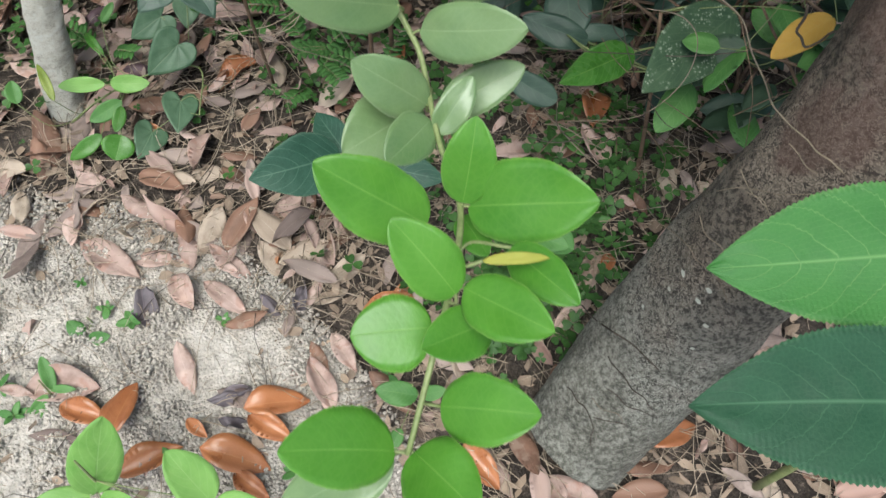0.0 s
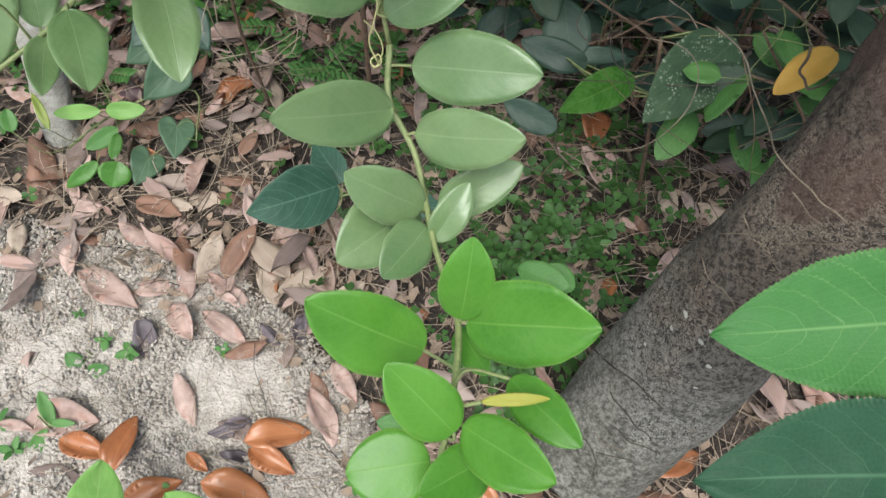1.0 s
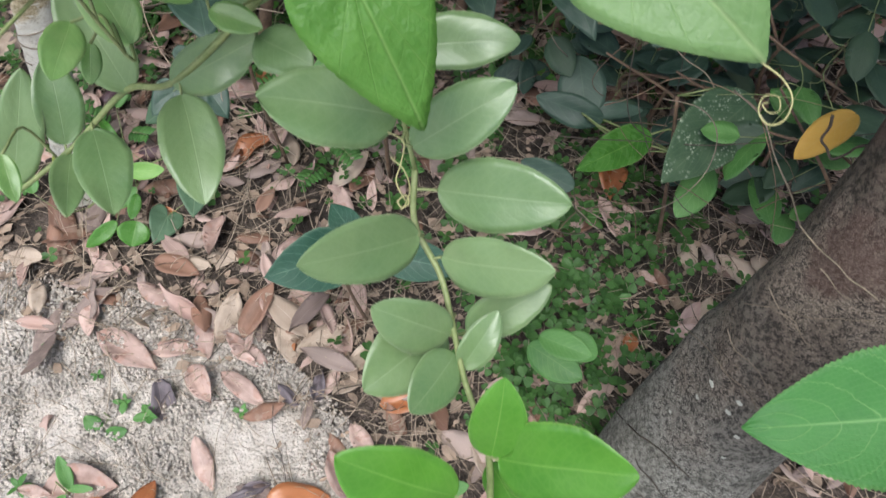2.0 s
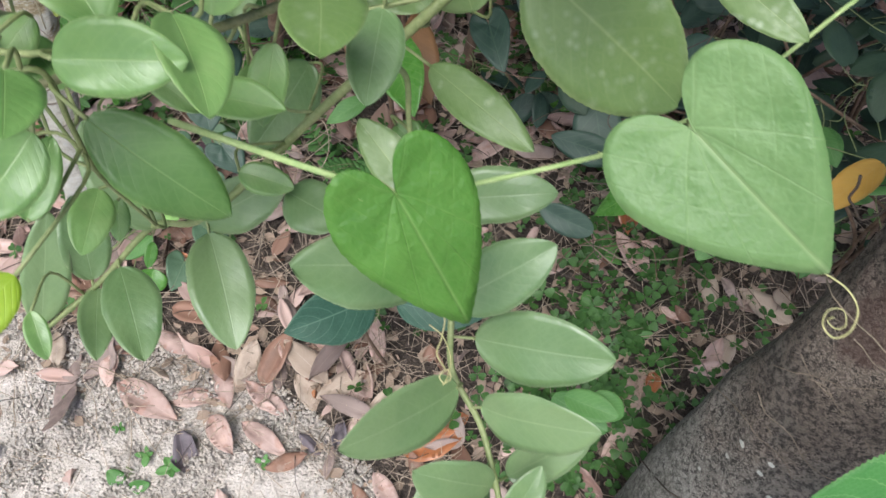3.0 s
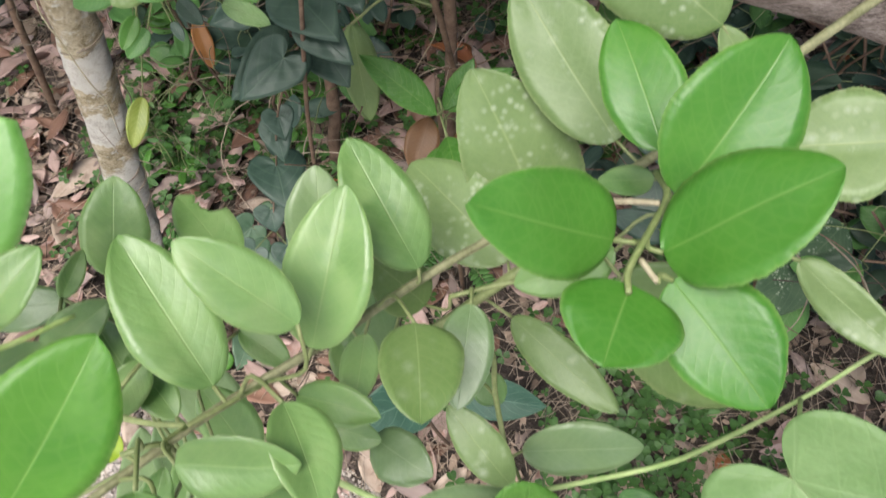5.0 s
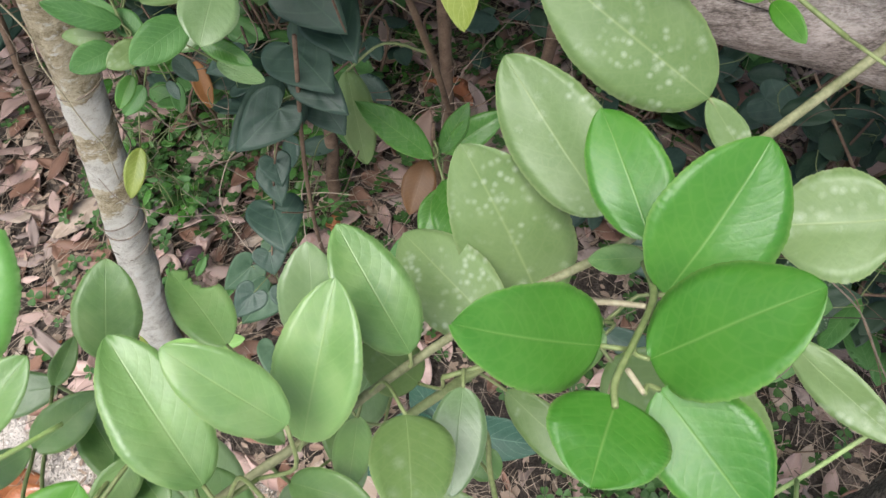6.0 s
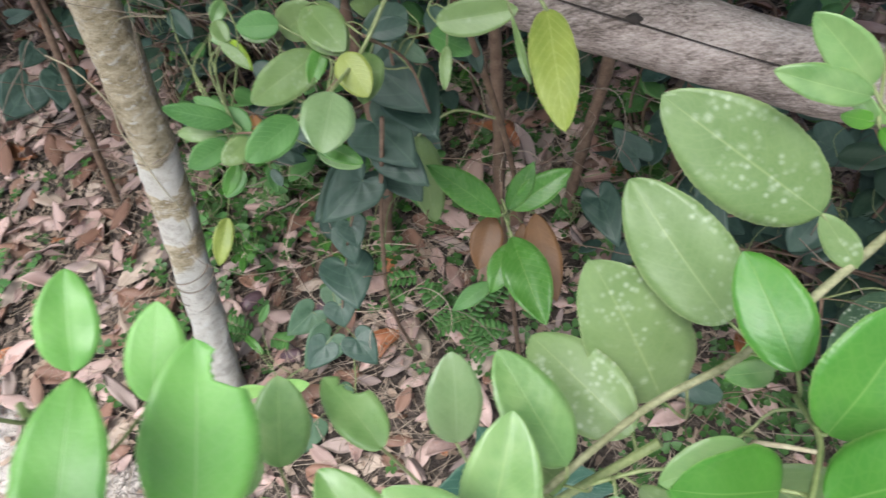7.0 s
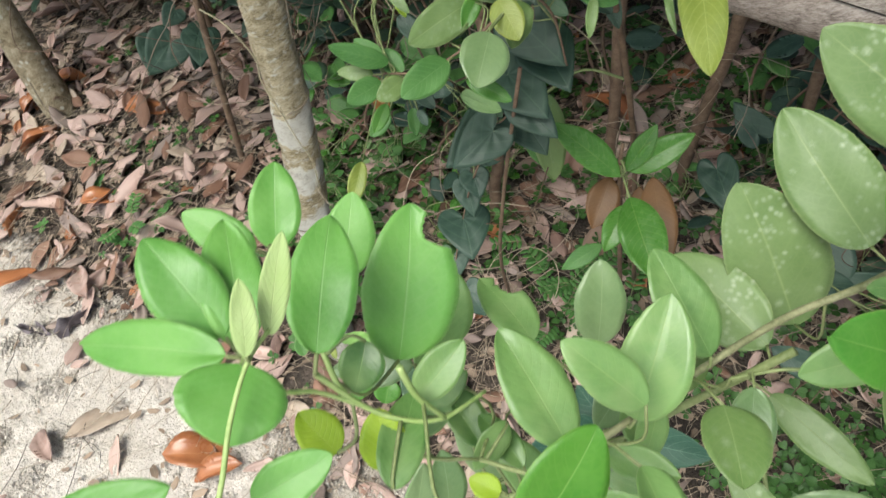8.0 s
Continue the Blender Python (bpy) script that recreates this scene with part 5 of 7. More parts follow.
tube("wire", [(0.529, 0.731, 0.522, 0.0014), (0.531, 0.728, 0.510, 0.0014), (0.529, 0.725, 0.496, 0.0013), (0.529, 0.712, 0.500, 0.0013), (0.528, 0.697, 0.504, 0.0012), (0.536, 0.695, 0.514, 0.0012), (0.540, 0.694, 0.525, 0.0012), (0.551, 0.691, 0.533, 0.0011), (0.563, 0.688, 0.544, 0.0011), (0.570, 0.684, 0.555, 0.0010), (0.579, 0.682, 0.563, 0.0010)], root_dark, tangle, 6, 6)
tube("wire", [(0.475, 0.424, 0.031, 0.0006), (0.444, 0.434, 0.086, 0.0006), (0.420, 0.449, 0.153, 0.0005), (0.405, 0.457, 0.152, 0.0005), (0.395, 0.462, 0.151, 0.0005), (0.379, 0.504, 0.128, 0.0004), (0.368, 0.537, 0.092, 0.0004)], dry_stem, tangle, 6, 6)
tube("wire", [(0.346, 0.890, 0.133, 0.0010), (0.375, 0.887, 0.132, 0.0010), (0.402, 0.868, 0.131, 0.0009), (0.419, 0.859, 0.129, 0.0008), (0.437, 0.845, 0.130, 0.0007)], dry_stem, tangle, 6, 6)
tube("wire", [(0.352, 0.875, 0.215, 0.0008), (0.355, 0.865, 0.196, 0.0007), (0.361, 0.847, 0.177, 0.0007), (0.401, 0.831, 0.154, 0.0006), (0.424, 0.824, 0.131, 0.0006)], root_dark, tangle, 6, 6)
leaf(twig, (0.196, 0.453, 0.757), (0.241, 0.436, 0.777), 0.026, (-0.51, -0.62, 0.59), .1, "citrus", dusty)
leaf(twig, (0.186, 0.458, 0.766), (0.146, 0.424, 0.802), 0.026, (0.77, -0.34, 0.54), .1, "citrus", dusty)
leaf(twig, (0.194, 0.478, 0.771), (0.248, 0.462, 0.785), 0.031, (-0.37, -0.60, 0.71), .1, "citrus", dusty)
leaf(twig, (0.200, 0.424, 0.741), (0.169, 0.424, 0.768), 0.024, (0.46, -0.72, 0.52), .12, "citrus", dusty)
leaf(twig, (0.207, 0.431, 0.728), (0.244, 0.447, 0.743), 0.021, (-0.04, -0.65, 0.76), .1, "citrus", dusty)
leaf(twig, (0.205, 0.410, 0.739), (0.220, 0.429, 0.755), 0.015, (-0.01, -0.64, 0.77), .1, "citrus", dusty)
leaf(twig, (0.197, 0.433, 0.729), (0.164, 0.401, 0.734), 0.032, (0.45, -0.32, 0.83), .1, "citrus", dusty)
leaf(twig, (0.202, 0.415, 0.742), (0.185, 0.388, 0.747), 0.021, (0.46, -0.13, 0.88), .1, "citrus", dusty)
leaf(twig, (0.217, 0.373, 0.742), (0.221, 0.394, 0.772), 0.022, (-0.06, -0.81, 0.59), .1, "citrus", fresh)
leaf(twig, (0.220, 0.372, 0.741), (0.268, 0.361, 0.765), 0.034, (-0.47, -0.49, 0.73), .1, "citrus", fresh)
leaf(twig, (0.203, 0.355, 0.755), (0.163, 0.361, 0.785), 0.029, (0.42, -0.61, 0.68), .1, "citrus", fresh)
leaf(twig, (0.215, 0.323, 0.761), (0.192, 0.339, 0.785), 0.022, (0.27, -0.66, 0.70), .1, "citrus", fresh)
leaf(twig, (0.217, 0.373, 0.731), (0.228, 0.352, 0.736), 0.014, (-0.38, 0.05, 0.92), .1, "citrus", fresh)
leaf(twig, (0.218, 0.326, 0.760), (0.248, 0.305, 0.773), 0.022, (-0.48, -0.17, 0.86), .12, "citrus", fresh)
leaf(twig, (0.235, 0.343, 0.760), (0.258, 0.318, 0.767), 0.017, (-0.44, -0.15, 0.88), .1, "citrus", fresh)
leaf(twig, (0.224, 0.331, 0.772), (0.247, 0.332, 0.774), 0.0045, (-0.1, -0.35, 0.93), .1, "citrus", scorched, "yellow scorched edge")
leaf(twig, (0.207, 0.316, 0.746), (0.177, 0.311, 0.747), 0.029, (0.09, -0.36, 0.93), .1, "citrus", fresh)
leaf(twig, (0.228, 0.318, 0.749), (0.204, 0.302, 0.761), 0.020, (0.51, -0.08, 0.86), .1, "citrus", fresh)
leaf(twig, (0.211, 0.289, 0.737), (0.245, 0.282, 0.756), 0.025, (-0.51, -0.22, 0.83), .1, "citrus", fresh)
leaf(twig, (0.195, 0.273, 0.734), (0.159, 0.266, 0.759), 0.028, (0.59, -0.15, 0.79), .1, "citrus", fresh)
leaf(twig, (0.202, 0.273, 0.734), (0.225, 0.250, 0.750), 0.026, (-0.41, 0.20, 0.89), .1, "citrus", fresh)
leaf(twig, (0.194, 0.274, 0.724), (0.151, 0.255, 0.703), 0.025, (-0.27, -0.38, 0.88), .1, "citrus", dusty)
leaf(twig, (0.176, 0.501, 0.792), (0.126, 0.487, 0.820), 0.033, (0.53, -0.51, 0.68), .1, "citrus", dusty)
leaf(twig, (0.180, 0.519, 0.813), (0.227, 0.519, 0.817), 0.023, (-0.07, -0.65, 0.76), .1, "citrus", dusty)
leaf(twig, (0.184, 0.484, 0.793), (0.225, 0.496, 0.817), 0.026, (-0.23, -0.65, 0.72), .1, "citrus", dusty)
leaf(vine, (0.172, 0.475, 0.884), (0.192, 0.454, 0.840), 0.044, (0.39, -0.85, 0.37), .1, "heart", heart_deep)
leaf(vine, (0.254, 0.488, 0.894), (0.291, 0.453, 0.873), 0.056, (0.09, -0.90, 0.42), .1, "heart", heart_green)
leaf(left, (0.005, 0.524, 0.741), (0.004, 0.551, 0.775), 0.023, (0.51, -0.66, 0.55), .1, "citrus", dusty)
leaf(left, (0.042, 0.541, 0.762), (0.018, 0.572, 0.804), 0.029, (0.44, -0.58, 0.68), .1, "citrus", dusty)
leaf(left, (0.024, 0.524, 0.753), (0.044, 0.478, 0.748), 0.026, (0.28, 0.04, 0.96), .1, "citrus", dusty)
leaf(left, (0.008, 0.520, 0.739), (0.017, 0.482, 0.740), 0.017, (0.42, 0.12, 0.90), .1, "citrus", dusty)
leaf(left, (0.071, 0.533, 0.768), (0.087, 0.482, 0.752), 0.029, (0.27, -0.21, 0.94), .1, "citrus", dusty)
leaf(left, (-0.020, 0.505, 0.732), (-0.005, 0.542, 0.776), 0.022, (0.47, -0.75, 0.47), .1, "citrus", dusty)
leaf(left, (0.066, 0.538, 0.770), (0.111, 0.551, 0.788), 0.025, (-0.03, -0.77, 0.64), .1, "citrus", dusty)
leaf(left, (0.119, 0.602, 0.806), (0.095, 0.561, 0.795), 0.028, (0.44, -0.47, 0.77), .1, "citrus", dusty)
leaf(shrub, (0.093, 0.483, 0.909), (0.124, 0.471, 0.879), 0.022, (0.39, -0.64, 0.66), .1, "citrus", dull)
leaf(shrub, (0.095, 0.483, 0.931), (0.127, 0.483, 0.929), 0.019, (0.05, -0.73, 0.68), .1, "citrus", leaf_green, fold=.25)
leaf(shrub, (0.120, 0.499, 0.929), (0.131, 0.473, 0.920), 0.020, (0.65, -0.00, 0.76), .1, "citrus", leaf_green, fold=.28)
leaf(shrub, (0.195, 0.609, 0.827), (0.166, 0.646, 0.897), 0.049, (0.19, -0.84, 0.51), .05, "citrus", spotted)
leaf(shrub, (0.221, 0.622, 0.878), (0.185, 0.674, 0.916), 0.040, (-0.10, -0.64, 0.76), .05, "citrus", spotted)
leaf(shrub, (0.263, 0.659, 0.899), (0.200, 0.695, 0.943), 0.044, (-0.02, -0.79, 0.61), .05, "citrus", spotted)
leaf(shrub, (0.277, 0.642, 0.881), (0.263, 0.659, 0.899), 0.014, (-0.14, -0.78, 0.61), 0, "citrus", spotted)
leaf(shrub, (0.306, 0.588, 0.913), (0.270, 0.596, 0.902), 0.037, (0.38, -0.43, 0.82), 0, "citrus", spotted)
leaf(shrub, (0.224, 0.547, 0.946), (0.250, 0.574, 0.973), 0.033, (0.00, -0.71, 0.70), .1, "citrus", deep)
leaf(shrub, (0.216, 0.525, 0.955), (0.247, 0.526, 0.984), 0.029, (-0.67, -0.21, 0.71), .1, "citrus", deep)
leaf(shrub, (0.205, 0.529, 0.955), (0.173, 0.522, 0.983), 0.025, (0.62, -0.53, 0.58), .1, "citrus", deep)
leaf(shrub, (0.225, 0.573, 0.933), (0.214, 0.611, 0.949), 0.024, (-0.22, -0.43, 0.87), .1, "citrus", deep)
leaf(shrub, (0.230, 0.592, 0.892), (0.210, 0.589, 0.897), 0.011, (0.25, -0.47, 0.85), .1, "citrus", leaf_green)
leaf(shrub, (0.217, 0.517, 0.956), (0.235, 0.490, 0.946), 0.025, (-0.16, -0.48, 0.86), .1, "citrus", deep)
leaf(shrub, (0.207, 0.514, 0.960), (0.199, 0.494, 0.962), 0.027, (0.12, 0.02, 0.99), .1, "citrus", deep)
leaf(shrub, (0.214, 0.550, 0.898), (0.264, 0.525, 0.860), 0.043, (0.04, -0.80, 0.59), .1, "citrus", olive)
leaf(shrub, (0.213, 0.560, 0.898), (0.180, 0.550, 0.895), 0.02, (0.13, -0.65, 0.75), .1, "citrus", leaf_green)
leaf(shrub, (0.118, 0.525, 0.905), (0.132, 0.564, 0.935), 0.028, (0.01, -0.60, 0.80), .15, "citrus", leaf_green)
leaf(shrub, (0.148, 0.558, 0.894), (0.126, 0.594, 0.921), 0.026, (0.35, -0.40, 0.85), .1, "citrus", leaf_green)
leaf(shrub, (0.099, 0.585, 0.850), (0.102, 0.615, 0.881), 0.026, (0.28, -0.71, 0.65), .1, "citrus", dusty)
leaf(shrub, (0.177, 0.585, 0.851), (0.136, 0.633, 0.857), 0.036, (-0.13, -0.23, 0.97), .1, "citrus", spotted)
leaf(shrub, (0.094, 0.509, 0.916), (0.068, 0.545, 0.941), 0.026, (0.46, -0.26, 0.85), .1, "citrus", leaf_green)
leaf(shrub, (0.069, 0.578, 0.866), (0.039, 0.612, 0.869), 0.023, (0.39, -0.37, 0.85), .1, "citrus", leaf_green, bite=(.72,.17,1))
leaf(shrub, (0.029, 0.567, 0.880), (0.031, 0.599, 0.901), 0.025, (0.4, -0.4, 0.82), .1, "citrus", leaf_green)
leaf(shrub, (0.122, 0.520, 0.932), (0.094, 0.533, 0.956), 0.019, (0.45, -0.45, 0.77), .1, "citrus", leaf_green)
leaf(shrub, (0.146, 0.560, 0.863), (0.129, 0.568, 0.884), 0.022, (0.20, -0.48, 0.85), .1, "citrus", olive)
leaf(shrub, (0.150, 0.531, 0.908), (0.154, 0.498, 0.914), 0.025, (0.13, 0.17, 0.98), .1, "citrus", olive)
leaf(shrub, (0.165, 0.549, 0.884), (0.160, 0.515, 0.875), 0.019, (0.10, -0.27, 0.96), .1, "citrus", dusty)
leaf(shrub, (0.178, 0.565, 0.840), (0.217, 0.528, 0.832), 0.018, (-0.14, -0.36, 0.92), .1, "citrus", spotted)
leaf(shrub, (0.176, 0.498, 0.845), (0.155, 0.522, 0.860), 0.016, (0.15, -0.45, 0.88), .1, "citrus", spotted)
leaf(shrub, (0.270, 0.555, 0.896), (0.296, 0.524, 0.889), 0.015, (-0.47, -0.56, 0.68), 0, "citrus", spotted)
leaf(near, (0.089, 0.475, 0.936), (0.095, 0.455, 0.936), 0.016, (0.48, 0.12, 0.87), .1, "citrus", leaf_green)
leaf(near, (0.089, 0.469, 0.921), (0.075, 0.450, 0.912), 0.017, (0.38, -0.62, 0.69), .1, "citrus", leaf_green)
leaf(near, (0.092, 0.461, 0.983), (0.110, 0.487, 0.998), 0.023, (0.37, -0.62, 0.69), .1, "citrus", fresh)
leaf(near, (-0.049, 0.596, 0.923), (-0.049, 0.631, 0.947), 0.025, (0.48, -0.49, 0.73), .1, "citrus", mint)
leaf(near, (-0.012, 0.582, 0.919), (-0.008, 0.616, 0.940), 0.024, (0.39, -0.53, 0.76), .1, "citrus", mint)
leaf(near, (0.036, 0.524, 0.956), (0.042, 0.570, 0.989), 0.035, (0.48, -0.55, 0.68), .1, "citrus", mint, bite=(.84,.1,1))
leaf(near, (0.027, 0.504, 1.002), (0.026, 0.547, 1.014), 0.022, (0.43, -0.25, 0.87), .1, "citrus", mint)
leaf(near, (0.005, 0.503, 1.008), (-0.007, 0.541, 1.021), 0.020, (0.45, -0.15, 0.88), .1, "citrus", mint)
leaf(near, (0.000, 0.505, 1.011), (-0.023, 0.526, 1.033), 0.022, (0.47, -0.33, 0.82), .1, "citrus", mint)
leaf(near, (-0.006, 0.543, 1.001), (-0.030, 0.550, 1.014), 0.014, (0.32, -0.44, 0.84), .1, "citrus", mint)
leaf(near, (0.006, 0.496, 1.016), (-0.046, 0.499, 1.015), 0.017, (-0.05, -0.40, 0.92), .1, "citrus", mint)
leaf(near, (0.016, 0.491, 1.022), (0.017, 0.469, 1.019), 0.030, (0.52, -0.08, 0.85), .1, "citrus", mint)
leaf(bigplant, (0.549, 0.448, 0.586), (0.384, 0.437, 0.565), 0.095, (-0.09, -0.43, 0.90), .05, "serrate", serrate_green)
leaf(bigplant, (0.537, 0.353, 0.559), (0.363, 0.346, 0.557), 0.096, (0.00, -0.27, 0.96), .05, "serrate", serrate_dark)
leaf(shrub, (0.016, 0.555, 0.885), (-0.023, 0.550, 0.887), 0.017, (0.11, -0.49, 0.87), .1, "citrus", dusty)
leaf(shrub, (0.027, 0.526, 0.901), (0.049, 0.542, 0.908), 0.015, (0.23, -0.64, 0.73), .1, "citrus", leaf_green)
leaf(shrub, (0.021, 0.551, 0.894), (0.029, 0.566, 0.902), 0.008, (0.46, -0.61, 0.65), .1, "citrus", leaf_green)
leaf(shrub, (0.053, 0.519, 0.881), (0.030, 0.548, 0.890), 0.018, (0.30, -0.06, 0.95), .1, "citrus", leaf_green)
leaf(shrub, (0.035, 0.505, 0.934), (0.053, 0.514, 0.937), 0.010, (0.15, -0.59, 0.79), .1, "citrus", leaf_green)
leaf(shrub, (0.105, 0.521, 0.875), (0.135, 0.512, 0.877), 0.015, (-0.13, -0.20, 0.97), .1, "citrus", leaf_green)
leaf(shrub, (0.067, 0.560, 0.845), (0.087, 0.548, 0.835), 0.013, (0.27, -0.32, 0.91), .1, "citrus", leaf_green)
leaf(shrub, (0.074, 0.507, 0.895), (0.054, 0.527, 0.898), 0.013, (0.18, 0.02, 0.98), .1, "citrus", leaf_green)
leaf(shrub, (0.113, 0.549, 0.860), (0.122, 0.532, 0.850), 0.015, (0.18, -0.43, 0.89), .1, "citrus", leaf_green)
leaf(shrub, (0.103, 0.526, 0.826), (0.124, 0.521, 0.821), 0.013, (0.09, -0.42, 0.90), .1, "citrus", leaf_green)
leaf(shrub, (0.119, 0.525, 0.813), (0.144, 0.509, 0.813), 0.022, (-0.16, -0.23, 0.96), .1, "citrus", dusty)
leaf(shrub, (0.164, 0.544, 0.830), (0.173, 0.535, 0.825), 0.014, (0.03, -0.51, 0.86), .1, "citrus", leaf_green)
leaf(shrub, (0.049, 0.519, 0.826), (0.048, 0.491, 0.823), 0.016, (0.48, -0.13, 0.87), .1, "citrus", leaf_green)
leaf(shrub, (0.047, 0.526, 0.808), (0.047, 0.511, 0.799), 0.009, (0.43, -0.42, 0.80), .1, "citrus", leaf_green)
leaf(shrub, (0.064, 0.471, 0.879), (0.071, 0.493, 0.890), 0.013, (0.48, -0.51, 0.71), .1, "citrus", leaf_green)
leaf(shrub, (0.005, 0.489, 0.779), (0.012, 0.471, 0.769), 0.010, (0.52, -0.28, 0.81), .1, "citrus", leaf_green)
leaf(shrub, (0.071, 0.515, 0.818), (0.054, 0.537, 0.843), 0.022, (0.43, -0.52, 0.74), .1, "citrus", leaf_green)
leaf(shrub, (0.127, 0.543, 0.876), (0.120, 0.524, 0.855), 0.014, (0.20, -0.77, 0.61), .1, "citrus", leaf_green)
leaf(shrub, (0.069, 0.519, 0.912), (0.056, 0.502, 0.904), 0.013, (0.46, -0.66, 0.59), .1, "citrus", leaf_green)
leaf(near, (0.060, 0.457, 0.871), (0.043, 0.433, 0.871), 0.016, (0.47, -0.34, 0.81), .1, "citrus", lit_lime)
leaf(near, (0.043, 0.484, 0.888), (0.029, 0.471, 0.882), 0.011, (0.29, -0.61, 0.74), .1, "citrus", lit_lime)
leaf(near, (0.069, 0.491, 0.912), (0.057, 0.495, 0.915), 0.010, (0.21, -0.23, 0.95), .1, "citrus", lit_lime)
leaf(near, (0.024, 0.486, 0.965), (0.012, 0.495, 0.976), 0.015, (0.46, -0.33, 0.83), .1, "citrus", lit_lime)
leaf(near, (0.039, 0.483, 0.959), (0.037, 0.500, 0.970), 0.016, (0.37, -0.51, 0.77), .1, "citrus", lit_lime)
leaf(near, (0.018, 0.460, 1.000), (0.039, 0.474, 1.002), 0.014, (0.19, -0.44, 0.88), .1, "citrus", mint)
leaf(near, (0.045, 0.476, 0.964), (0.046, 0.510, 0.962), 0.016, (0.34, 0.05, 0.94), .1, "citrus", leaf_green)
leaf(near, (0.044, 0.512, 0.951), (0.060, 0.531, 0.959), 0.015, (0.19, -0.50, 0.85), .1, "citrus", leaf_green)
leaf(near, (0.030, 0.522, 0.975), (0.026, 0.507, 0.966), 0.016, (0.34, -0.54, 0.77), .1, "citrus", leaf_green)
leaf(near, (-0.016, 0.439, 1.034), (0.015, 0.454, 1.034), 0.015, (0.21, -0.42, 0.88), .1, "citrus", mint)
leaf(near, (0.025, 0.487, 1.035), (0.026, 0.501, 1.050), 0.007, (0.52, -0.65, 0.55), 0, "citrus", bud)
leaf(near, (0.028, 0.495, 1.032), (0.034, 0.515, 1.050), 0.008, (0.44, -0.66, 0.61), 0, "citrus", bud)
leaf(climber, (-0.386, 1.451, 0.261), (-0.363, 1.385, 0.207), 0.034, (0.4, -0.7, 0.6), .1, "citrus", amber_dead, "dead orange-brown leaf")
leaf(climber, (0.015, 1.022, 0.598), (0.017, 0.980, 0.498), 0.040, (0.2, -0.7, 0.68), .1, "citrus", olive)
# some climber leaves borrow duller, darker materials: their shade is put into the colour
leaf(climber, (-0.067, 0.837, 0.824), (-0.106, 0.830, 0.851), 0.017, (0.51, -0.66, 0.56), .1, "citrus", weed_green)
leaf(climber, (-0.074, 0.848, 0.820), (-0.098, 0.858, 0.832), 0.011, (0.14, -0.59, 0.80), .1, "citrus", weed_green)
leaf(climber, (-0.083, 0.836, 0.814), (-0.112, 0.837, 0.819), 0.013, (0.13, -0.68, 0.72), .1, "citrus", olive)
leaf(climber, (-0.073, 0.824, 0.816), (-0.096, 0.803, 0.818), 0.020, (0.55, -0.54, 0.64), .1, "citrus", weed_green)
leaf(climber, (-0.016, 0.825, 0.830), (-0.048, 0.794, 0.827), 0.026, (0.47, -0.56, 0.68), .1, "citrus", weed_green)
leaf(climber, (-0.056, 0.827, 0.815), (-0.073, 0.806, 0.815), 0.018, (0.59, -0.45, 0.67), .1, "citrus", olive)
leaf(climber, (-0.060, 0.838, 0.811), (-0.075, 0.853, 0.824), 0.017, (0.23, -0.51, 0.83), .1, "citrus", weed_green)
leaf(climber, (0.027, 0.796, 0.876), (0.020, 0.759, 0.864), 0.033, (0.38, -0.36, 0.85), .1, "citrus", dusty)
leaf(climber, (0.007, 0.785, 0.848), (0.037, 0.774, 0.835), 0.013, (0.12, -0.62, 0.78), .1, "citrus", sap_green)
leaf(climber, (-0.065, 0.880, 0.878), (-0.058, 0.868, 0.868), 0.013, (0.27, -0.51, 0.81), .1, "citrus", olive)
leaf(climber, (-0.022, 0.878, 0.869), (-0.051, 0.876, 0.873), 0.020, (0.13, -0.79, 0.60), .1, "citrus", weed_green)
leaf(climber, (-0.062, 0.867, 0.869), (-0.044, 0.853, 0.855), 0.009, (0.15, -0.57, 0.81), .1, "citrus", olive)
leaf(climber, (0.002, 0.862, 0.853), (-0.045, 0.834, 0.842), 0.030, (0.30, -0.74, 0.60), .25, "citrus", olive)
leaf(climber, (0.002, 0.878, 0.877), (0.026, 0.848, 0.864), 0.027, (-0.07, -0.45, 0.89), .1, "citrus", olive)
leaf(climber, (0.027, 0.839, 0.869), (0.041, 0.816, 0.851), 0.023, (0.13, -0.58, 0.81), .1, "citrus", yellowing)
leaf(climber, (0.008, 0.867, 0.856), (-0.004, 0.844, 0.842), 0.014, (0.36, -0.62, 0.70), .1, "citrus", sap_green)
leaf(climber, (0.065, 0.879, 0.854), (0.037, 0.874, 0.855), 0.017, (0.18, -0.78, 0.60), .1, "citrus", blue_green)
leaf(climber, (0.087, 0.864, 0.864), (0.141, 0.864, 0.866), 0.024, (-0.03, -0.80, 0.60), .1, "citrus", olive)
leaf(climber, (0.077, 0.891, 0.835), (0.107, 0.864, 0.835), 0.019, (-0.42, -0.47, 0.78), .1, "citrus", weed_green)
leaf(climber, (-0.054, 0.829, 0.779), (-0.047, 0.819, 0.770), 0.008, (0.26, -0.50, 0.82), .1, "citrus", blue_green)
leaf(climber, (-0.083, 0.839, 0.778), (-0.094, 0.819, 0.766), 0.013, (0.40, -0.62, 0.67), .1, "citrus", sap_green)
leaf(climber, (0.159, 0.846, 0.875), (0.163, 0.767, 0.851), 0.029, (-0.06, -0.29, 0.96), .05, "citrus", yellowing)
leaf(climber, (0.137, 0.861, 0.865), (0.145, 0.824, 0.837), 0.007, (-0.65, -0.54, 0.54), .05, "citrus", olive)
leaf(climber, (-0.177, 0.919, 0.617), (-0.189, 0.878, 0.591), 0.020, (0.42, -0.58, 0.70), .1, "citrus", yellowing)
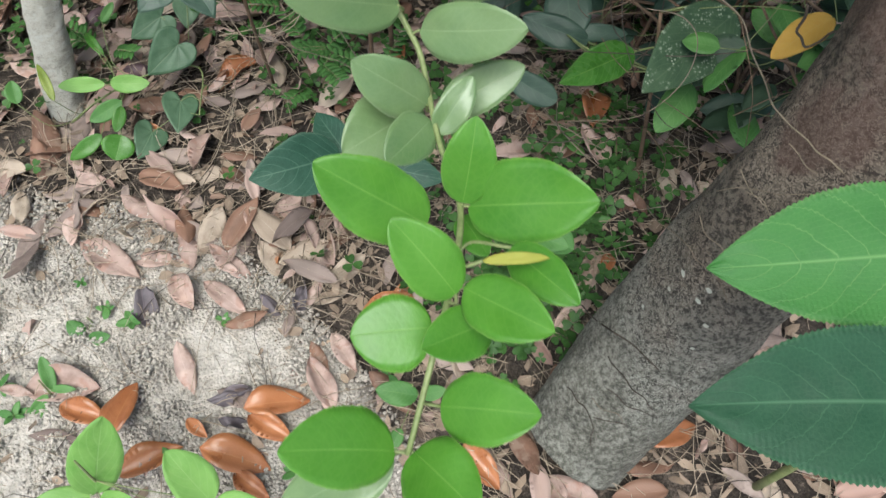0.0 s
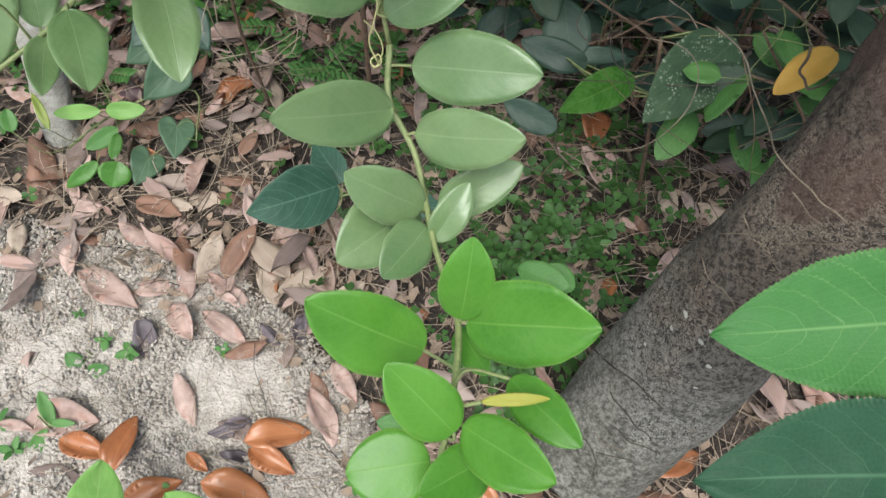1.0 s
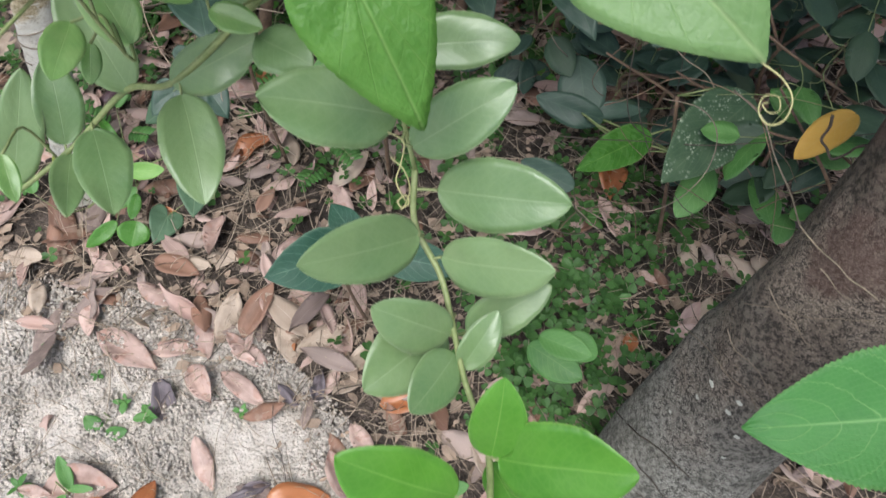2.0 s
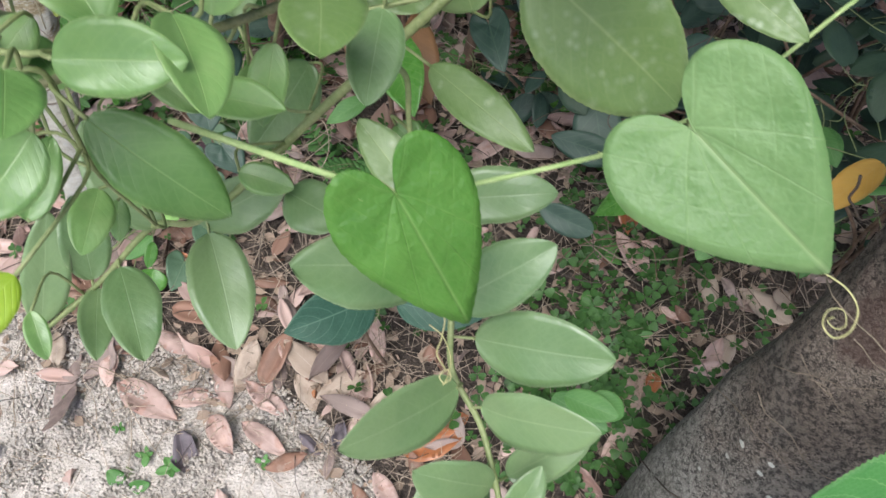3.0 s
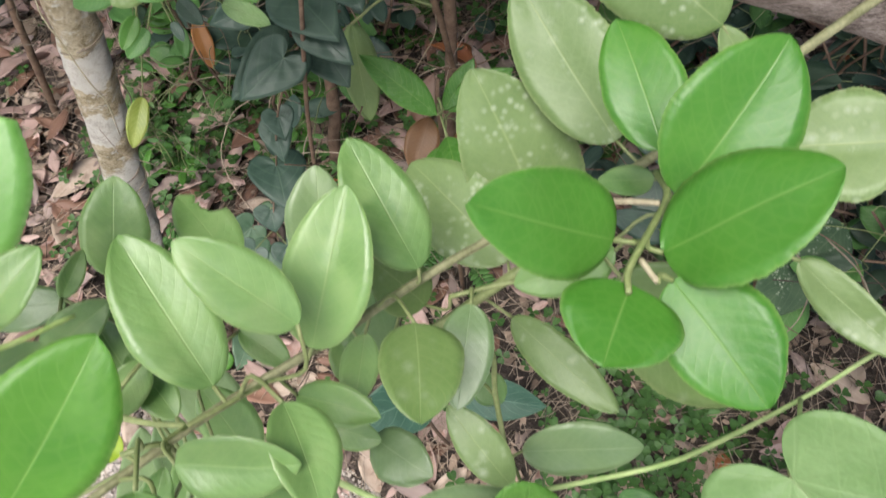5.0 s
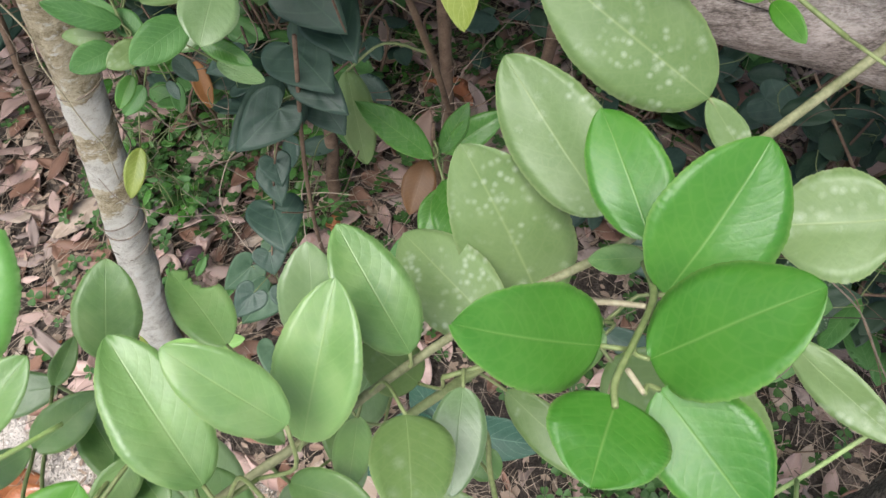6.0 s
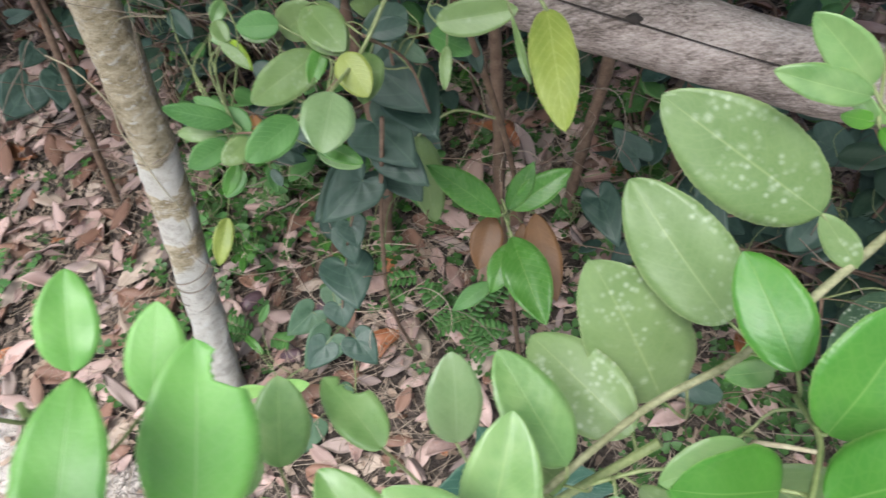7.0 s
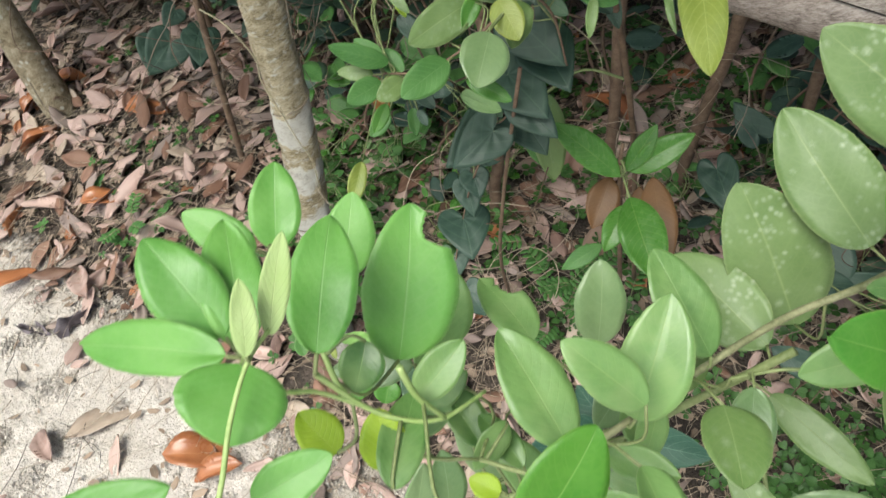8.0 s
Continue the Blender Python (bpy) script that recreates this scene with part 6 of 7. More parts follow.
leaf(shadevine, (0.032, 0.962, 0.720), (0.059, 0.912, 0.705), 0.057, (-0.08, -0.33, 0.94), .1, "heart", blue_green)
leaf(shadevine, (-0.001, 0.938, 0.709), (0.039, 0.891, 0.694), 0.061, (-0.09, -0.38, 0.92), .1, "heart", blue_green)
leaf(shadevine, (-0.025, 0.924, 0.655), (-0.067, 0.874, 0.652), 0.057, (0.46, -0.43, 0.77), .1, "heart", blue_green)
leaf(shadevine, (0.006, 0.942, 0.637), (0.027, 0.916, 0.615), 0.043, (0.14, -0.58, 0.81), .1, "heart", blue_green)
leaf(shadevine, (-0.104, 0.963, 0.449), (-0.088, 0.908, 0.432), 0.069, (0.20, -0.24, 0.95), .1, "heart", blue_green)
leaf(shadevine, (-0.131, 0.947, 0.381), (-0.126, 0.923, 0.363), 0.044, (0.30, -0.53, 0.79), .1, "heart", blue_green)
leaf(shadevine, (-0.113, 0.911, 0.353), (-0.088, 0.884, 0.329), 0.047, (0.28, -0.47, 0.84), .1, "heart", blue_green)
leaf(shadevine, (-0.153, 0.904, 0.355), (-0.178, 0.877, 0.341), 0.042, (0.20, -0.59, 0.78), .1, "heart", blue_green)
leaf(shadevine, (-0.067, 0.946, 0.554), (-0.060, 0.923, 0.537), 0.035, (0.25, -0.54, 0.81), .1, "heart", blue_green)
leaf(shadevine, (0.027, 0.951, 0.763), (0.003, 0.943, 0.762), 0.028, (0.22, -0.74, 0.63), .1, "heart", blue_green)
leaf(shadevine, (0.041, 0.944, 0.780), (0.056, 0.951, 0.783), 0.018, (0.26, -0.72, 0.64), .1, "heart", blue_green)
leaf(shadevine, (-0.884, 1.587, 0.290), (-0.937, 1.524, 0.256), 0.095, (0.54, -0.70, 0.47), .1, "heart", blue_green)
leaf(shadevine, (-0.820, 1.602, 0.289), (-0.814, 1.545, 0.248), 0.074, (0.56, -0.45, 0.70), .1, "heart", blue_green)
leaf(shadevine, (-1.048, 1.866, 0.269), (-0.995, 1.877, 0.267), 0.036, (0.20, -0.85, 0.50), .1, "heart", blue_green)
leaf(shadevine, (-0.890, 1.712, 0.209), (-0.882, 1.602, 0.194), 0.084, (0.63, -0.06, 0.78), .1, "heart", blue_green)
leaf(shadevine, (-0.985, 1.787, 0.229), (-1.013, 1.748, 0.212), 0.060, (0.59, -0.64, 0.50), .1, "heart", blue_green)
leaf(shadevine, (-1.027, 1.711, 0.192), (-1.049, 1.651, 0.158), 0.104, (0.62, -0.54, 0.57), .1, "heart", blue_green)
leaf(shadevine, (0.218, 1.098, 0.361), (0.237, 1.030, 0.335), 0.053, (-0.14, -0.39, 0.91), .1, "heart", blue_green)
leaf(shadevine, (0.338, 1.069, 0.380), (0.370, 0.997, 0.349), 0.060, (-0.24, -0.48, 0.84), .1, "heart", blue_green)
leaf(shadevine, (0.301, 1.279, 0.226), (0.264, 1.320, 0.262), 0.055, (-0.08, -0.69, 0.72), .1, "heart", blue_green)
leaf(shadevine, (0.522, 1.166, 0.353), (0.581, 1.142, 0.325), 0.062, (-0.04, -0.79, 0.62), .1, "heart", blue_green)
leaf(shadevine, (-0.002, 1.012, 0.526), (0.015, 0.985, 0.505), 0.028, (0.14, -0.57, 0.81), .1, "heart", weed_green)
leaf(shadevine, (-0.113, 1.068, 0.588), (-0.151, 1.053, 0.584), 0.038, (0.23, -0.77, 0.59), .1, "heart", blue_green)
leaf(sapling, (0.096, 0.960, 0.522), (0.022, 0.993, 0.583), 0.036, (0.25, -0.70, 0.67), .05, "long", sap_green)
leaf(sapling, (0.102, 0.978, 0.509), (0.138, 1.011, 0.550), 0.026, (-0.07, -0.75, 0.66), .05, "long", sap_green)
leaf(sapling, (0.107, 0.978, 0.508), (0.179, 1.005, 0.538), 0.034, (-0.07, -0.66, 0.75), .05, "long", sap_green)
leaf(sapling, (0.106, 0.941, 0.507), (0.136, 0.842, 0.481), 0.051, (-0.05, -0.27, 0.96), .1, "long", sap_green)
leaf(sapling, (0.101, 0.947, 0.487), (0.075, 0.900, 0.458), 0.031, (0.08, -0.55, 0.84), .1, "long", sap_green)
leaf(sapling, (0.084, 0.985, 0.492), (0.061, 0.933, 0.459), 0.039, (0.10, -0.56, 0.82), .1, "long", brown_leaf)
leaf(sapling, (0.132, 0.988, 0.485), (0.149, 0.893, 0.440), 0.042, (-0.01, -0.43, 0.90), .1, "long", brown_leaf)
leaf(sapling, (0.117, 0.990, 0.465), (0.114, 0.932, 0.424), 0.028, (0.04, -0.57, 0.82), .1, "long", brown_leaf)
leaf(sapling, (0.067, 0.974, 0.364), (0.013, 0.943, 0.352), 0.025, (0.11, -0.52, 0.85), .1, "long", weed_green)
leaf(shrub, (0.284, 0.683, 0.926), (0.270, 0.685, 0.930), 0.008, (0.02, -0.81, 0.59), .1, "citrus", fresh)
leaf(shrub, (0.285, 0.680, 0.925), (0.293, 0.660, 0.922), 0.009, (-0.54, -0.33, 0.78), .1, "citrus", fresh)
leaf(shrub, (0.285, 0.683, 0.926), (0.298, 0.685, 0.938), 0.009, (-0.40, -0.73, 0.56), .1, "citrus", leaf_green)
leaf(shrub, (0.284, 0.683, 0.927), (0.275, 0.694, 0.935), 0.008, (-0.30, -0.73, 0.62), .1, "citrus", leaf_green)
leaf(shrub, (0.271, 0.671, 0.954), (0.236, 0.678, 0.966), 0.014, (0.03, -0.80, 0.60), .1, "citrus", leaf_green)
leaf(shrub, (0.272, 0.675, 0.956), (0.249, 0.688, 0.982), 0.017, (-0.11, -0.92, 0.38), .1, "citrus", leaf_green)
leaf(ribbed, (0.062, 0.782, 0.191), (-0.046, 0.721, 0.216), 0.081, (0.43, -0.44, 0.79), .1, "serrate", ribbed_green)
leaf(ribbed, (0.068, 0.786, 0.193), (0.024, 0.844, 0.201), 0.045, (-0.13, -0.24, 0.96), .1, "serrate", ribbed_green)
leaf(ribbed, (0.091, 0.776, 0.187), (0.205, 0.757, 0.176), 0.058, (-0.01, -0.55, 0.84), .1, "serrate", ribbed_green)
leaf(ribbed, (0.350, 0.855, 0.227), (0.280, 0.887, 0.244), 0.039, (-0.10, -0.65, 0.75), .1, "citrus", blue_green)
leaf(understory, (0.456, 0.932, 0.244), (0.350, 0.869, 0.246), 0.053, (0.29, -0.47, 0.84), .05, "serrate", sap_green)
leaf(understory, (0.566, 0.929, 0.321), (0.443, 0.816, 0.296), 0.087, (0.13, -0.35, 0.93), .05, "serrate", mottled)
leaf(understory, (0.531, 0.881, 0.239), (0.481, 0.817, 0.217), 0.046, (-0.03, -0.31, 0.95), .1, "citrus", weed_green)
leaf(understory, (0.385, 1.017, 0.177), (0.373, 1.099, 0.221), 0.072, (-0.19, -0.48, 0.86), .1, "citrus", blue_green)
leaf(understory, (0.411, 1.014, 0.175), (0.311, 1.045, 0.192), 0.047, (-0.10, -0.71, 0.70), .1, "citrus", blue_green)
leaf(understory, (0.376, 1.024, 0.181), (0.470, 1.027, 0.182), 0.028, (0.02, -0.70, 0.71), .1, "citrus", blue_green)
leaf(understory, (0.607, 0.804, 0.438), (0.539, 0.756, 0.426), 0.034, (-0.16, -0.35, 0.92), .1, "citrus", amber)
leaf(understory, (0.285, 0.641, 0.204), (0.346, 0.598, 0.203), 0.044, (-0.25, -0.37, 0.90), .1, "citrus", weed_green)
leaf(understory, (0.312, 0.602, 0.325), (0.344, 0.583, 0.313), 0.031, (0.05, -0.48, 0.88), .1, "citrus", weed_green)
leaf(understory, (0.285, 0.602, 0.324), (0.336, 0.577, 0.330), 0.029, (-0.24, -0.26, 0.94), .1, "citrus", weed_green)
leaf(seedling, (-0.189, 0.349, 0.110), (-0.161, 0.416, 0.202), 0.059, (0.34, -0.81, 0.49), .1, "citrus", seedling_green)
leaf(seedling, (-0.196, 0.346, 0.108), (-0.250, 0.335, 0.126), 0.029, (0.33, -0.15, 0.93), .1, "citrus", seedling_green)
leaf(seedling, (-0.183, 0.346, 0.108), (-0.135, 0.339, 0.127), 0.019, (-0.36, -0.04, 0.93), .1, "citrus", seedling_green)
leaf(seedling, (-0.054, 0.345, 0.106), (-0.099, 0.390, 0.165), 0.050, (0.55, -0.40, 0.73), .1, "citrus", seedling_green)
leaf(seedling, (-0.048, 0.345, 0.107), (0.013, 0.338, 0.125), 0.034, (-0.30, -0.09, 0.95), .1, "citrus", seedling_green)
leaf(weed, (-0.323, 0.497, 0.020), (-0.342, 0.536, 0.041), 0.019, (0.46, -0.23, 0.86), .1, "citrus", weed_green)
leaf(weed, (-0.327, 0.497, 0.020), (-0.292, 0.498, 0.020), 0.012, (0.00, -0.29, 0.96), .1, "citrus", weed_green)
leaf(weed, (-0.331, 0.490, 0.016), (-0.353, 0.465, 0.003), 0.016, (0.22, -0.60, 0.77), .1, "citrus", weed_green)
leaf(weed, (-0.334, 0.476, 0.009), (-0.329, 0.445, -0.007), 0.014, (0.49, -0.34, 0.80), .1, "citrus", weed_green)
leaf(weed, (-0.349, 0.472, 0.007), (-0.384, 0.464, 0.003), 0.009, (-0.02, -0.39, 0.92), .1, "citrus", weed_green)
leaf(weed2, (-0.308, 0.577, 0.006), (-0.333, 0.598, 0.017), 0.023, (0.28, -0.17, 0.94), .1, "citrus", weed_green)
leaf(weed2, (-0.303, 0.574, 0.004), (-0.271, 0.582, 0.008), 0.021, (0.01, -0.47, 0.89), .1, "citrus", weed_green)
leaf(weed2, (-0.307, 0.574, 0.004), (-0.307, 0.554, -0.006), 0.015, (0.45, -0.41, 0.80), .1, "citrus", weed_green)
leaf(weed2, (-0.324, 0.551, -0.031), (-0.303, 0.541, -0.036), 0.014, (0.18, -0.15, 0.97), .1, "citrus", weed_green)
leaf(weed3, (0.177, 0.501, 0.040), (0.121, 0.503, 0.053), 0.034, (0.20, -0.30, 0.93), .1, "citrus", weed_green)
leaf(weed3, (0.181, 0.501, 0.040), (0.215, 0.506, 0.054), 0.021, (-0.30, -0.35, 0.88), .1, "citrus", weed_green)
leaf(weed3, (0.156, 0.460, 0.019), (0.142, 0.430, 0.014), 0.020, (0.08, -0.18, 0.98), .1, "citrus", weed_green)
leaf(treevine, (-0.339, 0.966, 0.100), (-0.412, 0.960, 0.097), 0.025, (0.03, -0.67, 0.74), .1, "citrus", seedling_green)
leaf(treevine, (-0.330, 0.967, 0.100), (-0.268, 0.970, 0.101), 0.029, (0.02, -0.66, 0.75), .1, "citrus", seedling_green)
leaf(treevine, (-0.312, 0.944, 0.087), (-0.360, 0.914, 0.072), 0.028, (0.22, -0.71, 0.67), .1, "citrus", weed_green)
leaf(treevine, (-0.311, 0.936, 0.083), (-0.319, 0.900, 0.064), 0.020, (0.43, -0.49, 0.76), .1, "citrus", sap_green)
leaf(treevine, (-0.351, 0.907, 0.046), (-0.399, 0.870, 0.026), 0.025, (0.26, -0.69, 0.68), .1, "citrus", sap_green)
leaf(treevine, (-0.319, 0.908, 0.046), (-0.327, 0.872, 0.027), 0.050, (0.42, -0.49, 0.76), .1, "citrus", sap_green)
leaf(treevine, (-0.282, 0.932, 0.024), (-0.295, 0.880, 0.020), 0.055, (0.51, -0.20, 0.84), .1, "heart", shade_heart)
leaf(treevine, (-0.237, 0.978, 0.049), (-0.232, 0.919, 0.040), 0.058, (0.35, -0.11, 0.93), .1, "heart", shade_heart)
leaf(treevine, (-0.245, 1.060, 0.092), (-0.292, 1.014, 0.068), 0.071, (0.32, -0.67, 0.67), .1, "heart", shade_heart)
leaf(treevine, (-0.274, 1.100, 0.114), (-0.322, 1.066, 0.096), 0.061, (0.28, -0.72, 0.63), .1, "heart", shade_heart)
leaf(treevine, (-0.251, 1.156, 0.087), (-0.250, 1.120, 0.067), 0.047, (0.34, -0.43, 0.84), .1, "heart", shade_heart)
leaf(treevine, (-0.422, 1.075, 0.102), (-0.464, 1.069, 0.099), 0.019, (0.06, -0.73, 0.68), .1, "citrus", sap_green)
leaf(treevine, (-0.398, 1.072, 0.100), (-0.365, 1.040, 0.083), 0.015, (0.13, -0.36, 0.92), .1, "citrus", sap_green)
leaf(treevine, (-0.371, 1.089, 0.109), (-0.354, 1.118, 0.124), 0.015, (0.44, -0.61, 0.66), .1, "citrus", weed_green)
leaf(treevine, (-0.391, 0.909, 0.126), (-0.418, 0.957, 0.152), 0.014, (0.34, -0.29, 0.90), .1, "citrus", yellowing)
leaf(treevine, (-0.476, 0.934, 0.084), (-0.486, 0.965, 0.101), 0.025, (0.45, -0.30, 0.84), .1, "citrus", weed_green)
leaf(climber, (-0.027, 0.889, 0.853), (0.005, 0.889, 0.872), 0.028, (-0.20, -0.92, 0.33), .1, "citrus", olive)
leaf(climber, (-0.003, 0.889, 0.873), (0.025, 0.854, 0.856), 0.031, (-0.04, -0.47, 0.88), .1, "citrus", olive)
leaf(climber, (0.038, 0.863, 0.847), (0.032, 0.827, 0.835), 0.024, (0.34, -0.35, 0.88), .1, "citrus", olive)
leaf(climber, (-0.003, 0.886, 0.846), (-0.012, 0.856, 0.827), 0.016, (0.35, -0.58, 0.73), .1, "citrus", olive)
leaf(climber, (-0.042, 0.905, 0.842), (-0.066, 0.910, 0.850), 0.020, (0.07, -0.73, 0.68), .1, "citrus", dusty)
leaf(climber, (-0.091, 0.912, 0.844), (-0.075, 0.907, 0.838), 0.012, (0.08, -0.69, 0.72), .1, "citrus", leaf_green)
leaf(climber, (-0.075, 0.909, 0.839), (-0.062, 0.890, 0.823), 0.009, (0.23, -0.53, 0.82), .1, "citrus", lit_lime)
leaf(climber, (-0.083, 0.942, 0.851), (-0.093, 0.928, 0.843), 0.013, (0.47, -0.66, 0.59), .1, "citrus", leaf_green)
leaf(climber, (0.057, 0.929, 0.828), (0.022, 0.914, 0.824), 0.027, (0.25, -0.76, 0.60), .1, "citrus", blue_green)
leaf(climber, (0.073, 0.941, 0.821), (0.100, 0.898, 0.799), 0.026, (-0.09, -0.51, 0.85), .1, "citrus", blue_green)
leaf(climber, (0.041, 0.935, 0.798), (0.064, 0.921, 0.784), 0.015, (0.02, -0.69, 0.73), .1, "citrus", shade_heart)
leaf(climber, (0.093, 0.960, 0.781), (0.104, 0.929, 0.758), 0.015, (0.02, -0.60, 0.80), .1, "citrus", blue_green)
leaf(climber, (0.090, 0.868, 0.841), (0.086, 0.843, 0.824), 0.009, (0.16, -0.57, 0.81), .1, "citrus", olive)
leaf(climber, (-0.033, 0.866, 0.789), (-0.060, 0.857, 0.787), 0.017, (0.21, -0.73, 0.65), .1, "citrus", dusty)
leaf(climber, (-0.019, 0.842, 0.781), (0.013, 0.832, 0.768), 0.016, (0.12, -0.62, 0.78), .1, "citrus", heart_green)
leaf(climber, (-0.071, 0.881, 0.756), (-0.054, 0.866, 0.743), 0.015, (0.20, -0.53, 0.82), .1, "citrus", blue_green)
leaf(climber, (-0.095, 0.861, 0.747), (-0.111, 0.842, 0.737), 0.016, (0.37, -0.66, 0.65), .1, "citrus", weed_green)
leaf(climber, (-0.080, 0.879, 0.732), (-0.077, 0.859, 0.717), 0.012, (0.35, -0.52, 0.78), .1, "citrus", weed_green)
leaf(climber, (-0.193, 1.051, 0.775), (-0.174, 1.029, 0.756), 0.019, (0.22, -0.52, 0.83), .1, "citrus", blue_green)
leaf(climber, (-0.117, 1.012, 0.733), (-0.093, 0.990, 0.713), 0.022, (0.15, -0.57, 0.81), .1, "citrus", blue_green)
leaf(climber, (0.026, 0.987, 0.788), (0.003, 0.975, 0.809), 0.017, (0.63, -0.72, 0.30), .1, "citrus", olive)
leaf(climber, (-0.011, 0.966, 0.805), (-0.018, 0.992, 0.825), 0.019, (0.20, -0.55, 0.81), .1, "citrus", blue_green)
leaf(shadevine, (0.017, 0.947, 0.762), (0.057, 0.916, 0.733), 0.054, (0.06, -0.64, 0.76), .1, "heart", blue_green)
leaf(shadevine, (0.012, 0.915, 0.691), (0.045, 0.890, 0.668), 0.040, (0.11, -0.60, 0.79), .1, "heart", blue_green)
leaf(shadevine, (-0.020, 0.907, 0.666), (-0.060, 0.874, 0.650), 0.049, (0.24, -0.64, 0.73), .1, "heart", blue_green)
leaf(shadevine, (-0.087, 0.967, 0.511), (-0.078, 0.935, 0.487), 0.037, (0.26, -0.53, 0.81), .1, "heart", blue_green)
leaf(vine, (0.165, 0.475, 0.884), (0.161, 0.472, 0.886), 0.003, (0.57, -0.12, 0.81), .1, "citrus", bud)
leaf(vine, (0.165, 0.476, 0.884), (0.162, 0.475, 0.888), 0.002, (0.72, -0.39, 0.58), .1, "citrus", bud)


# ---- stalks: every leaf is joined to the nearest stem of its plant ----
def join_leaves():
    for blade, stand, parent, base, way, length in leaf_bases:
        line = stem_points.get(parent.name)
        if not line:
            continue
        line = np.asarray(line)[:, :3]
        end = Vector(line[np.argmin(((line - np.array(base)) ** 2).sum(1))])
        gap = (end - base).length
        if gap < 0.002 or gap > 0.3:
            continue
        mid = base.lerp(end, 0.5) - way * min(0.3 * gap, 0.02)
        r = 0.0007 if length < 0.09 else 0.0016
        home = stand.inverted()
        verts, faces = tube_data([(*(home @ base), r), (*(home @ mid), r), (*(home @ end), r * 1.1)], 5, 4)
        part("stalk", mesh_of("stalk", verts, faces, twig_green), blade)


join_leaves()

# ---- fallen leaves ----
rng = random.Random(7)
dry_kinds = []
for i in range(18):
    mat = (dry_pink, dry_pink, dry_grey, (dry_brown, dry_tan, dry_brown)[i // 6], dry_orange, dry_pink)[i % 6]
    ratio, curl = rng.uniform(0.3, 0.46) + (0.1 if mat is dry_orange else 0), rng.uniform(-0.9, 1.4)
    crisp = 0.12
    fold = rng.uniform(0.55, 1.1) if mat is dry_orange else rng.uniform(-0.25, 0.85)
    data = blade_data("lance", 1.0, ratio, rng.uniform(-0.05, 0.2), i * 2.3, fold, crisp, 11, 4, curl * 0.4, 0.006)
    dry_kinds.append((mesh_of("fallen_leaf", data[0], data[1], mat, data[2], shell=len(data[0]) // 2), data, mat))
WORDS = {dry_pink: "dry pinkish-brown fallen leaf lying on the soil", dry_grey: "dry grey-brown fallen leaf lying on the soil", dry_orange: "dry orange-brown fallen leaf lying on the soil", dry_brown: "dark brown decaying fallen leaf lying on the soil", dry_tan: "pale tan dry fallen leaf lying on the soil"}


def lying(x, y, lift, length, turn, tilt, tip):
    n = Vector((math.sin(tilt) * math.cos(tip), math.sin(tilt) * math.sin(tip), math.cos(tilt)))
    y_axis = Vector((math.cos(turn), math.sin(turn), 0))
    y_axis = (y_axis - y_axis.dot(n) * n).normalized()
    m = Matrix((y_axis.cross(n), y_axis, n)).transposed().to_4x4()
    return Matrix.Translation((x, y, ground_height(x, y) + lift)) @ m @ Matrix.Scale(length, 4)


def fallen(x, y, length, turn, pick, tilt=0.1, tip=0.0, lift=0.006):
    me, _, mat = dry_kinds[pick]
    ob = new("fallen_leaf", me)
    ob.matrix_basis = lying(x, y, lift, length, turn, tilt, tip)
    return tagged(ob, WORDS[mat], "leaf", "fallen leaves")


fallen(-0.355, 0.734, 0.128, -0.53, 0, 0.05, 0.0, 0.012)
fallen(-0.308, 0.811, 0.087, -0.44, 1, 0.12, 1.7, 0.012)
fallen(-0.485, 0.968, 0.118, -1.13, 3, 0.09, 3.4, 0.012)
fallen(-0.389, 0.825, 0.053, 0.40, 5, 0.06, 5.1, 0.012)
fallen(-0.437, 0.688, 0.095, 1.42, 2, 0.13, 0.5, 0.012)
fallen(-0.200, 0.678, 0.080, -0.90, 5, 0.10, 2.2, 0.012)
fallen(-0.147, 0.666, 0.087, -0.61, 7, 0.07, 3.9, 0.012)
fallen(-0.078, 0.740, 0.088, -0.83, 9, 0.14, 5.6, 0.012)
fallen(-0.150, 0.727, 0.088, -0.60, 11, 0.11, 1.0, 0.012)
fallen(-0.201, 0.765, 0.082, -1.21, 1, 0.08, 2.7, 0.012)
fallen(-0.166, 0.571, 0.078, -1.15, 13, 0.05, 4.4, 0.012)
fallen(0.065, 0.486, 0.080, 2.14, 5, 0.12, 6.1, 0.012)
fallen(0.048, 0.596, 0.077, -0.99, 0, 0.09, 1.6, 0.012)
fallen(0.108, 0.535, 0.085, -0.68, 3, 0.06, 3.3, 0.012)
fallen(-0.225, 0.433, 0.078, 1.40, 4, 0.13, 5.0, 0.02)
fallen(-0.308, 0.476, 0.074, -0.26, 10, 0.10, 0.4, 0.02)
fallen(-0.055, 0.476, 0.085, 0.26, 4, 0.07, 2.1, 0.02)
fallen(-0.049, 0.471, 0.069, -0.46, 16, 0.14, 3.8, 0.02)
fallen(-0.132, 0.463, 0.039, -0.66, 10, 0.11, 5.5, 0.02)
fallen(-0.105, 0.422, 0.093, -0.18, 4, 0.08, 0.9, 0.02)
fallen(-0.208, 0.386, 0.087, 0.49, 10, 0.05, 2.6, 0.02)
fallen(-0.057, 0.396, 0.056, -0.57, 16, 0.12, 4.3, 0.02)
fallen(0.263, 0.439, 0.076, -0.95, 1, 0.09, 6.0, 0.012)
fallen(0.482, 0.449, 0.086, 0.42, 4, 0.06, 1.4, 0.02)
fallen(0.613, 0.564, 0.050, 0.88, 16, 0.13, 3.1, 0.02)
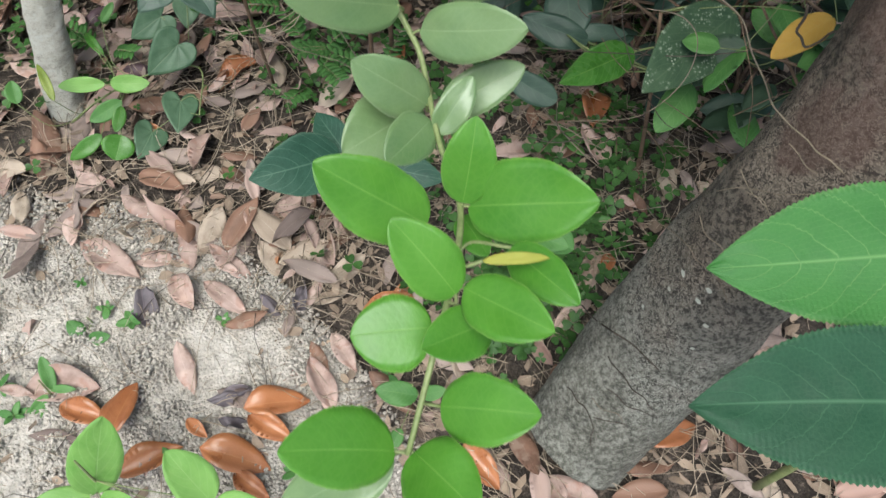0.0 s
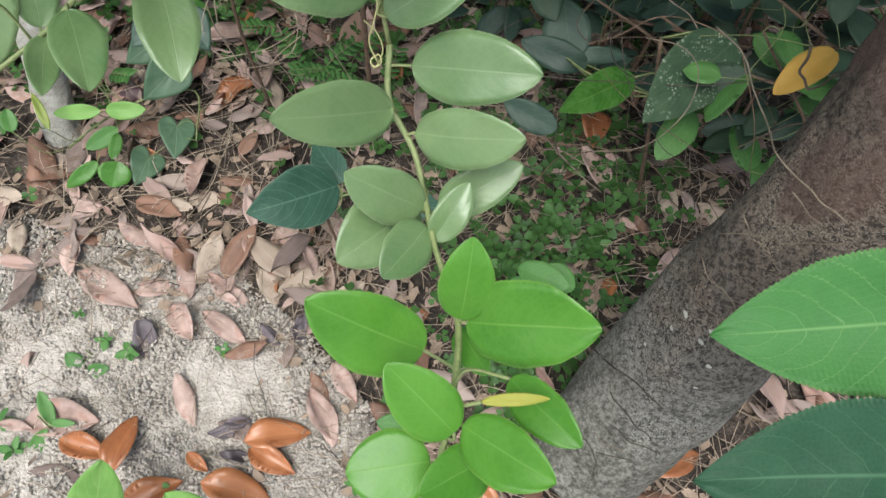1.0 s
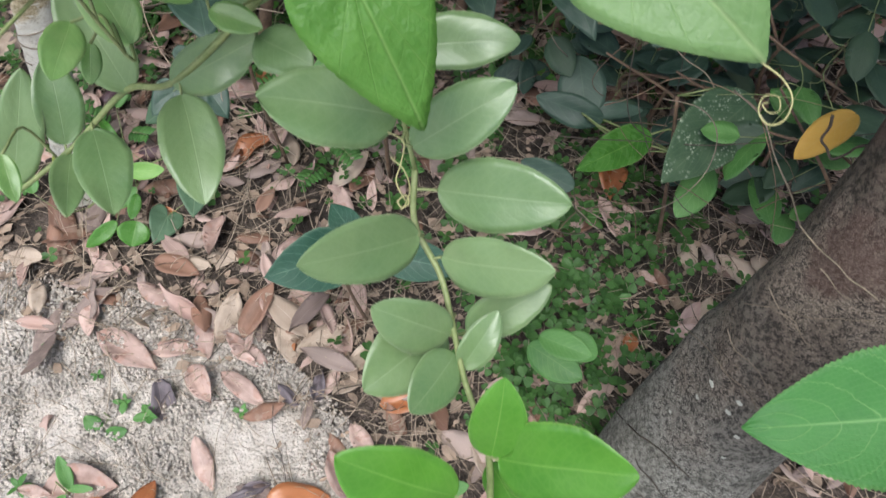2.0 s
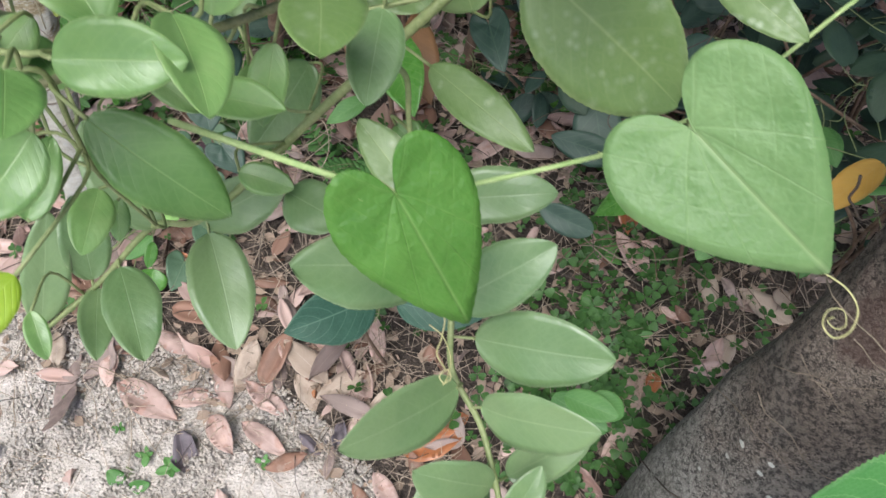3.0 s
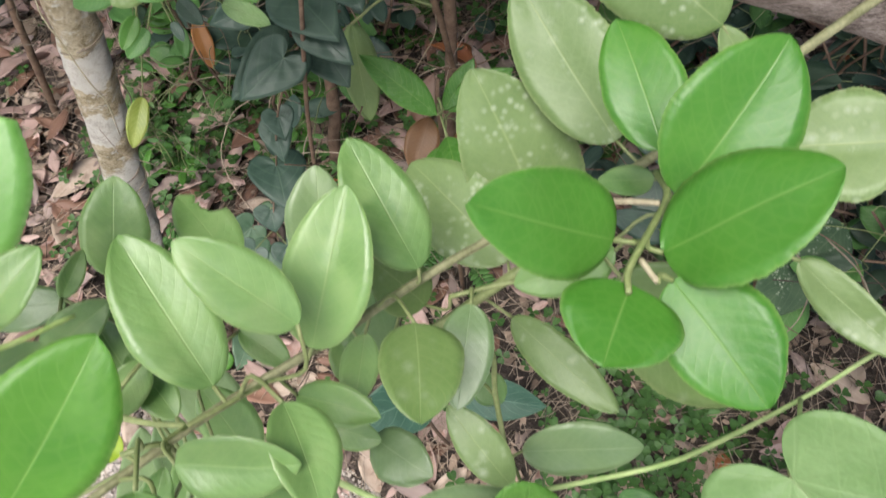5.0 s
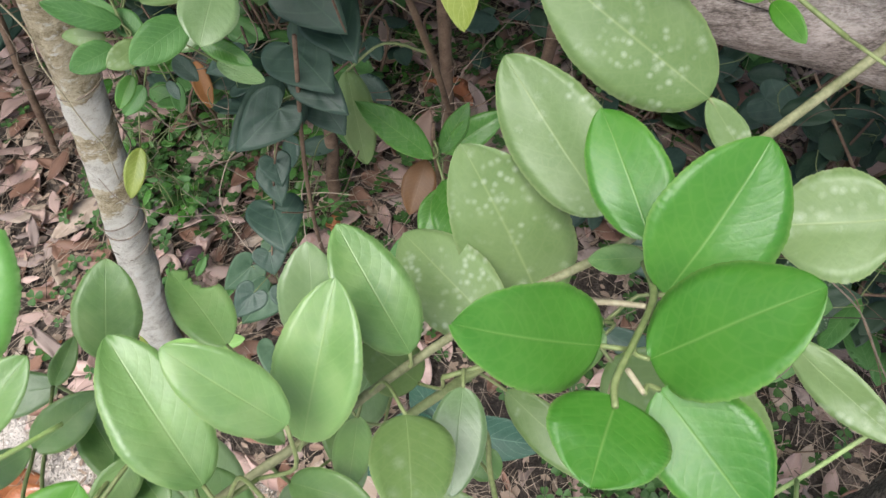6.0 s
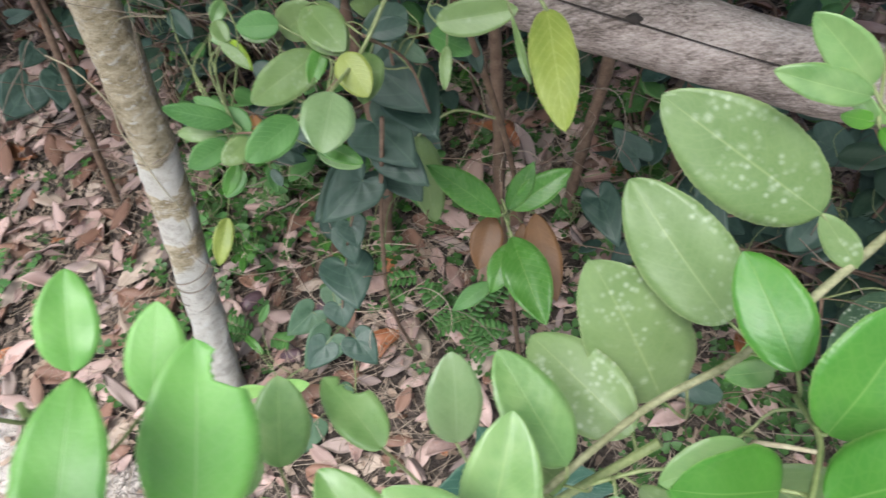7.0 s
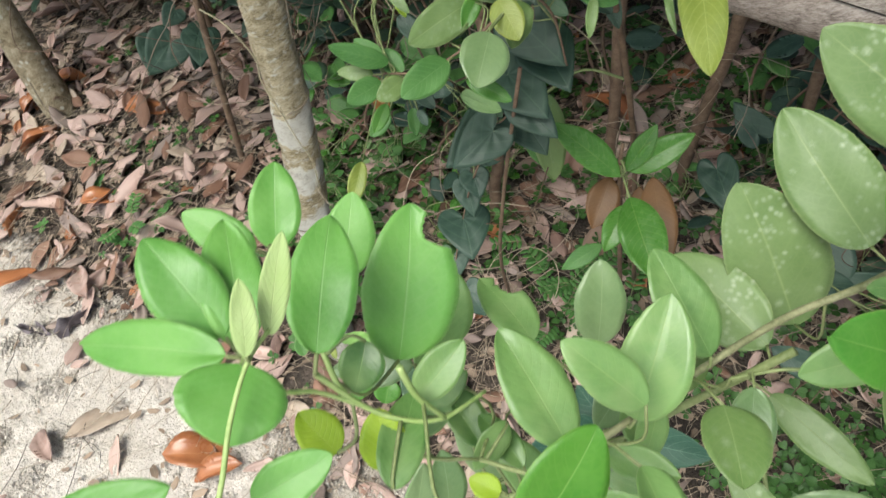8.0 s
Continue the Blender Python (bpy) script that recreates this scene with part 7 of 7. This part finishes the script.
fallen(0.240, 0.442, 0.075, -0.86, 10, 0.10, 4.8, 0.02)
fallen(-0.370, 0.498, 0.109, 0.04, 5, 0.07, 0.2, 0.012)
fallen(-0.401, 0.497, 0.049, -0.14, 7, 0.14, 1.9, 0.012)
fallen(0.034, 0.744, 0.055, -2.33, 2, 0.11, 3.6, 0.012)
fallen(-0.230, 0.604, 0.049, 1.59, 8, 0.08, 5.3, 0.012)
fallen(-0.018, 0.585, 0.049, 1.45, 14, 0.05, 0.8, 0.012)
fallen(0.447, 0.702, 0.045, 1.30, 16, 0.12, 2.5, 0.02)
fallen(-0.354, 0.832, 0.083, -2.91, 2, 0.09, 4.2, 0.012)
fallen(-0.499, 0.859, 0.054, -1.50, 5, 0.06, 5.9, 0.012)
fallen(-0.102, 0.507, 0.073, -0.29, 8, 0.13, 1.3, 0.012)
fallen(-1.158, 1.183, 0.145, -0.78, 0, 0.10, 3.0, 0.012)
fallen(-1.324, 1.100, 0.098, 0.82, 4, 0.07, 4.7, 0.02)
fallen(-1.108, 1.015, 0.078, 0.94, 2, 0.14, 0.1, 0.012)
fallen(-0.980, 0.780, 0.185, 0.69, 9, 0.11, 1.8, 0.012)
fallen(-1.210, 1.663, 0.120, 0.07, 4, 0.08, 3.5, 0.02)
fallen(-1.415, 1.628, 0.129, -3.06, 3, 0.05, 5.2, 0.012)
fallen(-0.731, 0.751, 0.135, 0.17, 4, 0.12, 0.6, 0.02)
fallen(-0.580, 0.754, 0.098, -2.76, 10, 0.09, 2.3, 0.02)
fallen(-1.211, 1.358, 0.107, 0.28, 4, 0.06, 4.0, 0.02)
fallen(-1.075, 1.387, 0.154, -0.33, 3, 0.13, 5.7, 0.012)
fallen(-1.059, 0.788, 0.097, -0.64, 5, 0.10, 1.1, 0.012)
fallen(-0.415, 1.197, 0.046, -2.81, 7, 0.07, 2.8, 0.012)
fallen(-0.147, 1.078, 0.043, -2.34, 1, 0.14, 4.5, 0.012)
fallen(-0.519, 0.603, 0.038, 1.31, 4, 0.11, 6.2, 0.02)


dry_mauve = leaf_material("dry_mauve_leaf", (0.04, 0.034, 0.042), (0.17, 0.145, 0.16), (0.24, 0.2, 0.21), side_veins=14, slant=0.25, vein_strength=0.15, rough=0.7, glow=0.03, relief=0.0012)


def crumpled(x, y, length, turn, ratio, seed, mat, words):
    """An old leaf that has shrivelled on the soil."""
    verts, faces, uvs = blade_data("lance", length, length * ratio, 0.0, seed, 0.5, 0.75, 26, 12, 0.5, 0.0006)
    ob = new("fallen_leaf", mesh_of("fallen_leaf", verts, faces, mat, uvs, shell=len(verts) // 2))
    ob.matrix_basis = lying(x, y, 0.01, 1.0, turn, 0.1, seed)
    tagged(ob, words, "leaf", "fallen leaves")


crumpled(-0.235, 0.655, 0.062, -1.35, 0.62, 2.1, dry_mauve, "shrivelled dark mauve fallen leaf lying on sandy soil")
crumpled(-0.06, 0.65, 0.055, -0.6, 0.5, 5.3, dry_mauve, "shrivelled dark mauve fallen leaf lying on sandy soil")
crumpled(-0.005, 0.625, 0.05, 1.5, 0.45, 8.7, dry_mauve, "shrivelled dark mauve fallen leaf lying on sandy soil")
crumpled(-0.11, 0.49, 0.06, 0.35, 0.4, 3.9, dry_mauve, "shrivelled dark mauve fallen leaf lying on sandy soil")
crumpled(-0.09, 0.462, 0.05, 0.0, 0.38, 6.2, dry_mauve, "shrivelled dark mauve fallen leaf lying on sandy soil")
crumpled(-1.215, 1.017, 0.08, -0.1, 0.35, 1.2, dry_mauve, "shrivelled dark mauve fallen leaf lying on sandy soil")
crumpled(-1.11, 1.0, 0.1, 1.0, 0.3, 7.4, dry_mauve, "shrivelled dark mauve fallen leaf lying on sandy soil")


def seed_pod(x, y, size, turn):
    bm = bmesh.new()
    bmesh.ops.create_uvsphere(bm, u_segments=18, v_segments=12, radius=size)
    for v in bm.verts:
        k = 1 + 0.12 * noise.noise(v.co * 90 + Vector((x * 40, y * 40, 0)))
        v.co = Vector((v.co.x * k * 1.35, v.co.y * k * 0.85, v.co.z * k * 0.8))
    for f in bm.faces:
        f.smooth = True
    me = bpy.data.meshes.new("seed_pod")
    bm.to_mesh(me)
    bm.free()
    me.materials.append(pod_purple)
    ob = new("seed_pod", me)
    ob.matrix_basis = Matrix.Translation((x, y, ground_height(x, y) + size * 0.6)) @ Matrix.Rotation(turn, 4, "Z")
    tagged(ob, "dark purple wrinkled seed pod lying in leaf litter", "seed pod", "seed pods in the litter")


seed_pod(-0.444, 1.194, 0.02, 0.8)
seed_pod(-0.346, 1.073, 0.017, 0.2)
seed_pod(-0.297, 1.175, 0.015, 1.3)


def litter():
    """The litter: a nearer stretch of single leaves, the rest as one layer."""
    verts, faces, uvs, slots, count, single = [], [], [], [], 0, 0
    mats = [dry_pink, dry_grey, dry_orange, dry_brown, dry_tan]
    tries = 0
    while tries < 15500:
        tries += 1
        x, y = rng.uniform(-2.3, 1.2), rng.uniform(0.28, 2.5)
        bare = float(bare_soil(x, y))
        patch = noise.noise(Vector((x * 3.0, y * 3.0, 8.0)))
        chance = (0.012 if bare > 0.9 else (1 - bare) * 0.42 * (0.9 + 0.8 * patch))
        if x > 0.2 and y < 1.2:
            chance *= 0.45
        if rng.random() > chance:
            continue
        kind = rng.randrange(18)
        if kind % 6 == 4 and rng.random() < 0.88:
            kind -= 1
        length, turn = rng.choice((rng.uniform(0.025, 0.055), rng.uniform(0.05, 0.1), rng.uniform(0.06, 0.1))), rng.uniform(0, 2 * math.pi)
        length *= 1.25 if y > 1.3 else 1.0
        tilt, tip, lift = abs(rng.gauss(0, 0.42)), rng.uniform(0, 2 * math.pi), rng.uniform(0.003, 0.022)
        if single < 290 and -0.75 < x < 0.6 and y < 1.35:
            fallen(x, y, length, turn, kind, tilt, tip, lift)
            single += 1
            continue
        m = lying(x, y, lift, length, turn, tilt, tip)
        v, f, uv = dry_kinds[kind][1]
        verts.extend((m @ Vector(q)).to_tuple() for q in v)
        faces.extend(tuple(k + count for k in q) for q in f)
        uvs.extend(uv)
        slots.extend([mats.index(dry_kinds[kind][2])] * len(f))
        count += len(v)
    me = mesh_of("leaf_litter", verts, faces, None, uvs, shell=len(dry_kinds[0][1][0]) // 2)
    for m in mats:
        me.materials.append(m)
    me.polygons.foreach_set("material_index", slots)
    tagged(new("leaf_litter", me), "layer of dry brown and pinkish leaf litter", "leaf litter", kind="stuff")


litter()


def strands(name, label, count, mat, radius, low, high, region, bend):
    verts, faces, n = [], [], 0
    for _ in range(count):
        for _ in range(30):
            x, y = rng.uniform(region[0], region[1]), rng.uniform(region[2], region[3])
            if rng.random() < 1.05 - 0.85 * float(bare_soil(x, y)):
                break
        turn, length = rng.uniform(0, 2 * math.pi), rng.uniform(low, high)
        pts, z = [], ground_height(x, y) + rng.uniform(0.004, 0.022)
        for i in range(4):
            pts.append((x, y, z + rng.uniform(-0.002, 0.006), radius * rng.uniform(0.6, 1.2)))
            turn += rng.gauss(0, bend)
            x, y = x + math.cos(turn) * length / 3, y + math.sin(turn) * length / 3
            z = max(ground_height(x, y) + 0.004, z + rng.gauss(0, 0.004))
        v, f = tube_data(pts, 3, 2)
        verts.extend(v)
        faces.extend(tuple(k + n for k in q) for q in f)
        n += len(v)
    tagged(new(name, mesh_of(name, verts, faces, mat)), label, name.replace("_", " "), kind="stuff")


strands("dry_straw", "loose pale straw and fine rootlets over the litter", 6000, straw, 0.0007, 0.03, 0.16, (-1.9, 1.1, 0.3, 2.3), 0.22)
strands("straw_bits", "short pale bits of straw on the sandy path", 900, straw, 0.0005, 0.008, 0.04, (-0.7, 0.3, 0.3, 0.85), 0.3)
strands("twig_litter", "short dark brown twigs scattered on the ground", 1500, root_dark, 0.0007, 0.03, 0.16, (-1.9, 1.1, 0.3, 2.3), 0.35)


def crumbs():
    """Loose crumbs of soil in heaps on the sand."""
    verts, faces, n = [], [], 0
    heaps = [(rng.uniform(-1.6, 0.25), rng.uniform(0.3, 1.3), rng.uniform(0.008, 0.026)) for _ in range(130)] + [(rng.uniform(-0.5, 0.2), rng.uniform(0.33, 0.85), rng.uniform(0.008, 0.024)) for _ in range(130)]
    ring = [(1, 0, 0), (0.3, 0.95, 0), (-0.8, 0.6, 0), (-0.8, -0.6, 0), (0.3, -0.95, 0)]
    for _ in range(64000):
        cx, cy, s = rng.choice(heaps)
        loose = rng.random() < 0.2
        if loose:
            cx, cy, s = rng.uniform(-1.2, 0.3), rng.uniform(0.3, 1.2), 0.05
        x, y = rng.gauss(cx, s), rng.gauss(cy, s)
        pile = 0.0 if loose else 0.011 * math.exp(-((x - cx) ** 2 + (y - cy) ** 2) / (s * s)) * rng.random()
        if float(bare_soil(x, y)) < 0.3 or not (-1.9 < x < 0.6):
            continue
        r = rng.uniform(0.0007, 0.0022) if loose else rng.uniform(0.0014, 0.0036)
        z, a = ground_height(x, y) + r * 0.4 + pile, rng.uniform(0, 6.3)
        ca, sa = math.cos(a) * r, math.sin(a) * r
        pts = [(0, 0, 1)] + [(p[0], p[1], rng.uniform(-0.2, 0.6)) for p in ring] + [(0, 0, -1)]
        for p in pts:
            k = rng.uniform(0.75, 1.25)
            verts.append((x + (p[0] * ca - p[1] * sa) * k, y + (p[0] * sa + p[1] * ca) * k, z + p[2] * r * k))
        for i in range(5):
            j = (i + 1) % 5
            faces += [(n, n + 1 + i, n + 1 + j), (n + 6, n + 1 + j, n + 1 + i)]
        n += 7
    me = mesh_of("soil_crumbs", verts, faces, soil)
    me.attributes.new("bare", "FLOAT", "POINT").data.foreach_set("value", [1.0] * len(verts))
    tagged(new("soil_crumbs", me), "loose pale crumbs of sandy soil", "soil", kind="stuff")


crumbs()


def fragments():
    """Broken bits of old leaves that fill the floor under the whole ones."""
    verts, faces, uvs, n = [], [], [], 0
    for _ in range(16000):
        x, y = rng.uniform(-2.2, 1.15), rng.uniform(0.3, 2.4)
        bare = float(bare_soil(x, y))
        if rng.random() > (0.07 if bare > 0.85 else 1.0 - 0.8 * bare):
            continue
        length, w, a = rng.uniform(0.006, 0.032), rng.uniform(0.25, 0.6), rng.uniform(0, 6.3)
        up = Vector((rng.gauss(0, 0.3), rng.gauss(0, 0.3), 1)).normalized()
        along = Vector((math.cos(a), math.sin(a), 0))
        along = (along - along.dot(up) * up).normalized()
        side, at = along.cross(up), Vector((x, y, ground_height(x, y) + rng.uniform(0.002, 0.012)))
        sag = rng.uniform(-0.25, 0.25)
        for u, v in ((0, 0.1), (0.3, w * 0.5), (0.8, w * rng.uniform(0.2, 0.6)), (1.0, rng.uniform(-0.2, 0.2)), (0.7, -w * rng.uniform(0.3, 0.6)), (0.25, -w * 0.45)):
            verts.append(at + (along * u + side * v + up * sag * (u * (1 - u) * 2 - abs(v))) * length)
            uvs.append((u, 0.5 + v))
        faces += [(n, n + 1, n + 2, n + 3), (n, n + 3, n + 4, n + 5)]
        n += 6
    tagged(new("leaf_fragments", mesh_of("leaf_fragments", verts, faces, litter_bits, uvs)), "broken brown bits of decayed leaves on the soil", "leaf litter", kind="stuff")


fragments()


def small_weed(x, y, count, size, seed):
    r = random.Random(seed)
    ob = thing("weed", (x, y, ground_height(x, y)), "tiny green weed sprouting from bare soil", "weed", "weeds on the path")
    h = r.uniform(0.008, 0.025)
    z = ground_height(x, y)
    tube("stem", [(x, y, z - 0.005, 0.0009), (x, y, z + h, 0.0006)], twig_green, ob, 5, 3)
    for k in range(count):
        a, length = k * 6.28 / count + r.uniform(-0.4, 0.4), size * r.uniform(0.7, 1.2)
        base = Vector((x, y, z + h * r.uniform(0.6, 1.0)))
        tip = base + Vector((math.cos(a), math.sin(a), r.uniform(-0.1, 0.5))).normalized() * length
        leaf(ob, base, tip, length * r.uniform(0.45, 0.7), (0.2 * r.gauss(0, 1), 0.2 * r.gauss(0, 1), 1), 0.1, "citrus", weed_green, nu=8, nv=4)


for i, (x, y, count, size) in enumerate(((-0.28, 0.62, 4, 0.016), (-0.24, 0.6, 5, 0.02), (-0.33, 0.66, 4, 0.014), (-0.11, 0.61, 4, 0.014), (-0.4, 0.5, 5, 0.022), (-0.37, 0.46, 4, 0.02), (-0.16, 0.42, 5, 0.014), (0.02, 0.4, 5, 0.018), (0.13, 0.53, 5, 0.02), (-0.43, 0.7, 4, 0.014), (-0.05, 0.74, 4, 0.012), (0.1, 0.43, 4, 0.018), (-1.05, 1.25, 6, 0.03), (-0.98, 1.32, 6, 0.03), (-1.2, 1.42, 6, 0.03), (-0.9, 1.2, 5, 0.028), (-1.3, 1.3, 5, 0.025), (0.32, 0.62, 5, 0.02), (0.37, 0.84, 5, 0.03), (0.3, 0.75, 5, 0.025), (0.44, 0.8, 5, 0.03), (0.4, 0.95, 6, 0.035), (-0.3, 1.3, 6, 0.03), (-0.05, 1.35, 6, 0.03), (0.25, 1.25, 6, 0.035), (-0.6, 1.32, 6, 0.035), (-0.15, 1.18, 5, 0.03))):
    small_weed(x, y, count, size, 40 + i)


def clover():
    """Low three-leaved weeds in patches."""
    verts, faces, uvs, n = [], [], [], 0
    patches = [(0.3, 0.66, 0.05, 130), (0.36, 0.8, 0.07, 180), (-0.46, 1.34, 0.1, 240), (-0.52, 1.5, 0.12, 300), (0.02, 1.7, 0.14, 300), (0.3, 1.55, 0.12, 220), (0.36, 0.72, 0.10, 380), (0.46, 0.9, 0.12, 420), (0.3, 1.0, 0.12, 160), (0.33, 0.58, 0.05, 120), (0.2, 1.45, 0.25, 900), (-0.25, 1.5, 0.22, 700), (-0.55, 1.2, 0.1, 160), (-0.42, 1.35, 0.15, 200), (0.55, 1.5, 0.25, 300), (-1.1, 1.5, 0.08, 90), (-0.95, 1.3, 0.06, 60), (-1.3, 1.95, 0.12, 90), (0.02, 1.12, 0.08, 110), (0.72, 1.1, 0.2, 200), (-0.05, 1.0, 0.1, 60), (-0.75, 1.8, 0.2, 160)]
    for cx, cy, s, count in patches:
        for _ in range(int(count * 0.36)):
            x, y = rng.gauss(cx, s), rng.gauss(cy, s)
            h, size, turn = rng.uniform(0.008, 0.05), rng.uniform(0.006, 0.018), rng.uniform(0, 6.3)
            top = Vector((x + rng.gauss(0, 0.01), y + rng.gauss(0, 0.01), ground_height(x, y) + h))
            lean = Vector((rng.gauss(0, 0.25), rng.gauss(0, 0.25), 1)).normalized()
            for k in range(3):
                a = turn + k * 2.094
                out = Vector((math.cos(a), math.sin(a), 0))
                out = (out - out.dot(lean) * lean).normalized()
                side = lean.cross(out)
                for u, w in ((0, 0), (0.35, 0.36), (0.74, 0.48), (1.0, 0.28), (0.9, 0.0), (1.0, -0.28), (0.74, -0.48), (0.35, -0.36)):
                    verts.append(top + out * u * size + side * w * size + lean * (abs(w) * 0.25 * size))
                    uvs.append((u, 0.5 + w))
                faces += [(n, n + 1, n + 2, n + 3, n + 4), (n, n + 4, n + 5, n + 6, n + 7)]
                n += 8
    tagged(new("clover_patch", mesh_of("clover_patch", verts, faces, clover_green, uvs)), "low patch of small three-leaved green weeds", "ground cover", kind="stuff")


clover()
